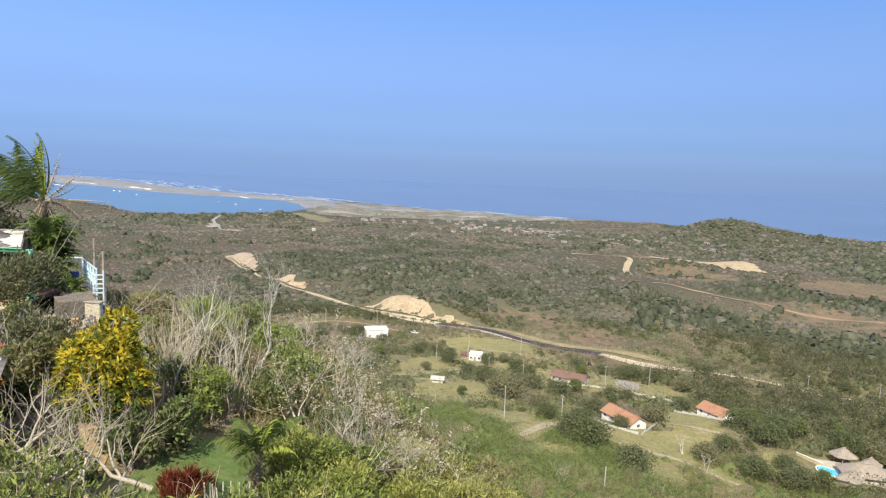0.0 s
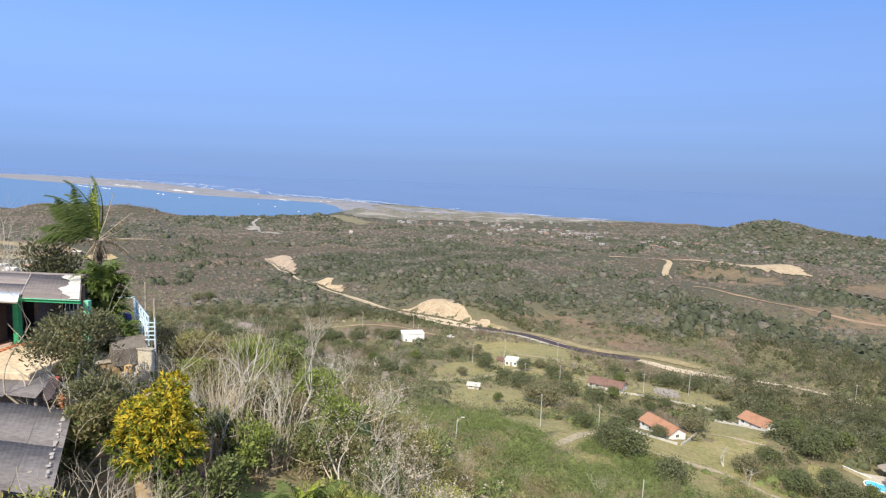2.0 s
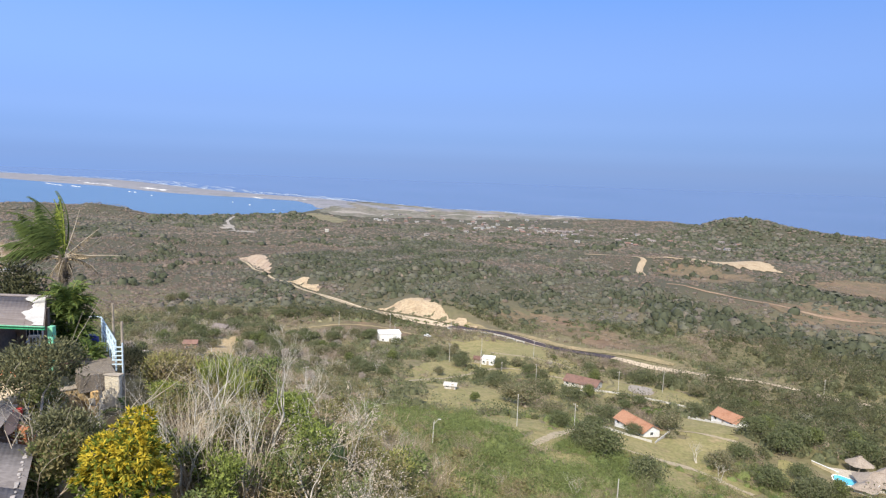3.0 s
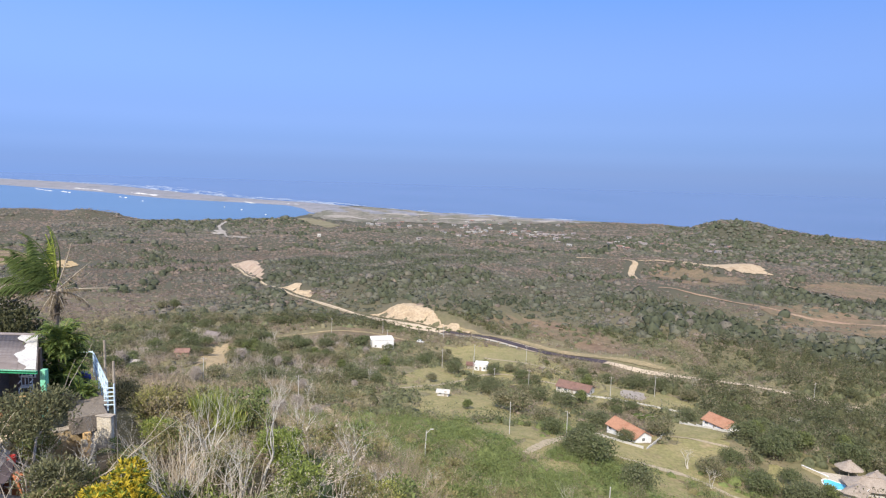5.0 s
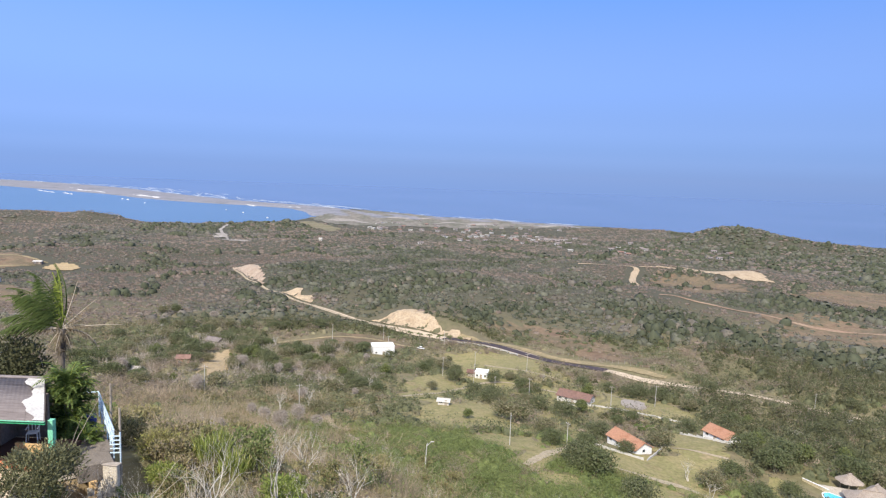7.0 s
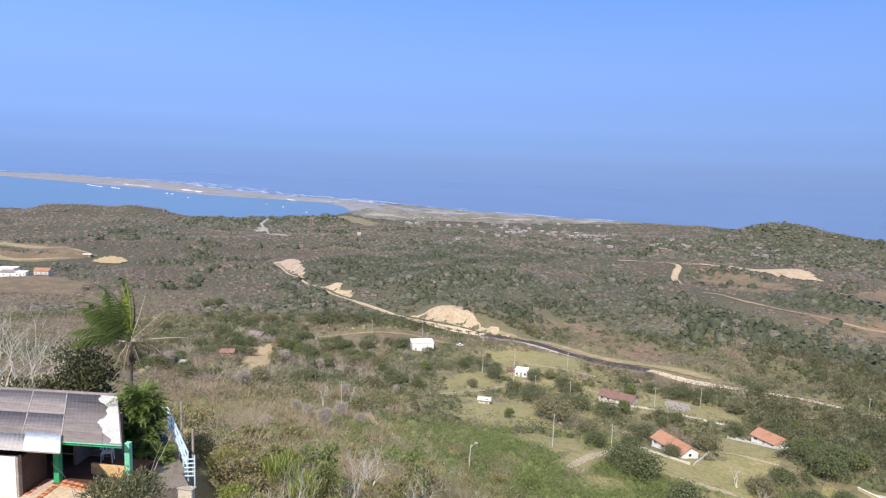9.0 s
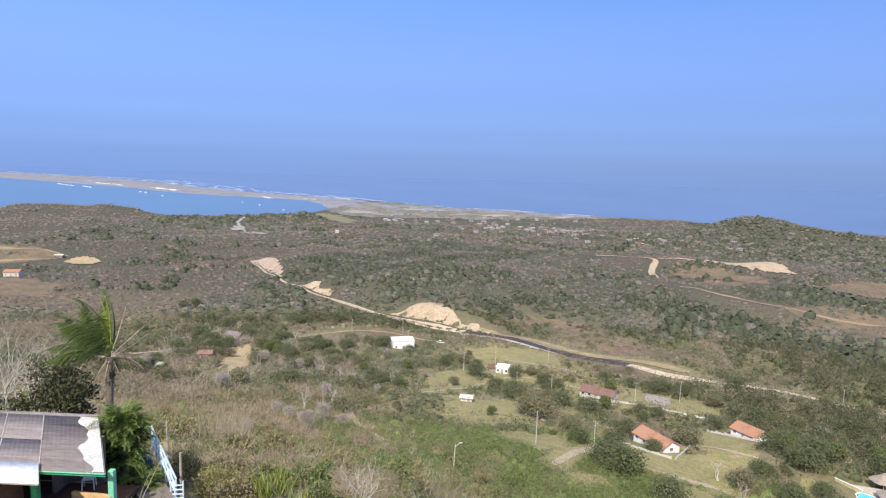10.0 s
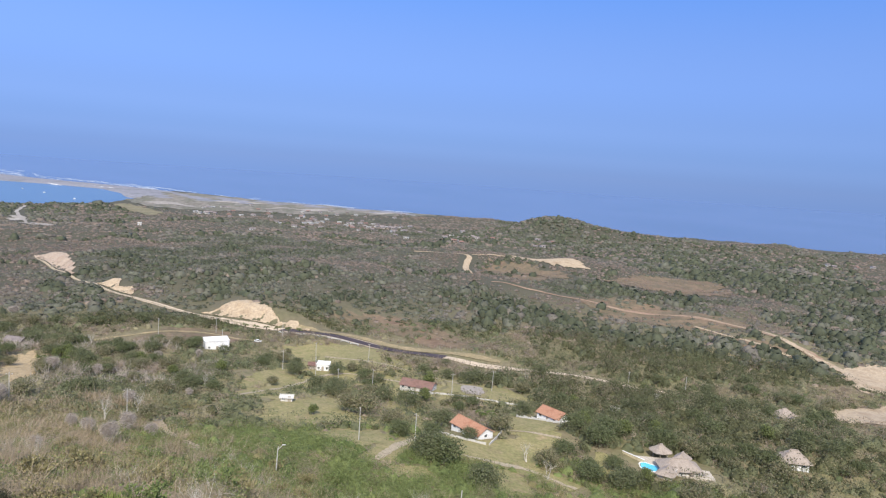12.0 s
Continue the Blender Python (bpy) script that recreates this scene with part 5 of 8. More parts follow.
    tile = mesh_data("tile", *box_arrays(0.25, 0.2, 0.035), M_TERRACE)
    for r in range(2):
        for c in range(8):
            t = part("tile", tile, M_TERRACE, house)
            t.matrix_basis = pose(-2.7 + c * 0.28 + 0.03 * r, 0.62 - c * 0.065 - r * 0.235, 0.0, 0, 0, -13)
        for c in range(5):
            t = part("tile", tile, M_TERRACE, house)
            t.matrix_basis = pose(-3.42 + r * 0.62, -0.48 + c * 0.26 - r * 0.3, 0.003, 0, 0, 82)
    return house


def box_arrays(w, d, h):
    x, y, z = w / 2, d / 2, h / 2
    b = 0.006
    v = np.array([[sx * x, sy * y, -z] for sx in (-1, 1) for sy in (-1, 1)] + [[sx * (x - b), sy * (y - b), z] for sx in (-1, 1) for sy in (-1, 1)])
    f = np.array([[0, 1, 3, 2], [4, 6, 7, 5], [0, 4, 5, 1], [2, 3, 7, 6], [0, 2, 6, 4], [1, 5, 7, 3]])
    return v, f


build_house()
patio = boxes([(-17.9, 21.7, 104.3, 6.2, 3.4, 0.8)], 0.03)
ob = part("patio", patio, M_PATIO, None)
tagged(ob, "beige concrete patio in front of the bungalow", "patio", kind="structure")


def build_shed():
    shed = thing("shed", (-11.75, 17.45, 102.0), "open shed with a rusty grey corrugated roof", "shed")
    lean, turn = -0.70, Matrix.Rotation(radians(-7), 4, "Z")
    for row in range(2):
        for col in range(4):
            v, f = corrugated(1.12, 2.2, 7, 0.003, -0.05)
            me = skew(mesh_data("roof_sheet", v, f, M_SHEDROOF), lean)
            ob = part("roof_sheet", me, M_FIBRO, shed)
            ob.matrix_basis = turn @ Matrix.Translation((-1.06 * (col + 1) + lean * (-2.13 * (row + 1)), -2.13 * (row + 1), 2.5 - 0.05 * row + 0.004 * (col % 2)))
    for k in range(17):
        q = -2.0 + 0.26 * k + 0.05 * math.sin(k * 3.7)
        part("mortar_dab", boxes([(0.95 - 0.47 * q + 0.02 * math.sin(k * 2.3), -2.1 + 0.88 * q, 2.535, 0.05 + 0.03 * (k % 3), 0.13 + 0.05 * math.sin(k * 1.9), 0.03, 28)], 0.01), M_LIP, shed)
    for x, y in ((-0.3, -0.4), (1.3, -3.6), (-4.0, -0.4), (-2.4, -3.6)):
        part("post", rod((x, y, -0.3), (x, y, 2.48), 0.06, 0.05), M_WOOD, shed)
    part("back_wall", boxes([(-2.1, -0.35, 1.1, 3.8, 0.08, 2.2, -7)], 0.01), M_DIMWALL, shed)
    part("side_wall", boxes([(0.55, -2.0, 1.15, 0.08, 3.6, 2.3, 27)], 0.01), M_DIMWALL, shed)
    return shed


build_shed()


def build_lean_to():
    """The small roof between the shed and the patio."""
    hut = thing("lean_to", (-13.7, 18.8, 102.2), "low lean-to with a grey corrugated roof", "shed")
    for col in range(3):
        v, f = corrugated(1.12, 1.9, 7, 0.003, -0.1)
        ob = part("roof_sheet", skew(mesh_data("roof_sheet", v, f, M_SHEDROOF), -0.5), M_FIBRO, hut)
        ob.matrix_basis = pose(-1.06 * (col + 1), 0, 2.2, 0, 0, -8)
    part("wall", boxes([(-1.7, 0.9, 1.05, 3.0, 0.1, 2.1, -8)], 0.01), M_DIMWALL, hut)
    part("post", rod((-0.2, 0.2, -0.2), (-0.2, 0.2, 2.18), 0.05), M_WOOD, hut)
    return hut


build_lean_to()


def build_dish():
    dish = thing("satellite_dish", (-13.3, 19.0, 102.4), "dark satellite dish on a short mast", "dish")
    part("mast", rod((0, 0, 0), (0, 0, 2.1), 0.03), M_METAL, dish)
    n, m = 20, 5
    v = [[0, 0, 0]]
    for r in range(1, m + 1):
        for a in range(n):
            q = 0.36 * r / m
            v.append([q * math.cos(2 * math.pi * a / n), q * math.sin(2 * math.pi * a / n), 0.9 * q * q])
    me = bpy.data.meshes.new("bowl")
    fs = [[0, 1 + a, 1 + (a + 1) % n] for a in range(n)]
    fs += [[1 + (r - 1) * n + a, 1 + r * n + a, 1 + r * n + (a + 1) % n, 1 + (r - 1) * n + (a + 1) % n] for r in range(1, m) for a in range(n)]
    me.from_pydata(v, [], fs)
    me.materials.append(M_ASPHALT)
    bowl = part("bowl", me, M_ASPHALT, dish)
    bowl.matrix_basis = pose(0, 0, 2.15, 62, 12, -40)
    arm = part("feed_arm", rod((0, 0, 0.02), (0.02, 0.03, 0.4), 0.012), M_METAL, bowl)


build_dish()

for k, (x, y, z, mat, label) in enumerate([(-13.9, 20.0, 104.3, M_REDPLASTIC, "red plastic crate on the wall"), (-12.0, 18.35, 103.9, M_REDPLASTIC, "red plastic basin on a shelf")]):
    bin_ = thing("basin", (x, y, z), label, "basin")
    bm = bmesh.new()
    bmesh.ops.create_cone(bm, cap_ends=False, segments=18, radius1=0.1, radius2=0.14, depth=0.28, matrix=pose(0, 0, 0.14))
    bmesh.ops.create_circle(bm, cap_ends=True, segments=18, radius=0.1, matrix=pose(0, 0, 0.004))
    part("tub", bm, mat, bin_)
    bm = bmesh.new()
    bmesh.ops.create_cone(bm, cap_ends=False, segments=18, radius1=0.14, radius2=0.15, depth=0.03, matrix=pose(0, 0, 0.285))
    part("rim", bm, mat, bin_)
shelf = thing("shelf", (-11.95, 18.35, 102.2), "rough wooden shelf beside the shed", "shelf")
part("board", boxes([(0, 0, 1.68, 0.8, 0.4, 0.05)], 0.008), M_WOOD, shelf)
for x in (-0.35, 0.35):
    part("leg", boxes([(x, 0, 0.8, 0.07, 0.07, 1.72)], 0.006), M_WOOD, shelf)
jug = thing("jug", (-11.72, 18.4, 103.9), "white plastic jug on the shelf", "jug")
bm = bmesh.new()
bmesh.ops.create_cone(bm, cap_ends=True, segments=14, radius1=0.08, radius2=0.075, depth=0.2, matrix=pose(0, 0, 0.11))
bmesh.ops.create_cone(bm, cap_ends=True, segments=14, radius1=0.075, radius2=0.035, depth=0.07, matrix=pose(0, 0, 0.245))
part("body", bm, M_WHITE, jug)
part("cap", rod((0, 0, 0.27), (0, 0, 0.31), 0.036), M_WHITE, jug)
plinth = thing("wall", (-13.9, 20.0, 102.3), "low red-brown garden wall", "wall")
part("wall_body", boxes([(0.1, 0, 0.85, 0.9, 0.3, 1.7, -20)], 0.02), M_TERRACE, plinth)
planks = thing("plank_stack", (-13.1, 19.5, 102.4), "grey planks leaning beside the lean-to", "planks")
for k in range(6):
    part("plank", rods([((k * 0.17, 0.35, 0.0), (k * 0.17 - 0.15, -0.1, 1.15), 0.05, 0.05)], 4), M_WOOD, planks)


def build_steps():
    steps = thing("garden_steps", (-13.65, 24.55, 104.7), "worn concrete garden steps with a light blue railing", "stairs")
    w = np.array([-0.6, 0.8])
    turn = math.degrees(math.atan2(w[1], w[0])) - 90
    part("landing", boxes([(0.1, -0.6, -0.35, 1.25, 1.1, 0.7, turn)], 0.03), M_SHADESTEP, steps)
    for k in range(8):
        c = w * (0.35 + 0.55 * k)
        part("step", boxes([(c[0], c[1], -0.4 - 0.075 * k, 1.15, 0.57, 0.7, turn)], 0.02), M_SHADESTEP, steps)
    return steps


build_steps()


def build_railing():
    rail = thing("stair_railing", (-12.98, 24.4, 104.78), "light blue painted wooden stair railing", "railing")
    a, b = np.array([0.0, 0.0, 0.0]), np.array([-3.55, 5.5, -0.5])
    for k in range(6):
        p = a + (b - a) * k / 5
        part("post", boxes([(p[0], p[1], p[2] + 0.35, 0.06, 0.06, 1.2, 32)], 0.008), M_RAIL, rail)
    for h in (0.93, 0.62, 0.32):
        part("rail", rods([((*(a[:2]), a[2] + h), (*(b[:2]), b[2] + h), 0.04, 0.04)], 6), M_RAIL, rail)
    for k in range(5):
        p, q = a + (b - a) * k / 5, a + (b - a) * (k + 1) / 5
        part("brace", rods([((p[0], p[1], p[2] + 0.1), (q[0], q[1], q[2] + 0.9), 0.028, 0.028)], 5), M_RAIL, rail)
    gate = thing("railing_end", (-12.9, 24.25, 104.75), "light blue slatted end of the railing", "railing")
    for k in range(5):
        part("slat", boxes([(0.08, -0.02, 0.1 + 0.17 * k, 0.42, 0.04, 0.045, 10)], 0.006), M_RAIL, gate)
    part("upright", boxes([(0.26, 0.0, 0.3, 0.045, 0.045, 1.3)], 0.006), M_RAIL, gate)
    top = thing("railing_end", (-16.55, 29.95, 104.25), "light blue cross rail at the end of the steps", "railing")
    part("rail", rods([((0.0, 0, 1.0), (-1.1, -0.3, 1.0), 0.04, 0.04)], 6), M_RAIL, top)
    part("post", boxes([(-1.05, -0.3, 0.35, 0.08, 0.08, 1.35)], 0.008), M_RAIL, top)


build_railing()
for (x, y, z0, h) in ((-14.8, 27.7, 103.0, 3.45), (-13.2, 25.35, 103.0, 3.25)):
    post = thing("wooden_post", (x, y, z0), "tall weathered wooden post beside the steps", "post", "tall posts")
    part("shaft", rod((0, 0, -0.3), (-0.02, 0.02, h), 0.06, 0.05, 8), M_WOOD, post)


def build_barrel():
    barrel = thing("barrel", (-15.75, 27.6, 104.1), "dark blue plastic barrel by the steps", "barrel")
    prof = [(0.0, 0.0), (0.27, 0.0), (0.30, 0.06), (0.31, 0.28), (0.33, 0.3), (0.31, 0.33), (0.31, 0.6), (0.33, 0.62), (0.31, 0.65), (0.29, 0.88), (0.27, 0.9), (0.0, 0.9)]
    n = 20
    v = [[r * math.cos(2 * math.pi * a / n), r * math.sin(2 * math.pi * a / n), z] for r, z in prof for a in range(n)]
    f = [[i * n + a, i * n + (a + 1) % n, (i + 1) * n + (a + 1) % n, (i + 1) * n + a] for i in range(len(prof) - 1) for a in range(n)]
    part("body", mesh_data("body", v, f, M_BLUEPLASTIC, True), M_BLUEPLASTIC, barrel)
    part("bung", rod((0.15, 0, 0.9), (0.15, 0, 0.93), 0.04), M_WHITE, barrel)


build_barrel()


def build_stone_wall():
    """The broken stone buttress beside the steps."""
    wall = thing("stone_buttress", (-13.75, 24.25, 102.6), "broken sloping stone wall beside the steps", "wall")
    rng = np.random.default_rng(8)
    for k in range(26):
        t = k / 25
        for s in range(2):
            c = np.array([0.1 + 0.75 * t, -1.6 * t, 0])
            top = 2.15 - 1.55 * t
            bm = bmesh.new()
            bmesh.ops.create_icosphere(bm, subdivisions=1, radius=1)
            for q in bm.verts:
                q.co *= rng.uniform(0.8, 1.15)
            bmesh.ops.scale(bm, vec=(0.17, 0.14, max(top * 0.5 * rng.uniform(0.25, 0.5), 0.14)), verts=bm.verts)
            bmesh.ops.translate(bm, vec=(c[0] + (s - 0.5) * 0.26, c[1] + rng.normal() * 0.04, top * (0.25 + 0.5 * rng.uniform())), verts=bm.verts)
            part("stone", bm, M_STONE, wall)
    part("core", boxes([(0.16, -0.18, 0.95, 0.3, 0.42, 1.95, 25), (0.36, -0.65, 0.72, 0.3, 0.45, 1.45, 25), (0.58, -1.15, 0.45, 0.3, 0.45, 0.95, 25)], 0.04), M_OCHRE, wall, "crumbling ochre render")


build_stone_wall()
ribbon("garden_path", [(-13.4, 24.4), (-12.3, 22.5), (-10.9, 20.0), (-9.9, 17.4), (-9.0, 15.4), (-8.9, 13.5)], [1.2, 1.2, 1.6, 2.2, 1.9, 1.4], M_PATH, 0.03, 0.4, 0.25, 4, label="bare brown earth path through the yard", category="path")
LAWN_EDGE = [(-7.6, 13.2), (-7.7, 16.4), (-7.3, 17.8), (-6.2, 18.6), (-4.9, 18.8), (-4.2, 16.6), (-4.8, 13.0)]
patch("yard_lawn", LAWN_EDGE, M_YARD, 0.035, "short green lawn in the yard", category="lawn", step=0.5, wobble=0.04)
table = thing("small_table", (-7.7, 16.6, ground(-7.7, 16.6)), "small pink table in the shade of the bush", "table")
part("top", boxes([(0, 0, 0.42, 0.42, 0.34, 0.04)], 0.008), M_PINK, table)
for sx in (-0.2, 0.2):
    for sy in (-0.14, 0.14):
        part("leg", boxes([(sx, sy, 0.2, 0.04, 0.04, 0.4)], 0.004), M_PINK, table)
fence = thing("stick_fence", (-4.75, 15.1, 101.45), "pale fence of upright split sticks", "fence")
rng = np.random.default_rng(21)
for k in range(16):
    x, y = -0.75 + k * 0.11, 0.05 * math.sin(k)
    h = 0.5 + 0.35 * rng.uniform()
    part("stick", rods([((x, y, -0.3), (x + rng.normal() * 0.03 + 0.12 * x, y, h), 0.024, 0.018)], 5), M_PALEBARK, fence)
part("cross_bar", rods([((-0.8, 0.03, 0.25), (1.0, 0.03, 0.3), 0.014, 0.014)], 5), M_PALEBARK, fence)
cane = thing("wooden_post", (-4.6, 16.1, 101.3), "thin pale upright stake by the fence", "post", "tall posts")
part("shaft", rods([((0, 0, -0.2), (0.03, 0, 1.6), 0.022, 0.016)], 6), M_PALEBARK, cane)

# retaining wall under the patio's corner, and a chair in the porch
retain = thing("retaining_wall", (-14.6, 23.6, 102.6), "stained ochre retaining wall below the patio", "wall")
part("wall_body", boxes([(0.2, 0.1, 0.65, 2.3, 0.3, 1.5, 38)], 0.03), M_BANK, retain)
part("coping", boxes([(0.2, 0.1, 1.42, 2.4, 0.38, 0.06, 38)], 0.015), M_CONC, retain)
landing = thing("landing_wall", (-12.98, 23.75, 103.15), "tan concrete front of the stair landing", "wall")
part("wall_body", boxes([(0, 0, 0.7, 1.1, 0.22, 1.5, -8)], 0.03), M_STONE, landing)
part("coping", boxes([(0, 0, 1.47, 1.2, 0.3, 0.06, -8)], 0.015), M_CONC, landing)
for k, x in enumerate((-17.5,)):
    chair = thing("plastic_chair", (x + 0.75, 25.2, 104.72), "white plastic chair in the porch", "chair", "porch chairs", 20 - 50 * k)
    part("seat", boxes([(0, 0, 0.42, 0.42, 0.4, 0.03)], 0.01), M_WHITE, chair)
    part("top_rail", boxes([(0, 0.2, 0.8, 0.42, 0.03, 0.07)], 0.01), M_WHITE, chair)
    for q in (-0.19, -0.06, 0.06, 0.19):
        part("back_slat", boxes([(q, 0.2, 0.6, 0.035, 0.025, 0.36)], 0.006), M_WHITE, chair)
    for sx in (-0.19, 0.19):
        part("armrest", boxes([(sx * 1.1, 0.0, 0.62, 0.05, 0.42, 0.03)], 0.008), M_WHITE, chair)
        for sy in (-0.18, 0.18):
            part("leg", rods([((sx, sy, 0.43), (sx * 1.12, sy * 1.15, 0.0), 0.025, 0.02)], 6), M_WHITE, chair)


# ---- plants of the yard and the near slope ----
def leafy_bush(name, place, label, category, rad, tall, mat, leaves, leaf, seed, clumps=14, bark=None, long=2.2, group="", trunk=True, second=None, rise=0.35, lift=0.0, facing=False):
    """A bush or tree: a branching trunk and a crown of separate leaves in clumps."""
    rng = np.random.default_rng(seed)
    t = thing(name, (place[0], place[1], ground(*place[:2]) - 0.05 if len(place) < 3 else place[2]), label, category, group)
    d = unit(rng.normal(size=(clumps, 3)))
    c = d * [rad * 0.66, rad * 0.66, tall * 0.36] * rng.uniform(0.55, 1.05, (clumps, 1)) + [0, 0, tall * 0.5 + lift]
    cr = rad * rng.uniform(0.34, 0.55, clumps)
    p, o = in_clumps(c, cr, leaves // clumps, rng, 0.85, 0.35)
    p[:, 2] = np.maximum(p[:, 2], 0.15)
    # Second colour: all low leaves and a random share of the rest.
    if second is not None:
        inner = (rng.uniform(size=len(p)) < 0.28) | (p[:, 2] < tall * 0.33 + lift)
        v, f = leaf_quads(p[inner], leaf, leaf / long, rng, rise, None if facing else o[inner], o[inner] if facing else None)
        part("inner_foliage", mesh_data("inner_foliage", v, f, second), second, t, "leaves of the second colour, low and scattered")
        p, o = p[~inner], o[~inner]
    v, f = leaf_quads(p, leaf, leaf / long, rng, rise, None if facing else o, o if facing else None)
    part("crown", mesh_data("crown", v, f, mat), mat, t)
    if trunk:
        paths = []
        for k in range(3 if rad > 0.8 else 2):
            a = rng.uniform(0, 6.28)
            b, _ = branching(rng, (0.1 * math.cos(a), 0.1 * math.sin(a), -0.15), (0.35 * math.cos(a), 0.35 * math.sin(a), 1), tall * 0.42 + lift * 0.8, 0.045 * (tall + lift) / 2.5, 2, 0.6, 2)
            paths += b
        v, f = tubes(paths, 5)
        part("trunk", mesh_data("trunk", v, f, bark or M_BARK, True), bark or M_BARK, t)
    return t


def bare_tree(name, place, label, tall, seed, mat=None, depth=4, spread=0.55, kids=3, radius=None, stems=1, blossom=None, blooms=0, group="bare trees", lean=(0, 0)):
    rng = np.random.default_rng(seed)
    t = thing(name, (place[0], place[1], ground(*place[:2]) - 0.1 if len(place) < 3 else place[2]), label, "tree", group)
    paths, tips = [], []
    for s in range(stems):
        a = rng.uniform(0, 6.28)
        k = 0.35 if stems > 1 else 0.08
        b, q = branching(rng, (0.08 * s, 0, 0), (k * math.cos(a) + lean[0], k * math.sin(a) + lean[1], 1), tall * 0.36, radius or tall * 0.014, depth, spread, kids, 0.22, 0.16)
        paths += b
        tips += q
    v, f = tubes(paths[:stems * 40], 5)
    part("trunk", mesh_data("trunk", v, f, mat or M_PALEBARK, True), mat or M_PALEBARK, t)
    if len(paths) > stems * 40:
        v, f = tubes(paths[stems * 40:], 3)
        tagged(part("spray", mesh_data("spray", v, f, M_TWIG if blooms else mat or M_PALEBARK, True), M_PALEBARK, t), kind="stuff")
    if blooms:
        tips = np.array(tips)
        pick = tips[rng.integers(0, len(tips), blooms)]
        p = np.repeat(pick, 7, 0) + rng.normal(size=(blooms * 7, 3)) * 0.06
        v, f = leaf_quads(p, 0.06, 0.045, rng, 0.4)
        part("blossom", mesh_data("blossom", v, f, blossom), blossom, t, "pale whitish blossom")
    return t


def twig_thicket(place, label, rad, tall, count, seed, mat=None, group="dry thickets", thick=1.0):
    """A dense dry bush of many thin upright stems."""
    rng = np.random.default_rng(seed)
    t = thing("dry_bush", (place[0], place[1], ground(*place[:2]) - 0.05 if len(place) < 3 else place[2]), label, "bush", group)
    for half, nm in ((0, "brushwood"), (1, "spray")):
        paths = []
        for k in range(count):
            a, r = rng.uniform(0, 6.28), rad * math.sqrt(rng.uniform())
            base = np.array([r * math.cos(a) * 0.55, r * math.sin(a) * 0.55, 0])
            w = np.array([math.cos(a) * 0.35 * r / rad, math.sin(a) * 0.35 * r / rad, 1])
            h = tall * rng.uniform(0.55, 1.1)
            n = 5
            pts = base + np.cumsum(np.vstack([np.zeros(3), unit(w + rng.normal(size=(n, 3)) * 0.16) * h / n]), 0)
            if half:
                q = pts[rng.integers(2, 5)]
                pts = q + np.cumsum(np.vstack([np.zeros(3), unit(w + rng.normal(size=3) * 0.55 + rng.normal(size=(3, 3)) * 0.12) * h * 0.13]), 0)
            paths.append((pts, np.linspace(0.013, 0.004, len(pts)) * thick * (0.6 if half else 1)))
        v, f = tubes(paths, 3)
        tagged(part(nm, mesh_data(nm, v, f, mat or M_TWIG), mat or M_TWIG, t), kind="stuff")
    return t


def palm(place, tall, leaves, seed, label, name="coconut_palm", group="", tilt=(0.0, 0.0), thick=1.0, gust=False):
    """leaves: rows of way x, y, z, length, kind (green, young, dry, bare), droop."""
    rng = np.random.default_rng(seed)
    t = thing(name, place, label, "palm", group)
    s = np.linspace(0, 1, 12)
    pts = np.c_[tilt[0] * s ** 1.5, tilt[1] * s ** 1.5, tall * s]
    rad = np.interp(s, [0, 0.1, 0.82, 0.9, 1], [0.24, 0.17, 0.14, 0.24, 0.16]) * thick * (1 + 0.06 * (np.arange(12) % 2))
    v, f = tubes([(pts, rad)], 10)
    part("trunk", mesh_data("trunk", v, f, M_PALMTRUNK, True), M_PALMTRUNK, t, "grey-brown ringed trunk")
    v, f = leaf_quads(pts[-1] + rng.normal(size=(240, 3)) * [0.15, 0.15, 0.42] - [0, 0, 0.55], 0.5 if thick > 0.8 else 0.25, 0.05, rng, -0.8)
    part("dry_sheath", mesh_data("dry_sheath", v, f, F_FRONDDRY), F_FRONDDRY, t, "fibrous dry leaf bases")
    for x, y, z, length, kind, droop in leaves:
        swept = gust and kind in ("green", "young")
        wind = (-1.25, -0.8, -0.25) if swept and kind == "green" else (-0.5, -0.3, -0.1) if swept else (-0.3, 0, 0)
        leaflet = {"green": 0.36 if gust else 0.31, "young": 0.16, "dry": 0.2, "bare": 0.05}[kind] * length
        rach, lv = frond(rng, pts[-1], (x, y, z), length, droop, leaflet, 44 if kind in ("green", "young") else 26, wind, 0.027 if kind == "green" else 0.03, 0.4 if swept else 0.85)
        mat = {"green": F_FROND, "young": F_FRONDYELLOW}.get(kind, F_FRONDDRY)
        fr = part("frond", mesh_data("frond", lv, np.arange(len(lv)).reshape(-1, 4), mat), mat, t, {"green": "", "young": "young yellow-green frond", "dry": "dry brown frond", "bare": "bare withered frond"}[kind])
        v, f = tubes([(rach[0], rach[1] * 1.3)], 5)
        rib = {"green": F_FROND, "young": F_FRONDYELLOW}.get(kind, M_BARK)
        part("rib", mesh_data("rib", v, f, rib, True), rib, fr)
    return t


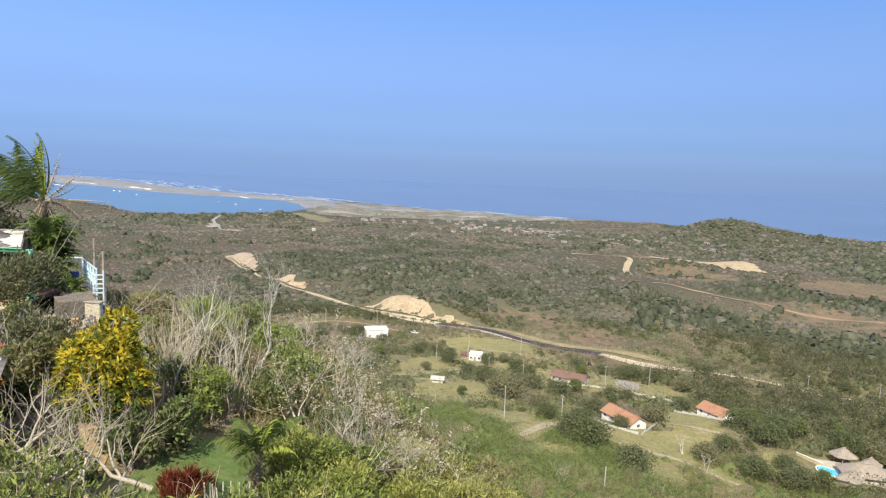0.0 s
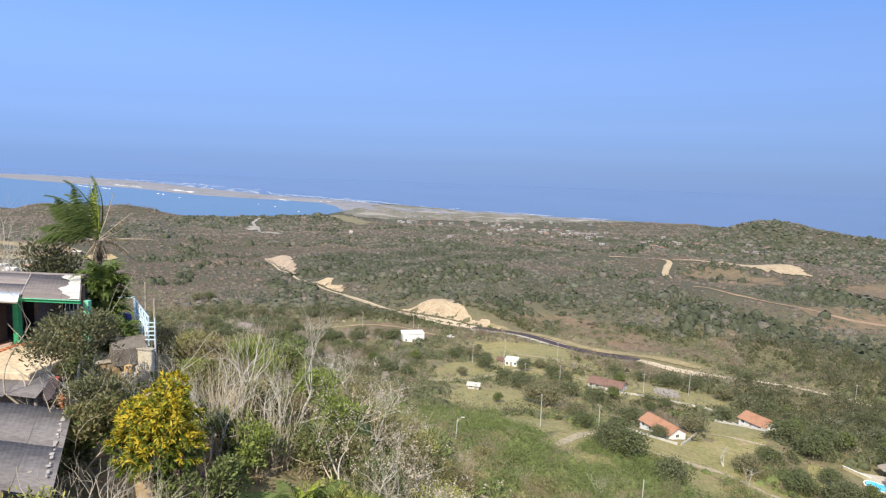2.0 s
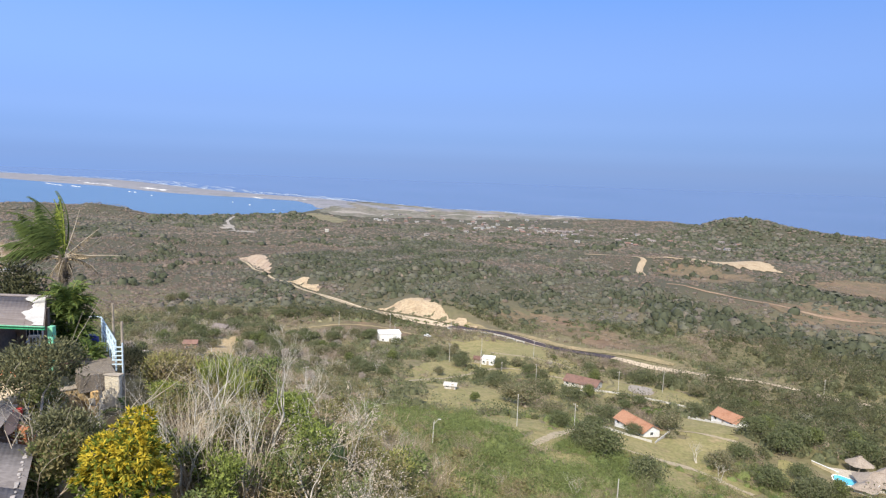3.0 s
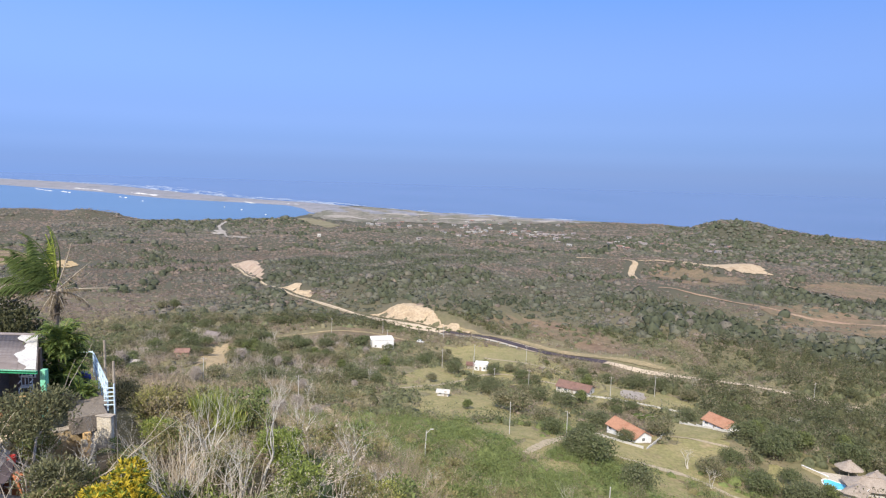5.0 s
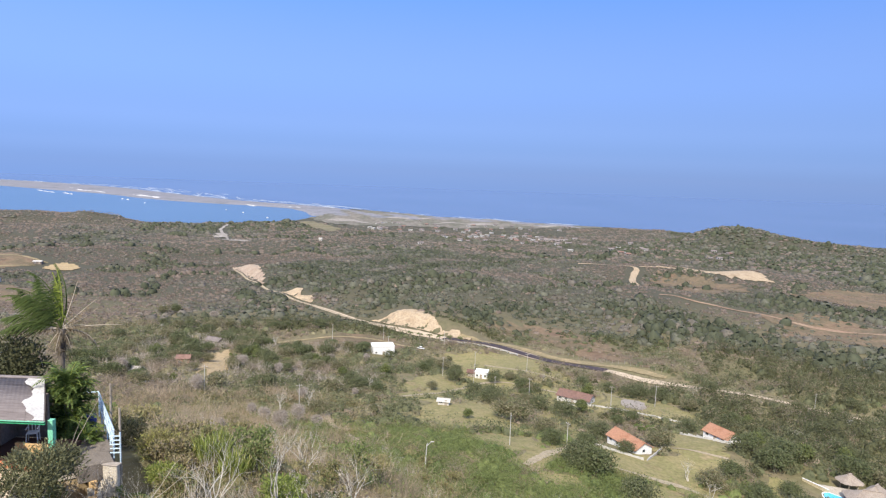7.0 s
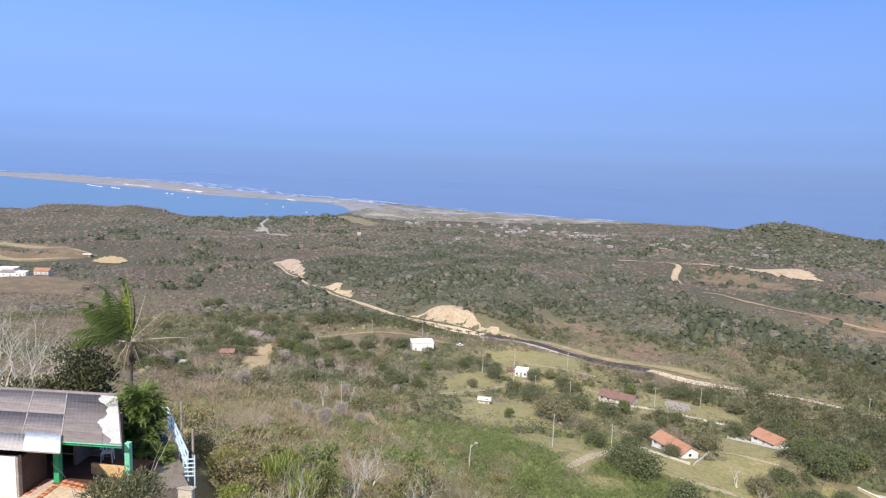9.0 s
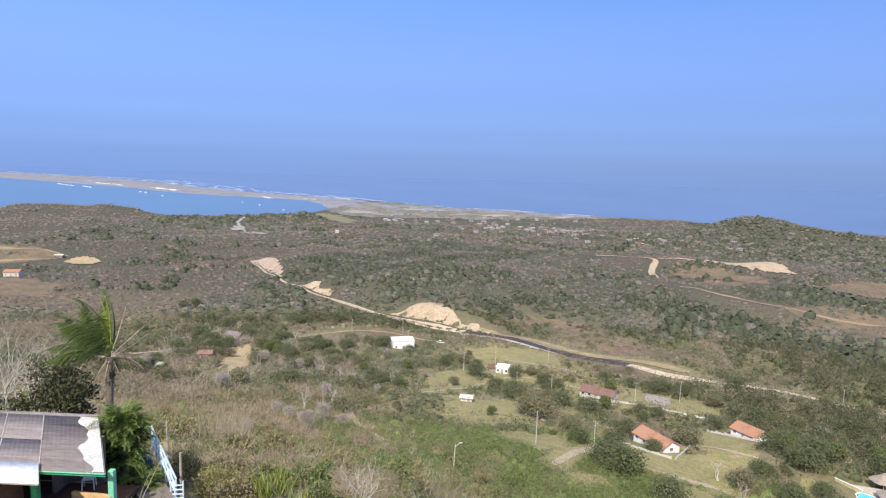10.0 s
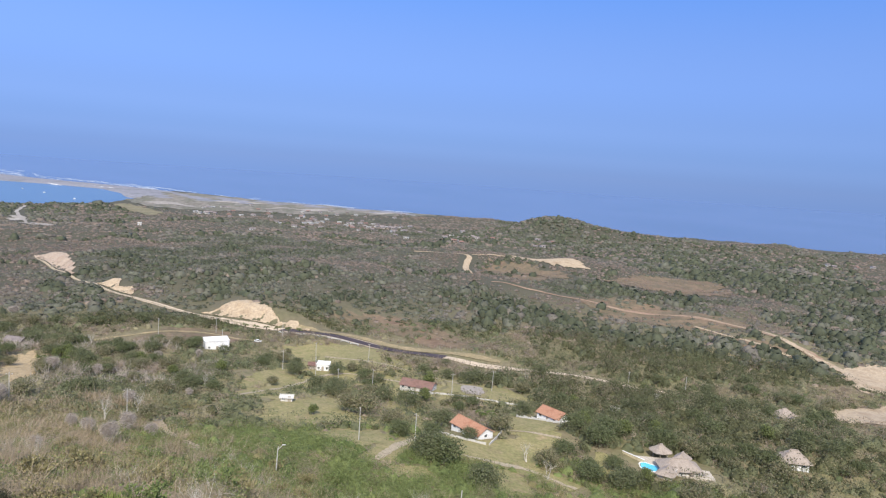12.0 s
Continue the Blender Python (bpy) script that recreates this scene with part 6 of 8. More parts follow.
def plume_clump(name, place, tall, rad, count, length, seed, label, mat=None, stems=3, foot=0.22):
    """An areca-like clump: short stems with many arching feather leaves from top to foot."""
    rng = np.random.default_rng(seed)
    t = thing(name, place, label, "palm")
    paths = [(np.array([[0.2 * k - 0.2, 0.1 * k, 0], [0.15 * k - 0.15, 0, tall * 0.4], [0.1 * k - 0.1, 0, tall * 0.8]]), np.array([0.07, 0.055, 0.03])) for k in range(stems)]
    v, f = tubes(paths, 7)
    part("stem", mesh_data("stem", v, f, M_BARK, True), M_BARK, t)
    ribs, vs = [], []
    for k in range(count):
        a, h = rng.uniform(0, 6.28), tall * rng.uniform(foot, 0.88)
        e = rng.uniform(0.35, 1.3)
        w = np.array([math.cos(a) * math.cos(e), math.sin(a) * math.cos(e), math.sin(e)])
        rach, lv = frond(rng, (0.1 * math.cos(a), 0.1 * math.sin(a), h), w, length * rng.uniform(0.7, 1.2), 0.95, length * 0.3, 22, (-0.1, 0, 0), 0.026, 0.85, 0.25)
        ribs.append(rach)
        vs.append(lv)
    v = np.concatenate(vs)
    part("foliage", mesh_data("foliage", v, np.arange(len(v)).reshape(-1, 4), mat or F_FROND), mat or F_FROND, t)
    v, f = tubes(ribs, 3)
    part("rib", mesh_data("rib", v, f, F_FRONDYELLOW, True), F_FRONDYELLOW, t)
    return t


def croton(place, label, seed):
    """A lumpy bush of rosettes of long leaves, yellow where the sun reaches and green below."""
    rng = np.random.default_rng(seed)
    t = thing("croton_bush", place, label, "bush")
    lumps = [(0, 0, 2.75, 0.78), (-0.6, 0.1, 2.45, 0.66), (0.55, -0.1, 2.5, 0.66), (0.28, 0.25, 3.45, 0.42), (-0.75, -0.2, 1.85, 0.55), (0.8, -0.1, 1.9, 0.5), (0.1, -0.6, 2.1, 0.62), (-0.35, -0.4, 2.75, 0.55), (0.45, -0.4, 2.85, 0.5), (-0.2, 0.6, 2.4, 0.6), (0.15, -0.35, 1.6, 0.5), (-0.45, -0.55, 1.55, 0.42)]
    core, ways = [], []
    for x, y, z, r in lumps:
        d = unit(rng.normal(size=(int(120 * r / 0.6), 3)) + [0, 0, 0.25])
        core.append(np.array([x, y, z]) + d * r * rng.uniform(0.72, 1.08, (len(d), 1)))
        ways.append(d)
    core, ways = np.concatenate(core), unit(np.concatenate(ways) + [0, 0, 0.45])
    for nm, mat, share in (("yellow_leaves", F_YELLOW, lambda z: np.clip((z - 1.4) / 1.2, 0.1, 0.75)), ("green_leaves", F_CROTONGREEN, lambda z: 1 - np.clip((z - 1.5) / 1.3, 0.0, 0.62))):
        pick = rng.uniform(size=len(core)) < share(core[:, 2])
        c, w = np.repeat(core[pick], 10, 0), np.repeat(ways[pick], 10, 0)
        a = unit(w * 0.75 + rng.normal(size=c.shape) * 0.55)
        b = unit(np.cross(a, w + rng.normal(size=c.shape) * 0.25))
        ln = rng.uniform(0.12, 0.24, (len(c), 1))
        wd = ln * rng.uniform(0.1, 0.15, (len(c), 1))
        droop = np.array([0, 0, -0.12]) * ln
        v = np.stack([c, c + a * ln * 0.45 + b * wd, c + a * ln + droop, c + a * ln * 0.45 - b * wd], 1).reshape(-1, 3)
        part(nm, mesh_data(nm, v, np.arange(len(v)).reshape(-1, 4), mat), mat, t)
    paths = []
    for x, y, z, r in lumps[:9]:
        q = np.array([[0.08 * x, 0.08 * y, -0.15], [0.2 * x, 0.2 * y, 0.7], [0.7 * x, 0.7 * y, 0.62 * z], [x, y, z]])
        paths.append((q, np.array([0.05, 0.04, 0.028, 0.012])))
    v, f = tubes(paths, 5)
    part("trunk", mesh_data("trunk", v, f, M_BARK, True), M_BARK, t)


croton((-8.85, 17.0, 102.0), "bright yellow croton bush with dark inner leaves", 31)
# the wind blows from the sea: fronds and leaflets stream to one side
BENT_LEAVES = [(0.12, 0.05, 1, 3.1, "young", 0.15), (0.02, 0.1, 1, 3.0, "young", 0.2), (0.1, 0.0, 1, 3.6, "green", 0.35), (0.25, 0.3, 1, 3.5, "green", 0.3), (-0.1, -0.2, 1, 3.5, "green", 0.4), (-0.3, -0.1, 0.95, 3.4, "green", 0.5), (-0.45, 0.15, 0.85, 3.3, "green", 0.5), (-0.6, -0.3, 0.7, 3.2, "green", 0.6), (-0.75, -0.4, 0.45, 3.2, "green", 0.6), (-0.2, 0.4, 1, 3.4, "green", 0.4), (-0.55, -0.55, 0.6, 3.0, "green", 0.7),
               (-0.85, -0.5, 0.3, 2.9, "dry", 0.6), (-0.9, -0.4, 0.1, 2.8, "dry", 0.8), (0.32, 0.2, 0.95, 2.6, "dry", 0.0), (0.72, 0.45, 0.75, 2.2, "dry", 0.1), (0.85, 0.5, 0.25, 1.7, "dry", 0.5), (0.8, 0.5, -0.1, 2.3, "dry", 0.9), (0.85, 0.5, 0.05, 2.9, "bare", 0.1), (0.8, 0.55, 0.35, 2.0, "bare", -0.2), (-0.85, -0.5, 0.05, 2.8, "bare", 0.1), (-0.8, -0.55, 0.12, 2.9, "bare", 0.25), (0.2, -0.8, -0.6, 1.4, "dry", 0.6), (-0.4, -0.6, -0.7, 1.5, "dry", 0.6), (0.6, -0.1, -0.7, 1.3, "dry", 0.6)]
palm((-20.25, 32.9, 100.0), 7.6, BENT_LEAVES, 41, "wind-bent coconut palm with dry lower fronds", tilt=(0.35, -0.25), thick=1.15, gust=True)
plume_clump("areca_clump", (-16.25, 26.9, 103.4), 4.0, 1.0, 230, 1.3, 42, "tall feathery green palm clump by the bungalow", F_ARECA, foot=0.03)
plume_clump("areca_clump", (-15.0, 26.1, 103.3), 1.7, 0.7, 50, 1.0, 142, "low feathery palm clump beside the steps", F_ARECA, foot=0.03)
palm((-4.4, 15.6, 101.3), 1.5, [(math.cos(k * 2.4), math.sin(k * 2.4), 0.6 + 2.2 * ((k * 5) % 9) / 9, 1.15 + 0.25 * (k % 3), "green" if k % 3 else "young", 0.9) for k in range(10)], 43, "small green palm in the yard", "small_palm", thick=0.5)
plume_clump("small_palm", (-12.0, 23.6, 102.3), 1.2, 0.6, 14, 1.1, 44, "small palm beside the steps", stems=1)
plume_clump("small_palm", (-2.2, 17.2, 100.9), 1.0, 0.8, 16, 1.5, 45, "low arching palm at the slope's edge", stems=1)
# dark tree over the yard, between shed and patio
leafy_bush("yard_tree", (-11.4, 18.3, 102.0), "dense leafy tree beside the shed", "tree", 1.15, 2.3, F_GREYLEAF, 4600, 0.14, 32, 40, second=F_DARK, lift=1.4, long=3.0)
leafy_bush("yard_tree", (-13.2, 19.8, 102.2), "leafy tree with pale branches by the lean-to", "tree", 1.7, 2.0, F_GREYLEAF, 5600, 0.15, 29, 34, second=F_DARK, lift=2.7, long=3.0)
leafy_bush("yard_tree", (-14.3, 21.9, 102.3), "leafy tree at the patio's edge", "tree", 1.0, 1.7, F_LEAFY, 3000, 0.14, 28, 20, second=F_OLIVE, lift=1.0)
leafy_bush("yard_tree", (-10.9, 17.2, 102.0), "leafy shrub beside the shed", "tree", 1.0, 2.0, F_OLIVE, 3000, 0.14, 27, 18, second=F_GREEN, lift=1.4)
bare_tree("bare_tree", (-13.2, 21.0, 102.2), "pale crooked branches through the yard tree", 4.9, 58, stems=3, depth=3, spread=0.8, lean=(0.2, -0.2), radius=0.05)
bare_tree("bare_tree", (-12.2, 18.9, 102.0), "pale crooked branches through the yard tree", 5.0, 158, stems=3, depth=3, spread=0.8, radius=0.05)
leafy_bush("mango_tree", (-22.3, 32.2, 101.5), "dense dark mango tree behind the bungalow", "tree", 2.3, 6.4, F_DARK, 6500, 0.24, 34, 30)
leafy_bush("mango_tree", (-25.0, 32.0, 101.0), "dense dark mango tree behind the bungalow", "tree", 2.4, 4.8, F_DARK, 5200, 0.24, 35, 26)
bare_tree("bare_tree", (-25.6, 32.5, 102.0), "leafless pale tree behind the bungalow", 8.6, 51, stems=3, depth=4)
bare_tree("bare_tree", (-22.8, 31.3, 102.0), "leafless pale tree behind the bungalow", 7.4, 52, stems=2, depth=4)
bare_tree("bare_tree", (-27.0, 31.0, 102.0), "leafless pale tree behind the bungalow", 7.8, 151, stems=3, depth=4, mat=M_TWIG)
bare_tree("bare_tree", (-30.5, 33.5, 102.0), "leafless pale tree behind the bungalow", 8.6, 152, stems=3, depth=4, mat=M_TWIG)
bare_tree("bare_tree", (-28.0, 33.0, 102.0), "leafless pale tree behind the bungalow", 8.6, 53, stems=3, depth=4)
for k, (x, y, r, h) in enumerate([(-21.2, 29.6, 1.4, 2.6), (-23.6, 29.4, 1.6, 2.9), (-26.2, 29.6, 1.6, 2.8)]):
    leafy_bush("tangled_shrub", (x, y, 102.8), "tangled shrub with bleached leaves behind the bungalow", "bush", r, h, F_BLEACHED, 2600, 0.17, 260 + k, 22, second=F_GREYLEAF, group="tangled shrubs", long=2.6, lift=0.6)
# white-barked trees right of the croton
bare_tree("bare_tree", (-8.8, 20.6), "pale bare tree with crooked limbs", 4.6, 54, stems=3, depth=4, spread=0.5)
bare_tree("bare_tree", (-8.0, 22.6), "pale bare tree with crooked limbs", 5.2, 55, stems=2, depth=4, spread=0.45)
bare_tree("bare_tree", (-6.6, 23.5), "slender pale bare tree", 5.6, 56, stems=1, depth=4, spread=0.4)
bare_tree("bare_tree", (-14.8, 22.9, 102.6), "fallen pale branches by the patio", 2.9, 57, stems=2, depth=3, spread=0.8, lean=(0.5, -0.2))
twig_thicket((-7.9, 19.7), "dense dry grey thicket of upright stems", 1.2, 2.4, 46, 61, M_BARK, thick=1.7)
twig_thicket((-6.6, 20.0), "dense dry grey thicket of upright stems", 1.1, 2.3, 46, 62, M_BARK, thick=1.6)
twig_thicket((-8.7, 21.6), "dense dry grey thicket of upright stems", 1.3, 2.5, 80, 63)
leafy_bush("green_bush", (-7.4, 22.0), "olive green bush by the lawn", "bush", 1.3, 2.3, F_OLIVE, 3000, 0.14, 36, 16, second=F_GREEN, group="yard bushes")
leafy_bush("green_bush", (-6.3, 25.3), "fresh green bush on the slope", "bush", 1.2, 2.3, F_BRIGHT, 2600, 0.15, 37, 14, group="yard bushes")
leafy_bush("green_bush", (-10.6, 24.6), "yellowish green bush by the steps", "bush", 1.1, 1.5, F_OLIVE, 2800, 0.14, 38, 14, second=F_GREEN, group="yard bushes")
leafy_bush("green_bush", (-12.0, 27.5), "olive bush below the steps", "bush", 1.2, 1.5, F_OLIVE, 2800, 0.15, 39, 14, second=F_DRY, group="yard bushes")
leafy_bush("red_bush", (-6.05, 15.25), "dark red leafed garden plant", "bush", 0.75, 0.85, F_RED, 1200, 0.32, 40, 8, long=9.0, trunk=False, rise=0.9)
leafy_bush("bougainvillea", (-8.5, 18.2), "purple flowering bougainvillea in the shade", "bush", 0.4, 0.7, F_PURPLE, 420, 0.09, 46, 6, long=1.5, trunk=False)
for k, (x, y, r, h, m, s2) in enumerate([(-6.9, 19.3, 1.1, 2.0, F_OLIVE, F_GREEN), (-5.4, 20.2, 1.1, 2.1, F_GREEN, F_OLIVE), (-7.9, 20.0, 1.0, 1.8, F_OLIVE, F_DARK), (-10.9, 22.2, 1.0, 1.6, F_OLIVE, F_GREEN), (-9.6, 20.6, 1.0, 1.7, F_GREEN, F_DARK), (-5.2, 23.0, 1.3, 2.3, F_BRIGHT, F_GREEN), (-4.2, 21.4, 1.1, 1.9, F_OLIVE, F_GREEN),
                                      (-8.4, 28.5, 1.4, 2.2, F_GREEN, F_OLIVE), (-11.2, 29.5, 1.5, 2.3, F_OLIVE, F_GREEN), (-13.5, 31.0, 1.5, 2.2, F_OLIVE, F_DRY), (-4.4, 27.0, 1.2, 2.0, F_GREEN, F_OLIVE), (-2.4, 26.0, 1.2, 2.0, F_OLIVE, F_GREEN), (-0.6, 26.5, 1.3, 2.0, F_OLIVE, F_DRY), (-6.0, 33.0, 1.4, 2.3, F_OLIVE, F_GREEN), (-12.0, 33.5, 1.5, 2.4, F_GREEN, F_OLIVE), (-16.0, 34.0, 1.6, 2.5, F_OLIVE, F_GREEN)]):
    leafy_bush("yard_bush", (x, y), "leafy bush filling the gap below the yard", "bush", r * (0.85 if y > 26 else 1), h * (0.65 if y > 26 else 1), F_BRIGHT if m == F_OLIVE and y < 21 else m, 2200, 0.15, 130 + k, 16, second=s2, group="yard bushes", long=2.4)
# Shrubs added to fill the shaded foot of the yellow bush.
for k, (x, y, r, h) in enumerate([(-7.9, 16.3, 0.9, 1.9), (-7.1, 17.2, 0.9, 1.7), (-8.6, 14.6, 0.8, 1.6), (-12.0, 17.6, 0.8, 1.8), (-11.2, 19.4, 1.0, 2.2)]):
    leafy_bush("shade_shrub", (x, y), "green shrub added at the shaded foot of the yellow bush", "bush", r, h, F_GREEN, 1500, 0.16, 230 + k, 12, second=F_DARK, group="shade shrubs")
leafy_bush("feathery_bush", (-13.06, 28.67), "yellow-green feathery bush below the steps", "bush", 1.25, 1.5, F_OLIVE, 3000, 0.2, 270, 26, second=F_SUNNY, long=6.0)
leafy_bush("grass_tuft", (-10.55, 28.7), "bright green tuft of long blades", "bush", 1.15, 1.3, F_BRIGHT, 1300, 0.6, 271, 20, long=14.0, trunk=False, rise=2.2, second=F_SUNNY)
leafy_bush("grass_tuft", (-9.2, 27.6), "bright green tuft of long blades", "bush", 0.9, 1.2, F_BRIGHT, 900, 0.55, 272, 16, long=14.0, trunk=False, rise=2.2, second=F_SUNNY)


def boulder(place, size, label, seed):
    """A weathered upright stone with blunt edges."""
    rng = np.random.default_rng(seed)
    bm = bmesh.new()
    bmesh.ops.create_icosphere(bm, subdivisions=3, radius=0.5)
    ways = unit(rng.normal(size=(9, 3)))
    for v in bm.verts:
        q = np.array(v.co)
        cut = min(0.36 + 0.05 * math.sin(k * 2.1) + max(0.0, 0.5 - float(q @ w)) for k, w in enumerate(ways))
        q = q * (cut / 0.42) * (1 + 0.05 * math.sin(q[0] * 17 + q[2] * 13) + 0.03 * rng.normal())
        v.co = (q[0] * size[0], q[1] * size[1], q[2] * size[2] + size[2] * 0.34)
    me = bpy.data.meshes.new("stone")
    bm.to_mesh(me)
    bm.free()
    me.materials.append(M_ROCK)
    t = thing("boulder", (*place, ground(*place) - 0.05), label, "rock", "boulders")
    part("stone", me, M_ROCK, t)


boulder((-12.55, 27.5), (0.62, 0.55, 1.15), "upright grey stone below the steps", 1)
boulder((-12.0, 27.35), (0.5, 0.5, 0.8), "grey stone below the steps", 2)
# flowering trees on the slope's edge
for k, (x, y, h) in enumerate([(-4.1, 19.5, 3.9), (-2.9, 18.6, 3.7), (-2.1, 17.6, 3.4), (-1.0, 18.6, 3.3), (-3.9, 22.5, 4.0), (-5.2, 23.5, 4.0), (0.3, 19.5, 3.0), (-2.1, 21.5, 3.7)]):
    bare_tree("flowering_tree", (x, y), "bare grey tree with scattered pale blossom", h, 70 + k, M_PALEBARK, 4, 0.6, 3, stems=2, blossom=F_BLOSSOM, blooms=62, group="flowering trees")
bare_tree("bare_tree", (-2.4, 18.6), "dry forked tree at the slope's edge", 3.3, 58, stems=2, depth=4, spread=0.5)
bare_tree("bare_tree", (-1.0, 19.2), "dry forked tree at the slope's edge", 3.0, 59, stems=2, depth=4, spread=0.5)
# branches and leaves close to the eye at the start
for k, (x, y, h, r) in enumerate([(-6.6, 9.9, 4.6, 0.06), (-5.5, 10.6, 4.3, 0.05), (-7.6, 11.0, 4.4, 0.06), (-2.5, 9.9, 3.6, 0.035), (-0.6, 10.2, 3.2, 0.035)]):
    bare_tree("bare_tree", (x, y), "pale bare crooked branches above the yard bushes", h * 0.92, 80 + k, stems=1 if r > 0.045 else 2, depth=3, spread=0.9, radius=r * 1.5, kids=3)
for k, (x, y, r, h, m, s2) in enumerate([(-8.0, 13.0, 1.0, 1.6, F_SUNNY, F_BRIGHT), (-7.4, 9.6, 1.1, 4.3, F_SUNNY, F_BRIGHT), (-6.0, 9.6, 1.0, 3.8, F_BRIGHT, F_SUNNY), (-5.0, 9.7, 0.9, 3.2, F_SUNNY, F_BRIGHT), (-8.3, 10.8, 1.2, 4.3, F_SUNNY, F_GREEN), (-4.2, 10.4, 0.7, 2.6, F_SUNNY, F_OLIVE),
                                      (-3.4, 17.5, 1.3, 1.6, F_BRIGHT, F_SUNNY), (-2.0, 15.8, 1.2, 1.5, F_BRIGHT, F_GREEN), (-0.6, 17.0, 1.2, 1.5, F_SUNNY, F_OLIVE), (-3.3, 20.2, 1.3, 1.8, F_GREEN, F_DARK), (0.8, 18.6, 1.2, 1.4, F_SUNNY, F_OLIVE), (2.2, 20.0, 1.2, 1.6, F_SUNNY, F_OLIVE), (-1.4, 13.6, 1.0, 1.5, F_BRIGHT, F_GREEN), (-2.9, 9.7, 0.8, 3.4, F_SUNNY, F_BRIGHT), (-2.1, 9.3, 0.8, 3.7, F_BRIGHT, F_SUNNY), (-1.4, 9.7, 0.8, 3.4, F_SUNNY, F_BRIGHT), (-0.6, 9.5, 0.8, 3.1, F_SUNNY, F_GREEN), (0.2, 9.9, 0.8, 2.8, F_BRIGHT, F_SUNNY)]):
    # Dark second leaves in the nearest bushes put shaded gaps into colour.
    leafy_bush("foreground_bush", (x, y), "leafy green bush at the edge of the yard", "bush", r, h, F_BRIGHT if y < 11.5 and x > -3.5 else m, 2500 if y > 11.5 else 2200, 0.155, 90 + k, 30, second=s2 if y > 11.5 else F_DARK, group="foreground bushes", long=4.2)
for k, (x, y, r, h, m, s2) in enumerate([(-4.3, 17.8, 1.0, 1.5, F_SUNNY, F_GREEN), (-3.2, 17.0, 1.1, 1.6, F_BRIGHT, F_SUNNY), (-2.3, 16.2, 1.1, 1.6, F_SUNNY, F_BRIGHT), (-1.6, 19.5, 1.2, 1.5, F_SUNNY, F_OLIVE), (-0.4, 17.0, 1.1, 1.5, F_BRIGHT, F_SUNNY), (-3.4, 15.2, 1.0, 1.4, F_BRIGHT, F_SUNNY), (-3.2, 20.7, 1.2, 1.5, F_OLIVE, F_SUNNY),
                                      (-2.3, 22.7, 1.2, 1.6, F_OLIVE, F_GREEN), (-1.0, 21.9, 1.2, 1.6, F_SUNNY, F_OLIVE), (0.4, 17.8, 1.1, 1.4, F_SUNNY, F_BRIGHT), (1.6, 20.9, 1.2, 1.6, F_OLIVE, F_SUNNY), (-2.8, 14.6, 0.9, 1.3, F_SUNNY, F_BRIGHT), (-3.6, 26.8, 1.3, 1.6, F_OLIVE, F_GREEN), (-2.5, 28.5, 1.3, 1.6, F_SUNNY, F_OLIVE), (-1.2, 26.2, 1.3, 1.6, F_OLIVE, F_GREEN), (0.8, 24.0, 1.2, 1.5, F_SUNNY, F_GREEN), (-13.3, 28.8, 1.0, 1.1, F_OLIVE, F_GREEN), (-15.6, 30.6, 1.3, 1.7, F_OLIVE, F_GREEN), (-11.8, 26.0, 0.9, 1.2, F_BRIGHT, F_SUNNY)]):
    # Every other shrub gets dark second leaves, as painted gaps of shade.
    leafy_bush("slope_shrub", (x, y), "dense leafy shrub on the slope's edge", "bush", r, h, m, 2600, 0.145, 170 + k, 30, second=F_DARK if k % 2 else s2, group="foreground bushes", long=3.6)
for k, (x, y, h, lx, ly) in enumerate([(-2.0, 17.6, 2.9, -0.5, 0.2), (-1.2, 18.6, 2.8, 0.4, 0.1), (-2.9, 19.0, 2.8, 0.2, 0.3), (-0.6, 20.6, 2.7, -0.3, 0.0)]):
    bare_tree("bare_tree", (x, y), "bleached arching branches of a dead shrub", h, 190 + k, M_PALEBARK, 4, 0.6, 3, stems=2, lean=(lx, ly))
for k, (x, y, z, lx, ly) in enumerate([(-8.4, 12.4, 103.7, 2.4, 0.5), (-6.7, 11.4, 104.0, -2.0, 0.8), (-7.4, 12.0, 103.4, 2.6, -0.3), (-6.4, 12.2, 103.2, 1.4, 1.2), (-8.9, 12.0, 103.8, 1.6, 1.0), (-6.0, 11.0, 103.7, -2.4, 0.2), (-7.0, 10.0, 104.3, 3.0, 0.2), (-6.6, 9.7, 104.5, 2.6, 0.6), (-4.6, 10.2, 104.6, -2.8, 0.1), (-7.2, 10.4, 104.9, 2.2, 0.9)]):
    t = bare_tree("fallen_branch", (x, y, z), "bleached fallen branch lying over the bushes", 2.8, 200 + k, M_BARK, 3, 0.6, 3, radius=0.05, stems=1, lean=(lx, ly), group="fallen branches")
# scrub of the slope between the yard and the lower hill
rng = np.random.default_rng(77)
protos = [leafy_bush("slope_bush", (5.0, 30.0), "olive green bush on the dry slope", "bush", 1.2, 1.7, F_OLIVE, 800, 0.2, 101, 12, group="slope bushes"),
          leafy_bush("slope_bush", (8.0, 33.0), "green leafy bush on the dry slope", "bush", 1.3, 1.8, F_GREEN, 800, 0.21, 102, 12, group="slope bushes"),
          twig_thicket((3.0, 34.0), "dry brown twiggy bush on the slope", 1.2, 2.0, 90, 103, M_BRUSH, group="slope bushes"),
          twig_thicket((-1.0, 33.0), "dry grey twiggy bush on the slope", 1.5, 2.3, 100, 104, M_SLOPETWIG, group="slope bushes"),
          bare_tree("slope_tree", (-3.0, 36.0), "leafless pale shrub on the slope", 3.2, 105, stems=3, depth=3, group="slope bushes")]
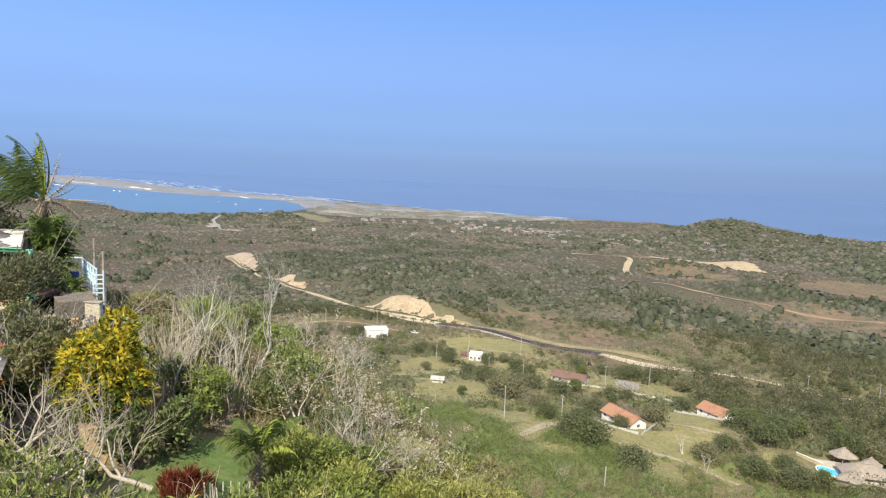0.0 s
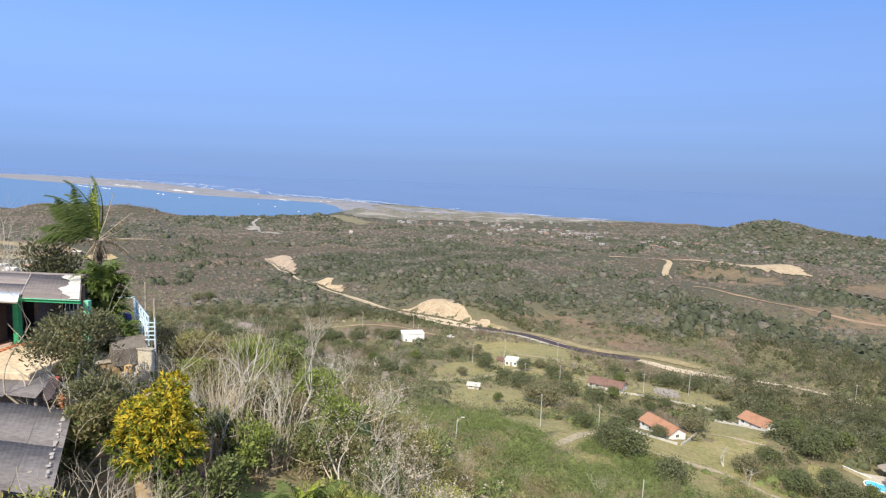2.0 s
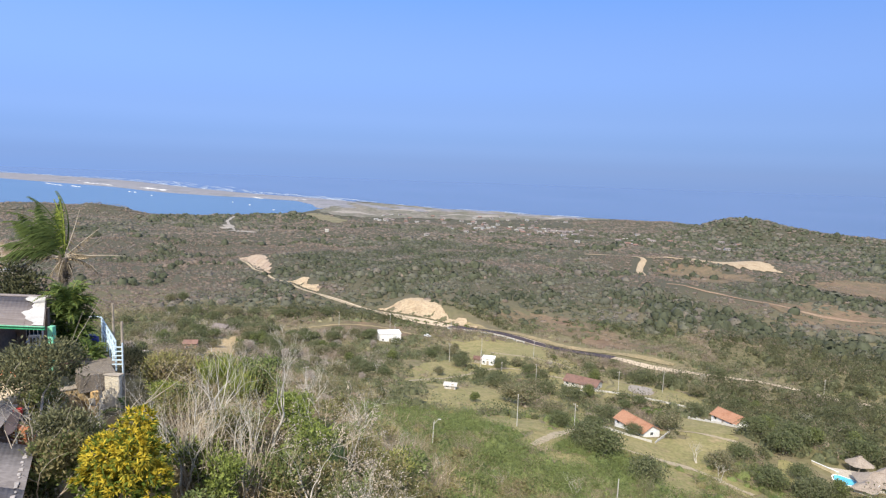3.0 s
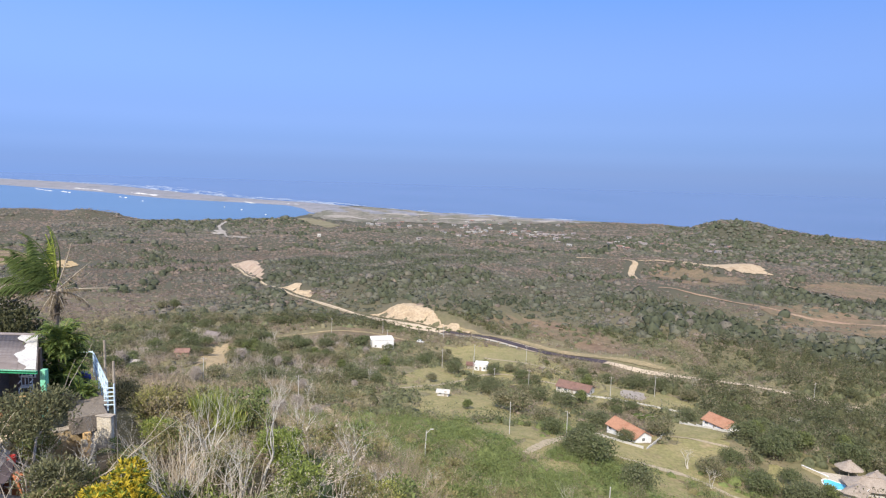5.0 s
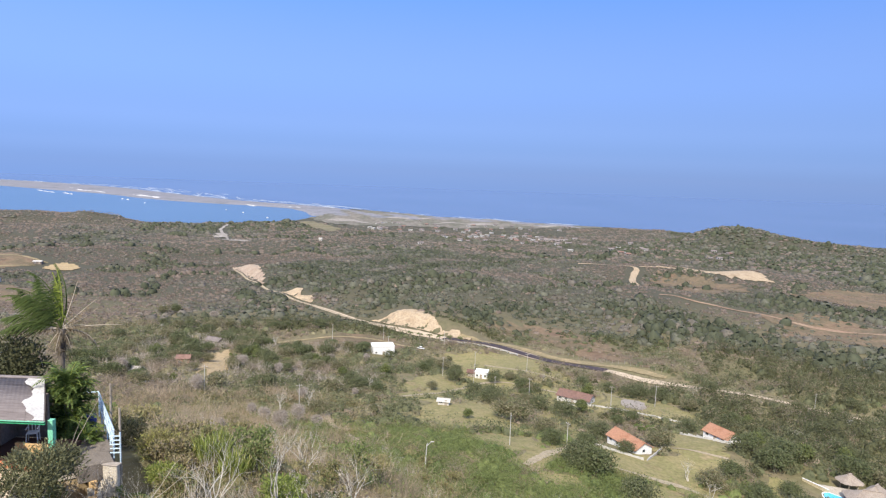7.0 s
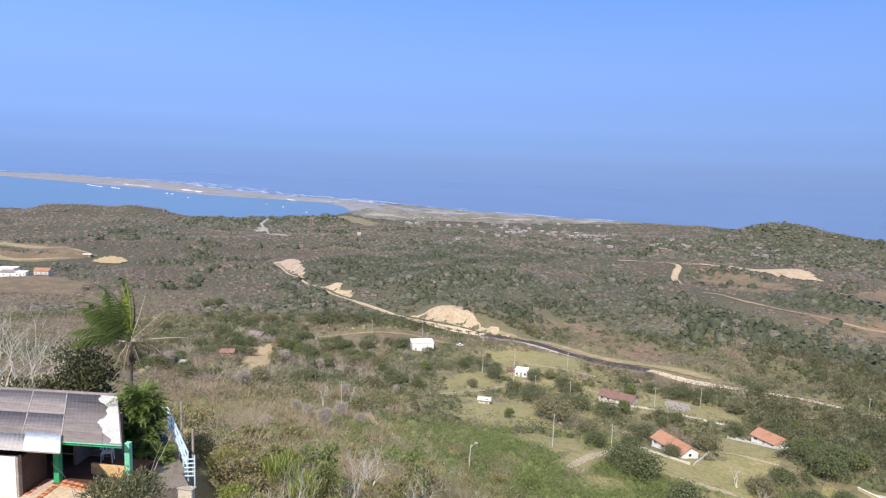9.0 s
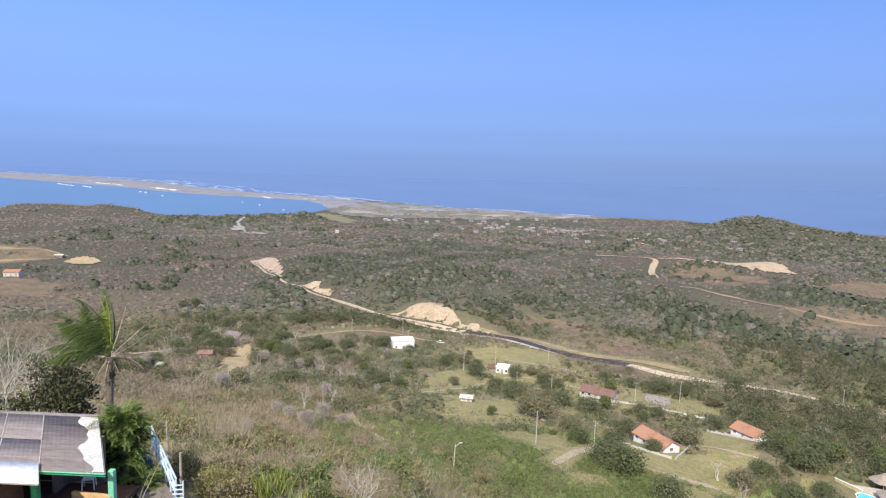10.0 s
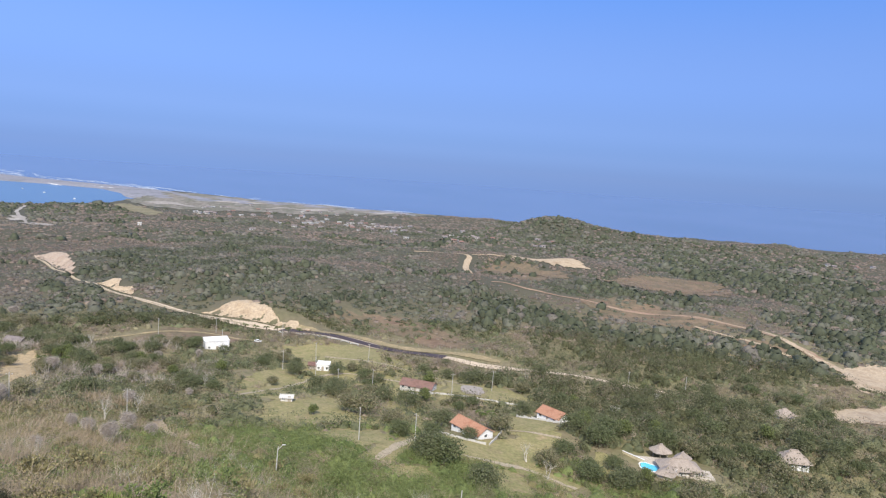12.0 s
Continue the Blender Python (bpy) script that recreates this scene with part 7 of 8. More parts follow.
bare_tree("bare_tree", (-8.3, 19.4), "pale bare tree with crooked limbs", 3.9, 155, stems=3, depth=4, spread=0.45)
bare_tree("bare_tree", (-6.9, 20.4), "pale bare tree with crooked limbs", 4.1, 156, stems=3, depth=4, spread=0.45)
made = 0
while made < 210:
    x, y = rng.uniform(-20, 26), rng.uniform(24, 62)
    if x < -4 and y < 31 or x < -13 and y < 36 or (x > 2 and y < 15):
        continue
    k = int(rng.choice(5, p=[0.34, 0.3, 0.16, 0.1, 0.1] if x > -3 else [0.32, 0.18, 0.22, 0.16, 0.12]))
    m = pose(x, y, ground(x, y) - 0.08, 0, 0, rng.uniform(0, 360)) @ Matrix.Diagonal((*([rng.uniform(0.7, 1.25)] * 3), 1))
    c = copy_thing(protos[k], m)
    c.scale = m.to_scale()
    made += 1
# dry brush farther down the slope
rng = np.random.default_rng(78)
made = 0
while made < 190:
    x, y = rng.uniform(-62, 46), rng.uniform(58, 135)
    if abs(x) > 0.62 * y or rng.uniform() < np.clip((x + 8) / 30, 0, 0.75):
        continue
    k = int(rng.choice(5, p=[0.34, 0.2, 0.2, 0.16, 0.1]))
    m = pose(x, y, ground(x, y) - 0.1, 0, 0, rng.uniform(0, 360)) @ Matrix.Diagonal((*([rng.uniform(1.0, 2.1)] * 3), 1))
    copy_thing(protos[k], m).scale = m.to_scale()
    made += 1
# big leafless crowns on the slope
def twig_crown(place, label, rad, tall, seed):
    """A leafless tree: limbs and a haze of fine pale twigs."""
    rng = np.random.default_rng(seed)
    t = thing("leafless_tree", (place[0], place[1], ground(*place) - 0.1), label, "tree", "leafless trees")
    paths = []
    for k in range(3):
        a = rng.uniform(0, 6.28)
        w, _ = branching(rng, (0.1 * math.cos(a), 0.1 * math.sin(a), 0), (0.3 * math.cos(a), 0.3 * math.sin(a), 1), tall * 0.38, 0.09, 3, 0.5, 3, 0.2)
        paths += w
    v, f = tubes(paths, 4)
    part("trunk", mesh_data("trunk", v, f, M_PALEBARK, True), M_PALEBARK, t)
    d = unit(rng.normal(size=(30, 3)))
    c = d * [rad * 0.6, rad * 0.6, tall * 0.3] * rng.uniform(0.3, 1, (30, 1)) + [0, 0, tall * 0.62]
    p, o = in_clumps(c, np.full(30, rad * 0.42), 190, rng, 1.0, 0.1)
    v, f = leaf_tris(p, 0.75, 0.03, rng, 0.5)
    tagged(part("twig_haze", mesh_data("twig_haze", v, f, M_GREYTWIG), M_GREYTWIG, t), kind="stuff")
    return t


crown = twig_crown((-46, 206), "leafless tree with a haze of grey twigs", 2.2, 5.2, 400)
for k, (x, y, r) in enumerate([(-83, 259, 3.2), (-35, 135, 2.2), (-37, 160, 2.4), (-43, 152, 2.2), (-73, 187, 2.6), (-113, 222, 2.8), (-69, 263, 2.4), (-30, 151, 1.8), (-49, 161, 1.8), (-43, 121, 1.8), (-54, 302, 2.4), (-32, 229, 1.6), (-146, 404, 3.4), (-38, 308, 2.2)]):
    q = r / 2.2
    m = pose(x, y, ground(x, y) - 0.15, 0, 0, x * 31 % 360) @ Matrix.Diagonal((q, q, q * (1.15 if k % 3 else 0.9), 1))
    copy_thing(crown, m).matrix_basis = m


# ---- houses and things in the valley ----
def gable_roof(w, d, h, rise, over=0.5, thick=0.14):
    """Two sloping slabs, ridge along x."""
    bm = bmesh.new()
    x, y = w / 2 + over, d / 2 + over
    drop = over * rise / (d / 2)
    for sg in (-1, 1):
        q = [bm.verts.new(c) for c in ((-x, sg * y, h - drop), (x, sg * y, h - drop), (x, 0, h + rise), (-x, 0, h + rise), (-x, sg * y, h - drop + thick), (x, sg * y, h - drop + thick), (x, 0, h + rise + thick), (-x, 0, h + rise + thick))]
        for a in ((0, 1, 2, 3), (7, 6, 5, 4), (0, 4, 5, 1), (1, 5, 6, 2), (3, 2, 6, 7), (0, 3, 7, 4)):
            bm.faces.new([q[i] for i in a])
    bmesh.ops.recalc_face_normals(bm, faces=bm.faces)
    return bm


def tile_roof_courses(t, roof, w, d, h, rise, over=0.5, courses=9):
    """Overlapping courses of wavy tiles on both slopes, each a part of the roof."""
    x, y = w / 2 + over, d / 2 + over
    slope = rise / (d / 2)
    n = 24
    k = np.arange(n + 1)
    px, wave = -x + 2 * x * k / n, 0.05 * (k % 2)
    for sg in (-1, 1):
        for c in range(courses):
            y0, y1 = y * (1 - c / courses), y * (1 - (c + 1) / courses)
            z0, z1 = h + rise - slope * y0 + 0.2, h + rise - slope * y1 + 0.12
            lo, hi = np.c_[px, np.full(n + 1, sg * y0), z0 + wave], np.c_[px, np.full(n + 1, sg * y1), z1 + wave]
            q = np.arange(n)
            f = np.stack([q, q + 1, q + n + 2, q + n + 1], -1)
            part("tile_course", mesh_data("tile_course", np.concatenate([lo, hi]), f if sg < 0 else f[:, ::-1], roof), roof, t)


def walls_with_gables(w, d, h, rise):
    bm = bmesh.new()
    a = [bm.verts.new(c) for c in ((-w / 2, -d / 2, -2.5), (w / 2, -d / 2, -2.5), (w / 2, d / 2, -2.5), (-w / 2, d / 2, -2.5))]
    b = [bm.verts.new(c) for c in ((-w / 2, -d / 2, h), (w / 2, -d / 2, h), (w / 2, d / 2, h), (-w / 2, d / 2, h))]
    p, q = bm.verts.new((-w / 2, 0, h + rise * 0.97)), bm.verts.new((w / 2, 0, h + rise * 0.97))
    for f in ((a[0], a[1], b[1], b[0]), (a[2], a[3], b[3], b[2]), (a[1], a[2], b[2], q, b[1]), (a[3], a[0], b[0], p, b[3])):
        bm.faces.new(f)
    bmesh.ops.recalc_face_normals(bm, faces=bm.faces)
    return bm


def opening(house, x, y, z, w, h, turn, kind):
    """A window or door set a little proud of the wall that faces turn degrees."""
    m = pose(x, y, z, 0, 0, turn)
    if kind == "window":
        fr = part("window", boxes([(0, 0, 0, w, 0.12, h)], 0.015), M_WHITE, house)
        part("pane", boxes([(-w * 0.23, -0.06, 0, w * 0.4, 0.03, h * 0.8)]), M_GLASS, fr)
        part("pane", boxes([(w * 0.23, -0.06, 0, w * 0.4, 0.03, h * 0.8)]), M_GLASS, fr)
    else:
        fr = part("door", boxes([(0, 0, 0, w, 0.12, h)], 0.015), M_WOOD, house)
        part("door_handle", boxes([(w * 0.35, -0.08, 0, 0.05, 0.06, 0.12)]), M_METAL, fr)
    fr.matrix_basis = m
    return fr


def valley_house(x, y, turn, w, d, h, rise, wall, roof, label, name="house", courses=9, group="", openings=3, z=None):
    t = thing(name, (x, y, ground(x, y) if z is None else z), label, "house", group, turn)
    part("wall", walls_with_gables(w, d, h, rise), wall, t)
    base = part("roof", gable_roof(w, d, h, rise), roof, t)
    if courses:
        tile_roof_courses(base, roof, w, d, h, rise, courses=courses)
    part("ridge", boxes([(0, 0, h + rise + 0.2, w + 1.0, 0.3, 0.14)], 0.04), roof, t)
    for k in range(openings):
        px = -w / 2 + w * (k + 0.5) / openings
        opening(t, px, -d / 2 - 0.03, 1.1 if k == openings // 2 else 1.45, 1.0 if k == openings // 2 else 1.2, 2.1 if k == openings // 2 else 1.1, 0, "door" if k == openings // 2 else "window")
    opening(t, -w / 2 - 0.03, 0, 1.5, 1.1, 1.0, -90, "window")
    opening(t, w / 2 + 0.03, 0, 1.5, 1.1, 1.0, 90, "window")
    return t


def flat_house(x, y, turn, w, d, h, wall, label, name="house"):
    t = thing(name, (x, y, ground(x, y)), label, "house", "", turn)
    part("wall", boxes([(0, 0, h / 2 - 1, w, d, h + 2)], 0.05), wall, t)
    part("roof", boxes([(0, 0, h + 0.08, w + 0.5, d + 0.5, 0.18)], 0.04), wall, t)
    part("parapet", boxes([(0, -d / 2 - 0.1, h + 0.3, w + 0.4, 0.15, 0.3), (0, d / 2 + 0.1, h + 0.3, w + 0.4, 0.15, 0.3)], 0.02), wall, t)
    for k in range(3):
        opening(t, -w / 2 + w * (k + 0.5) / 3, -d / 2 - 0.03, 1.1 if k == 1 else 1.6, 1.1, 2.1 if k == 1 else 1.1, 0, "door" if k == 1 else "window")
    return t


def thatch_roof(w, d, rise, seed, rows=7, sides=28):
    """A hipped thatch: rounded below, drawn to a short ridge, with a shaggy edge."""
    rng = np.random.default_rng(seed)
    v = []
    for r in range(rows + 1):
        t = r / rows
        for k in range(sides):
            a = 2 * math.pi * k / sides
            cx, cy = math.cos(a), math.sin(a)
            e = 0.6 if abs(w - d) < 1.2 else 0.28
            px, py = math.copysign(abs(cx) ** e, cx) * w / 2, math.copysign(abs(cy) ** e, cy) * d / 2
            ridge = max(w - d, 0.5) / 2
            x = px * (1 - t) + min(max(px, -ridge), ridge) * t
            y = py * (1 - t)
            v.append((x, y, rise * t ** 1.1 + rng.normal() * 0.06 - (0.15 * rng.uniform() if r == 0 else 0)))
    f = [[r * sides + k, r * sides + (k + 1) % sides, (r + 1) * sides + (k + 1) % sides, (r + 1) * sides + k] for r in range(rows) for k in range(sides)]
    return mesh_data("thatch", v, f, M_THATCH)


def thatched(x, y, turn, w, d, wall_h, rise, seed, label, name="thatched_house", walls=True, z=None, wall=None):
    t = thing(name, (x, y, ground(x, y) if z is None else z), label, "house", "", turn)
    r = part("roof", thatch_roof(w, d, rise, seed), M_THATCH, t, "grey palm thatch")
    r.matrix_basis = pose(0, 0, wall_h - 0.1)
    part("ridge", boxes([(0, 0, wall_h + rise - 0.08, max(w - d, 0.6) + 0.5, 0.45, 0.25)], 0.1), M_THATCH, t)
    if walls:
        part("wall", boxes([(0, 0, wall_h / 2 - 0.7, w * 0.78, d * 0.74, wall_h + 1.3)], 0.05), wall or M_WHITE, t)
        opening(t, -w * 0.18, -d * 0.37 - 0.03, 1.1, 1.0, 2.0, 0, "door")
        opening(t, w * 0.2, -d * 0.37 - 0.03, 1.4, 1.2, 1.0, 0, "window")
    else:
        for k in range(6):
            a = 2 * math.pi * k / 6
            part("post", rod((math.cos(a) * w * 0.38, math.sin(a) * d * 0.38, -0.6), (math.cos(a) * w * 0.38, math.sin(a) * d * 0.38, wall_h + 0.3), 0.1), M_WOOD, t)
    return t


flat_house(-33.5, 340, 14, 11.5, 7.5, 4.6, M_WHITE, "plain white flat-roofed house near the road", "white_house")
flat_house(17.2, 298.2, -12, 5.6, 4.6, 3.1, M_WHITE, "small white flat-roofed house")
valley_house(12.6, 300.5, -8, 3.6, 4.0, 2.2, 0.8, M_CONC, M_TILE_OLD, "low annex with a brown tiled roof", "hut", openings=1)
valley_house(0.0, 221, -8, 3.8, 2.6, 1.7, 0.5, M_LIME, M_POLE, "tiny pale hut in the grass", "hut", courses=0, openings=2)
valley_house(53.4, 258.2, -33, 13.5, 7.0, 2.3, 1.6, M_LIME, M_TILE_OLD, "long house with an old brown tiled roof", openings=5)
valley_house(56.0, 189.6, -64, 12.4, 6.2, 2.2, 1.7, M_WHITE, M_TILE, "white house with a bright orange tiled roof", openings=4)
valley_house(91.6, 208.3, -62, 9.4, 6.6, 2.2, 1.6, M_WHITE, M_TILE, "white bungalow with an orange tiled roof", openings=3)
# pool villa
VZ = ground(110, 168) + 0.6
villa_base = thing("villa_terrace", (110, 167, VZ), "pale paved terrace round a swimming pool", "terrace", "", -18)
part("slab", boxes([(-0.5, 0.6, -1.6, 16.5, 11.5, 3.0)], 0.06), M_VILLAPAVE, villa_base)
part("side_yard", boxes([(9.5, -2.2, -1.75, 7.5, 6.0, 2.8)], 0.06), M_VILLAPAVE, villa_base)
thatched(112.6, 164.2, -14, 12.6, 8.4, 1.6, 2.3, 5, "large villa with a grey thatched roof", "thatched_villa", z=VZ, wall=M_LIME)
thatched(107.2, 161.4, 40, 8.0, 5.4, 1.4, 1.6, 6, "thatched side wing of the villa", "thatched_villa", z=VZ, wall=M_LIME)
thatched(116.2, 168.2, 40, 6.8, 5.0, 1.7, 2.0, 9, "thatched side wing of the villa", "thatched_villa", z=VZ, wall=M_LIME)
thatched(113.0, 174.6, 0, 6.4, 6.0, 1.7, 2.0, 7, "round open thatched shelter by the pool", "thatched_shelter", walls=False, z=VZ)
pool = thing("swimming_pool", (104.6, 167.0, VZ - 0.06), "kidney-shaped blue swimming pool", "pool", "", -18)
a = np.linspace(0, 2 * math.pi, 32, endpoint=False)
rr = 1 + 0.14 * np.cos(2 * a + 0.5) + 0.1 * np.cos(3 * a)
ring = np.c_[2.4 * rr * np.cos(a), 3.1 * rr * np.sin(a)]
v = np.concatenate([np.c_[ring, np.full(32, 0.07)], [[0, 0, 0.07]]])
part("water", mesh_data("water", v, np.array([[32, k, (k + 1) % 32] for k in range(32)]), M_POOL), M_POOL, pool)
v = np.concatenate([np.c_[ring, np.full(32, 0.12)], np.c_[ring * 1.12, np.full(32, 0.12)], np.c_[ring * 1.12, np.full(32, 0.0)], np.c_[ring, np.full(32, 0.0)]])
f = np.array([[q * 32 + k, q * 32 + (k + 1) % 32, ((q + 1) % 4) * 32 + (k + 1) % 32, ((q + 1) % 4) * 32 + k] for q in range(4) for k in range(32)])
part("coping", mesh_data("coping", v, f, M_WHITE), M_WHITE, pool, "white pool edge")
gw = thing("garden_wall", (103.0, 173.4, VZ), "pale yellow wall beside the pool", "wall", "", -62)
part("wall_body", boxes([(0, 0, 0.1, 7.5, 0.25, 1.5)], 0.03), M_YELLOWWALL, gw)
part("coping", boxes([(0, 0, 0.89, 7.7, 0.4, 0.1)], 0.02), M_WHITE, gw)
for k, (dx, dy) in enumerate([(0, 0), (2.2, 0.6), (4.4, 0.4)]):
    tb = thing("garden_table", (114.5 + dx, 160.0 + dy, VZ - 0.1), "brown garden table on the terrace", "table", "garden tables", k * 25)
    part("top", boxes([(0, 0, 0.75, 1.3, 0.9, 0.06)], 0.02), M_WOOD, tb)
    for sx in (-0.55, 0.55):
        for sy in (-0.35, 0.35):
            part("leg", boxes([(sx, sy, 0.36, 0.07, 0.07, 0.74)], 0.008), M_WOOD, tb)
thatched(207, 229, 10, 9.5, 7.5, 2.8, 2.6, 12, "white house with a grey thatched roof")
thatched(162, 174, -20, 10.5, 8.0, 2.6, 3.2, 13, "house with a weathered grey thatched roof")
# the hamlet on the left
valley_house(-119, 329, -20, 8, 5.0, 2.6, 1.3, M_DIMWALL, M_FIBRO, "low house with a grey sheet roof", courses=0)
valley_house(-111, 226, -12, 6.0, 4.6, 2.2, 1.2, M_DIMWALL, M_LIP, "low house with a grey sheet roof", courses=0)
valley_house(-108, 263, 10, 5.0, 4.0, 3.0, 0.9, M_BRICK, M_TILE_OLD, "small brick hut with a rusty roof", "hut", courses=0, openings=2)
valley_house(-118, 296, -8, 5.6, 4.0, 2.5, 1.0, M_OCHRE, M_LIME, "ochre hut with a pale sheet roof", "hut", courses=0, openings=2)
patch("earth_bank", [(-98, 256), (-109, 288), (-113, 304), (-106, 308), (-99, 296), (-90, 266), (-83, 243), (-88, 238), (-94, 241)], M_BANK, 0.12, "bare ochre earth bank by the huts", relief=0.04, wobble=0.2, step=1.0)
for x, y, w, turn in ((-99, 215, 8.0, 14), (-118, 219, 5.0, -10)):
    t = thing("garden_wall", (x, y, ground(x, y)), "low pale wall among the scrub", "wall", "", turn)
    part("wall_body", boxes([(0, 0, 0.4, w, 0.25, 1.3)], 0.04), M_POLE, t)
valley_house(-377, 530, 8, 12, 8, 3.6, 1.8, M_LIME, M_TILE, "white house with a red roof in a clearing")
flat_house(-389, 520, 14, 8, 6, 3.4, M_WHITE, "low white outbuilding in a clearing", "white_house")
valley_house(-399, 523, 8, 16, 9, 3.6, 1.2, M_WHITE, M_FIBRO, "white house with a grey roof in a clearing", courses=0)
flat_house(-417, 540, 8, 15, 9, 5.2, M_WHITE, "white flat-roofed house in a clearing", "white_house")
flat_house(-191, 964, 5, 5, 4, 3.2, M_LIME, "lone white house in the forest", "white_house")
valley_house(-403, 634, 5, 8, 4, 2.6, 0.6, M_DIMWALL, M_LIME, "low pale building beside the clearing", "hut", courses=0, openings=2)


def town_house(k):
    rng = np.random.default_rng(200 + k)
    w, d = rng.uniform(5.5, 8), rng.uniform(4, 5.5)
    t = thing("town_house", (0, 0, 0), ["small white house with a red roof in the coastal town", "small pale house with a grey roof in the coastal town", "small yellowish house in the coastal town", "white flat house in the coastal town"][k], "house", "coastal town houses")
    wall = [M_CONC, M_LIME, M_CONC, M_LIME][k]
    roof = [M_TILE_OLD, M_FIBRO, M_FIBRO, M_POLE][k]
    part("wall", walls_with_gables(w, d, 2.8, 1.2 if k < 3 else 0.3), wall, t)
    part("roof", gable_roof(w, d, 2.8, 1.2 if k < 3 else 0.3), roof, t)
    for q in range(3):
        part("window", boxes([(-w / 3 + q * w / 3, -d / 2 - 0.05, 1.6, 1.3, 0.12, 1.3)]), M_GLASS, t)
    return t


towns = [town_house(k) for k in range(4)]
rng = np.random.default_rng(17)
spots = []
for cx, cy, sx, sy, n in ((60, 1200, 80, 70, 12), (150, 1150, 90, 60, 12), (230, 1080, 70, 40, 8), (60, 1330, 100, 70, 8), (282, 1018, 22, 16, 6), (400, 960, 14, 10, 3), (-60, 1250, 70, 70, 4), (837, 858, 12, 8, 2), (880, 835, 12, 6, 2), (150, 1380, 70, 35, 6), (-140, 1275, 40, 14, 7), (30, 1250, 40, 30, 9), (140, 1160, 45, 30, 14), (200, 1130, 30, 24, 9), (256, 960, 14, 12, 5), (440, 1037, 10, 8, 4), (-120, 1420, 80, 40, 6), (150, 1450, 90, 30, 8)):
    for _ in range(n):
        spots.append((cx + rng.normal() * sx, cy + rng.normal() * sy))
for k, (x, y) in enumerate(spots):
    q = int(rng.choice(4, p=[0.12, 0.4, 0.28, 0.2]))
    m = pose(x, y, ground(x, y) - 0.3, 0, 0, rng.uniform(-40, 40))
    if k < 4:
        towns[k].matrix_basis = m
    else:
        copy_thing(towns[q], m)


# ---- poles, lamp, cables, barrier, fence posts ----
def utility_pole(h=9.0):
    t = thing("utility_pole", (0, 0, 0), "pale concrete utility pole with a cross-arm", "pole", "utility poles")
    part("shaft", rod((0, 0, -0.8), (0, 0, h), 0.11, 0.07, 10), M_POLE, t)
    arm = part("cross_arm", boxes([(0, 0, h - 0.5, 1.7, 0.1, 0.12)], 0.01), M_WOOD, t)
    for x in (-0.7, 0.0, 0.7):
        part("insulator", rod((x, 0, h - 0.44), (x, 0, h - 0.22), 0.05, 0.035, 8), M_WHITE, arm)
    return t


POLES = [(-42, 184), (-72, 190), (-1, 294), (21, 264), (18, 168), (33, 167), (35, 263), (40, 314), (-31, 346), (-38, 389), (-1, 371), (15, 322), (86, 260), (65, 248), (160, 276), (188, 271), (13, 286), (-66, 372)]
pole = utility_pole()
pole.matrix_basis = pose(*POLES[0], ground(*POLES[0]), 0, 0, 20)
for k, (x, y) in enumerate(POLES[1:]):
    c = copy_thing(pole, pose(x, y, ground(x, y), 0.8 * math.sin(k * 2.1), 0.9 * math.cos(k * 1.7), 30 * k))
    c["label"] = "pale concrete utility pole among the scrub" if k % 2 else "pale concrete utility pole with a cross-arm"
lamp = thing("street_lamp", (-3.3, 128, ground(-3.3, 128)), "pale street lamp with a short arm", "lamp")
part("pole", rod((0, 0, -0.5), (0.25, 0, 5.9), 0.13, 0.09, 10), M_POLE, lamp)
part("arm", rods([((0.25, 0, 5.6), (1.1, 0, 6.5), 0.06, 0.05), ((0.22, 0, 5.3), (0.35, 0, 6.3), 0.07, 0.06)], 6), M_POLE, lamp)
hd = part("lamp_head", boxes([(1.35, 0, 6.55, 0.7, 0.28, 0.14)], 0.04), M_POLE, lamp)
part("lens", boxes([(1.4, 0, 6.47, 0.45, 0.2, 0.05)], 0.01), M_GLASS, hd)
stub = thing("utility_pole", (33.4, 122.5, ground(33.4, 122.5)), "short pale pole on the green slope", "pole", "utility poles")
part("shaft", rod((0, 0, -0.5), (0.1, 0, 5.2), 0.14, 0.1, 10), M_POLE, stub)


def cable(a, b, sag, label):
    n = 14
    s = np.linspace(0, 1, n)[:, None]
    p = np.array(a) * (1 - s) + np.array(b) * s
    p[:, 2] -= sag * 4 * (s * (1 - s))[:, 0]
    v, f = tubes([(p, np.full(n, 0.022))], 4)
    tagged(new("power_cable", mesh_data("power_cable", v, f, M_ASPHALT)), label, "cable", "power cables")


for a, b in ((0, 1), (3, 6), (2, 3), (4, 5), (6, 12), (11, 7), (8, 10), (13, 12)):
    (x0, y0), (x1, y1) = POLES[a], POLES[b]
    cable((x0, y0, ground(x0, y0) + 8.6), (x1, y1, ground(x1, y1) + 8.6), 1.2, "dark sagging power cable between poles")

barrier_line = spaced(smooth_line([(x - 3.0, y - 6.4) for x, y in ROAD[9:14]]), 6)
for p, q in zip(barrier_line[:9], barrier_line[1:10]):
    t = thing("road_barrier", (p[0], p[1], ground(*p)), "pale concrete barrier beside the asphalt road", "barrier", "road barriers", math.degrees(math.atan2(q[1] - p[1], q[0] - p[0])))
    part("rail", boxes([(2.9, 0, 0.65, 5.6, 0.22, 0.55)], 0.05), M_POLE, t)
    for fx in (0.6, 5.2):
        part("foot", boxes([(fx, 0, 0.1, 0.4, 0.45, 0.5)], 0.03), M_POLE, t)
posts = spaced(smooth_line([(14, 414), (48, 388), (86, 354), (112, 332)]), 3.4)
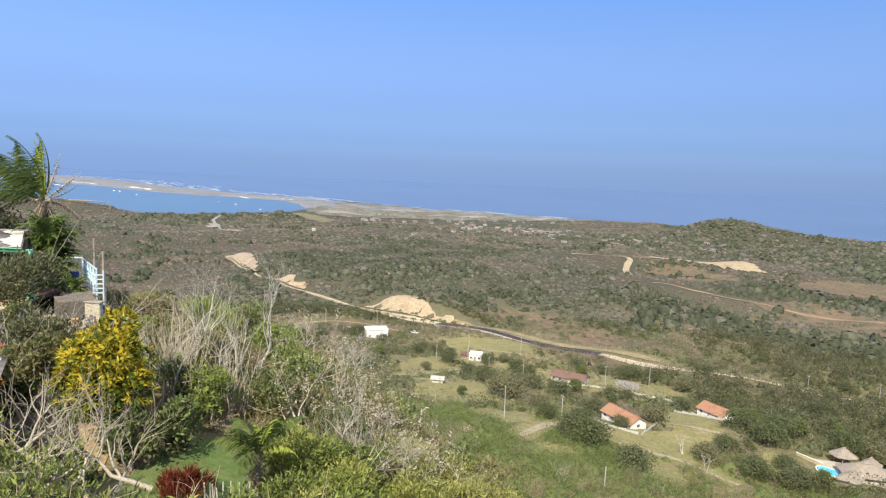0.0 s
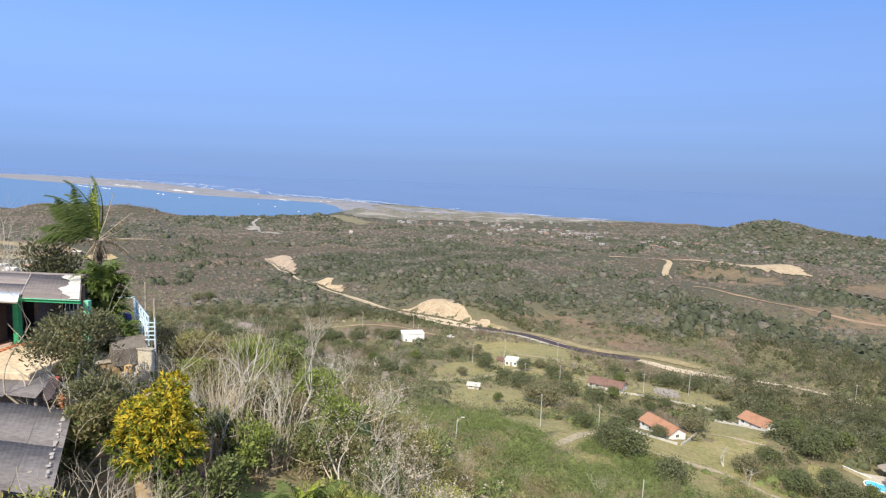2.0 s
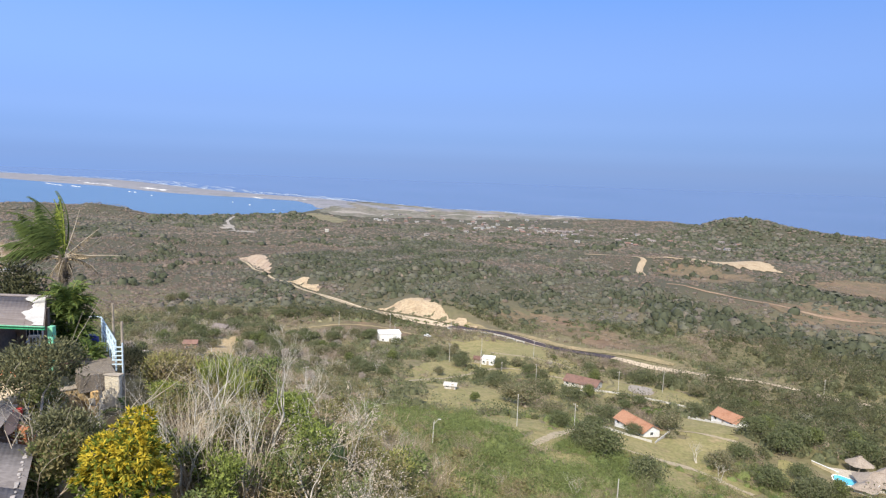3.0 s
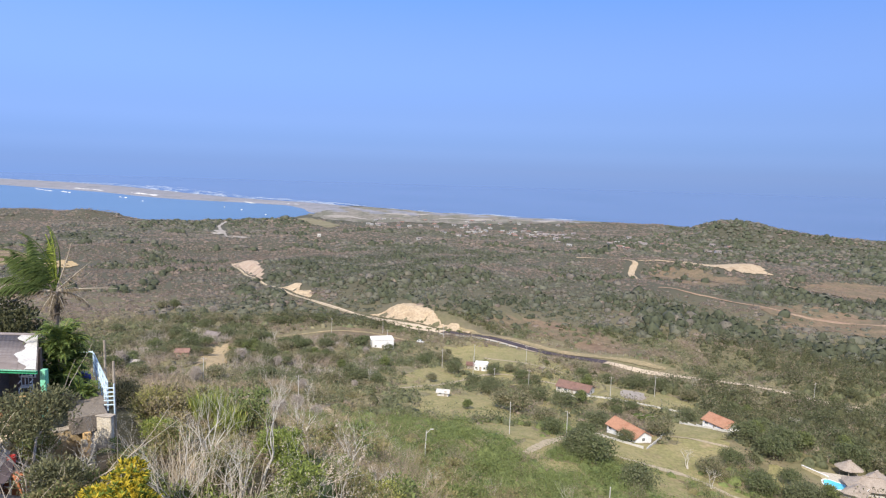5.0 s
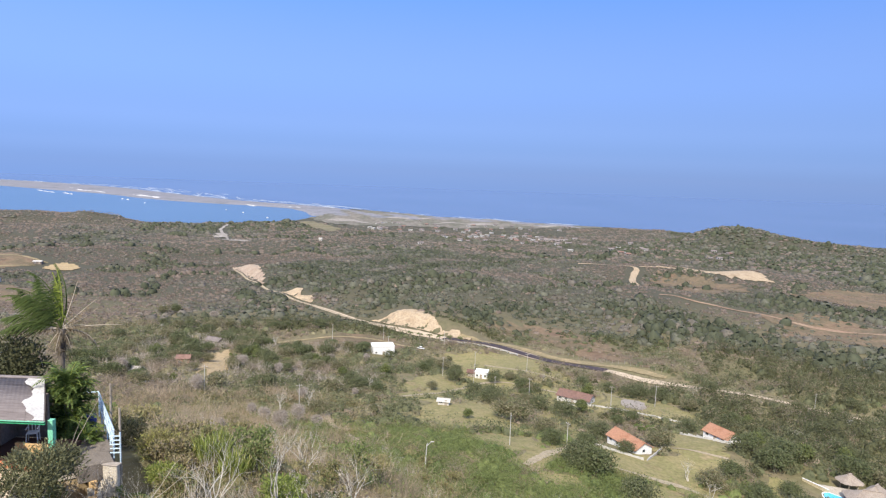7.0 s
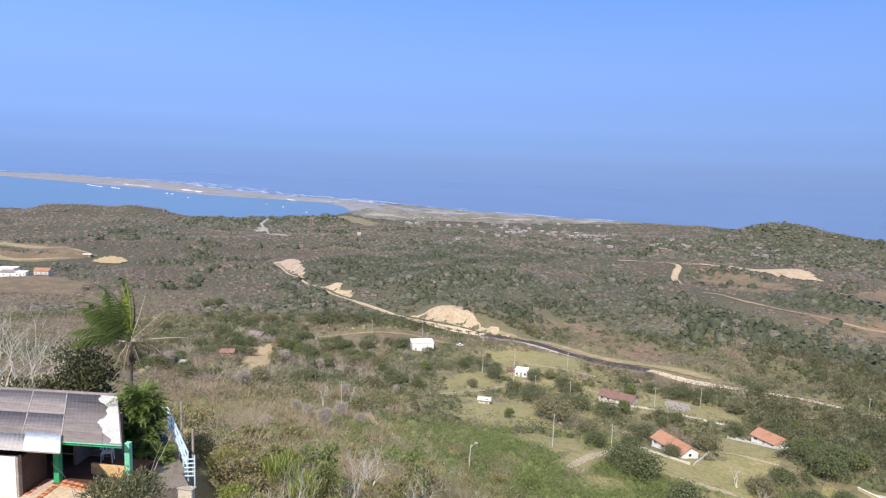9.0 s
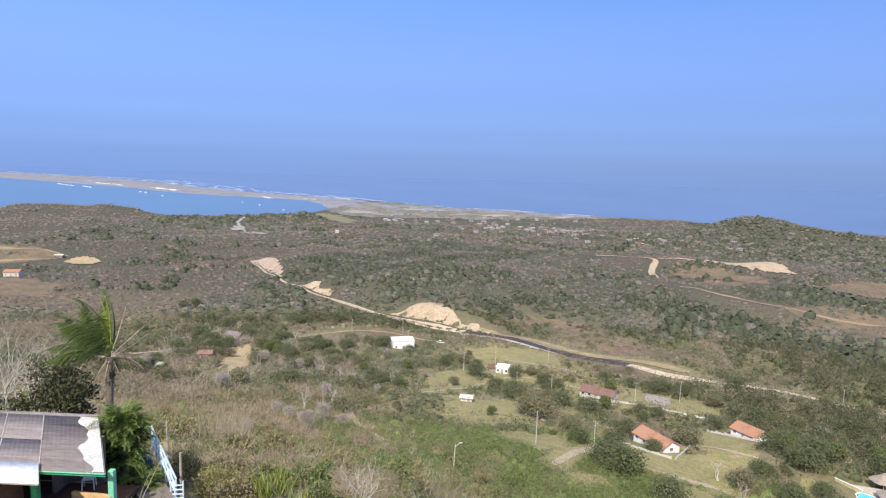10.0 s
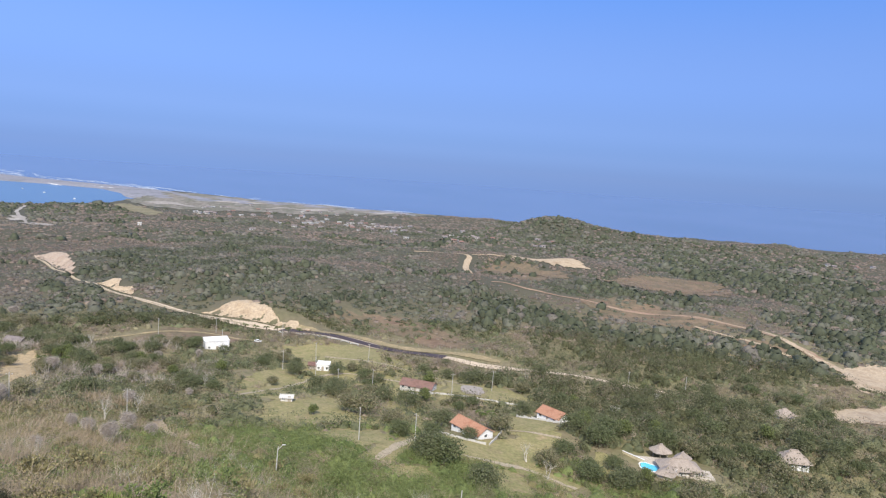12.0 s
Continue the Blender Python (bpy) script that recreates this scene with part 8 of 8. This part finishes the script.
fence = thing("road_fence", (0, 0, 0), "line of grey fence posts above the road", "fence")
for p in posts:
    part("post", rods([((p[0], p[1], ground(*p) - 0.3), (p[0], p[1], ground(*p) + 1.7), 0.11, 0.09)], 6), M_WOOD, fence)
# low plot walls
for line in ([(44, 188), (50, 182), (57, 178)], [(58, 178), (62, 184), (66, 190)], [(80, 214), (86, 206), (92, 200)], [(55, 251), (73, 244), (92, 237)], [(46, 251), (58, 249)]):
    p = spaced(line, 3.0)
    t = thing("plot_wall", (0, 0, 0), "low whitish wall along a plot", "wall", "plot walls")
    for a, b in zip(p[:-1], p[1:]):
        c = (a + b) / 2
        part("wall_section", boxes([(c[0], c[1], ground(*c) + 0.25, np.linalg.norm(b - a) + 0.05, 0.2, 1.0, math.degrees(math.atan2(b[1] - a[1], b[0] - a[0])))], 0.03), M_POLE, t)


# ---- trees among the houses ----
def valley_tree(k, mat, second, label, rad, tall, bare=False):
    if bare:
        return bare_tree("valley_tree", (0, 0, 0), label, tall, 300 + k, M_PALEBARK, 4, 0.55, 3, stems=2, group="valley trees", radius=0.16)
    return leafy_bush("valley_tree", (0, 0, 0), label, "tree", rad, tall, mat, 2600, 0.37, 300 + k, 34, long=1.6, second=second, group="valley trees", facing=True, lift=0.5)


trees = [valley_tree(0, F_VGREEN, F_MIDGREEN, "round green tree near the houses", 3.9, 4.0), valley_tree(1, F_MIDGREEN, F_VGREEN, "dense green tree near the houses", 4.3, 4.3), valley_tree(2, F_MIDOLIVE, F_VGREEN, "olive tree near the houses", 3.9, 3.9),
         valley_tree(3, F_LEAFY, F_VGREEN, "fresh green tree near the houses", 2.3, 4.2), valley_tree(4, None, None, "leafless pale tree near the houses", 2.6, 5.5, True)]
TREES = [(-28.5, 327, 1, 1.0), (64, 236, 0, 0.9), (69, 232, 0, 0.9), (63, 293, 1, 1.1), (4, 286, 1, 1.2), (-5, 262, 2, 0.8), (74, 288, 1, 1.0), (93, 278, 1, 1.3), (25, 212, 2, 1.7), (20, 214, 2, 1.3), (44, 232, 1, 1.3), (12, 262, 1, 1.2), (19, 260, 1, 1.2), (45, 294, 4, 1.1), (85, 221, 1, 1.0),
         (92, 192, 0, 1.3), (97, 196, 3, 1.3), (68, 196, 2, 1.2), (65, 193, 2, 1.1), (41, 180, 0, 1.0), (38, 155, 0, 1.6), (34, 158, 1, 1.4), (66, 168, 4, 1.2), (71, 166, 2, 1.1), (80, 174, 0, 1.1), (101, 187, 0, 1.5), (108, 188, 3, 1.4), (68, 157, 4, 1.1), (81, 158, 0, 1.2), (88, 153, 1, 1.2),
         (60, 268, 3, 1.3), (80, 276, 1, 1.2), (86, 282, 1, 1.3), (100, 262, 2, 1.2), (106, 254, 1, 1.1), (112, 246, 0, 1.2), (32, 244, 2, 1.2), (36, 240, 1, 1.1), (52, 240, 3, 1.2), (8, 205, 3, 0.8), (22, 290, 1, 1.0), (30, 296, 2, 0.9), (53, 182.5, 1, 0.8), (95, 180, 0, 1.5), (118, 182, 0, 1.6), (126, 178, 2, 1.4), (92, 165, 0, 1.0), (97, 156, 3, 1.1),
         (-46, 176, 4, 1.6), (-41, 190, 4, 1.5), (-37, 188, 2, 1.1), (-80, 292, 1, 1.3), (-70, 280, 2, 1.2), (-64, 300, 1, 1.2), (112, 286, 4, 1.2), (140, 262, 2, 1.2), (120, 215, 4, 1.4), (128, 205, 1, 1.3), (150, 200, 0, 1.5), (165, 190, 3, 1.4), (190, 235, 1, 1.3), (216, 222, 0, 1.2), (173, 182, 1, 1.2), (150, 165, 2, 1.3),
         (180, 215, 2, 1.4), (200, 210, 0, 1.3), (138, 230, 1, 1.4), (-84, 300, 1, 1.3), (-116, 290, 1, 1.2), (-120, 300, 0, 1.4), (-112, 330, 1, 1.4), (-100, 336, 2, 1.3), (-118, 342, 1, 1.3), (-96, 345, 0, 1.2), (-78, 312, 2, 1.3), (-72, 318, 0, 1.4), (-60, 322, 1, 1.2), (-103, 278, 2, 0.9), (-87, 272, 0, 1.2), (-85, 256, 2, 1.0), (-96, 243, 2, 0.7), (-112, 300, 0, 1.1), (-98, 306, 1, 1.0), (-90, 340, 4, 1.5), (-55, 300, 0, 1.2), (-130, 312, 1, 1.4), (-138, 330, 0, 1.4), (50, 313, 3, 0.7), (2, 340, 2, 0.6), (-10, 300, 0, 1.0)]
used = set()
for x, y, k, s in TREES:
    m = pose(x, y, ground(x, y) - 0.1, 0, 0, (x * 37 + y * 11) % 360) @ Matrix.Diagonal((s, s, s * 0.95, 1))
    c = trees[k] if k not in used else copy_thing(trees[k], m)
    c.matrix_basis = m
    used.add(k)


rng = np.random.default_rng(91)
keep = BARE + [[(-112, 258), (-104, 270), (-98, 250), (-90, 228), (-98, 226), (-106, 244)], [(-124, 322), (-110, 334), (-104, 310), (-116, 306)], [(40, 176), (40, 200), (66, 200), (66, 176)], [(96, 154), (96, 180), (134, 180), (134, 152)]]
for x0, x1, y0, y1, count, mix in ((92, 245, 165, 300, 58, [0.3, 0.3, 0.22, 0.06, 0.12]), (-150, -25, 205, 348, 100, [0.26, 0.14, 0.42, 0.14, 0.04]), (-190, -60, 335, 420, 22, [0.25, 0.25, 0.42, 0.0, 0.08]), (-10, 100, 235, 330, 12, [0.2, 0.4, 0.3, 0.0, 0.1]), (30, 110, 140, 240, 10, [0.3, 0.25, 0.3, 0.05, 0.1])):
    xs, ys = rng.uniform(x0, x1, 400), rng.uniform(y0, y1, 400)
    ok = np.ones(400, bool)
    for p in keep:
        ok &= ~inside(p, xs, ys)
    for p, g in LINES:
        ok &= ~near_line(p, xs, ys, g)
    for x, y in list(zip(xs[ok], ys[ok]))[:count]:
        k, s = int(rng.choice(5, p=mix)), rng.uniform(0.75, 1.35)
        m = pose(x, y, ground(x, y) - 0.1, 0, 0, rng.uniform(0, 360)) @ Matrix.Diagonal((s, s, s * rng.uniform(0.8, 1.05), 1))
        copy_thing(trees[k], m).matrix_basis = m


# ---- small palms along the road and by the orange roof ----
ROUND_LEAVES = [(math.cos(k * 2.4), math.sin(k * 2.4), 0.25 + 0.9 * ((k * 7) % 11) / 11, 2.6, "green" if k < 11 else "dry", 1.2) for k in range(14)]
small = palm((62, 200, ground(62, 200)), 5.0, ROUND_LEAVES, 47, "slender palm among the houses", "valley_palm", "valley palms")
for k, (x, y) in enumerate([(65, 198), (-16, 388), (-10, 384), (-4, 379), (2, 374), (8, 369), (-22, 392), (-90, 270), (-84, 278)]):
    copy_thing(small, pose(x, y, ground(x, y), 0, 0, 67 * k))


# ---- boats and a parked car ----
def boat(x, y, turn):
    t = thing("boat", (x, y, 0.0), "small white boat moored in the lagoon", "boat", "lagoon boats", turn)
    n = 9
    v = []
    for k in range(n):
        u = k / (n - 1)
        w = 1.5 * math.sin(math.pi * min(u * 0.85 + 0.15, 1.0)) ** 0.7 * (1 if k < n - 1 else 0.02)
        xx = -4.5 + 9 * u
        v += [(xx, -w, 1.0 + 0.4 * u), (xx, -w * 0.6, -0.2), (xx, w * 0.6, -0.2), (xx, w, 1.0 + 0.4 * u)]
    f = [[k * 4 + q, k * 4 + q + 1, k * 4 + q + 5, k * 4 + q + 4] for k in range(n - 1) for q in range(3)] + [[k * 4 + 3, k * 4, k * 4 + 4, k * 4 + 7] for k in range(n - 1)]
    part("hull", mesh_data("hull", v, f, M_WHITE), M_WHITE, t)
    part("cabin", boxes([(-0.6, 0, 1.7, 2.6, 1.7, 1.3)], 0.15), M_WHITE, t)
    part("mast", rod((0.9, 0, 1.2), (0.9, 0, 8.5), 0.07, 0.04), M_METAL, t)
    t.scale = (0.6, 0.6, 0.6)


for x, y, a in ((-520, 1640, 20), (-590, 1720, 70), (-420, 1500, 30), (-880, 1880, 10)):
    boat(x, y, a)


def car(x, y, turn):
    t = thing("car", (x, y, ground(x, y) + 0.15), "white car parked among the trees", "car", "", turn)
    part("body", boxes([(0, 0, 0.62, 4.2, 1.7, 0.6)], 0.16), M_WHITE, t)
    cab = part("cabin", boxes([(-0.2, 0, 1.15, 2.3, 1.5, 0.55)], 0.2), M_GLASS, t)
    part("roof", boxes([(-0.2, 0, 1.42, 1.7, 1.35, 0.07)], 0.03), M_WHITE, cab)
    for sx in (-1.3, 1.3):
        for sy in (-0.82, 0.82):
            wh = part("wheel", rod((sx, sy - 0.09, 0.3), (sx, sy + 0.09, 0.3), 0.32, None, 14), M_ASPHALT, t)
            part("rim", rod((sx, sy - 0.1, 0.3), (sx, sy + 0.1, 0.3), 0.19, None, 12), M_METAL, wh)


car(-90, 313, 20)
car(-14, 362, -30)
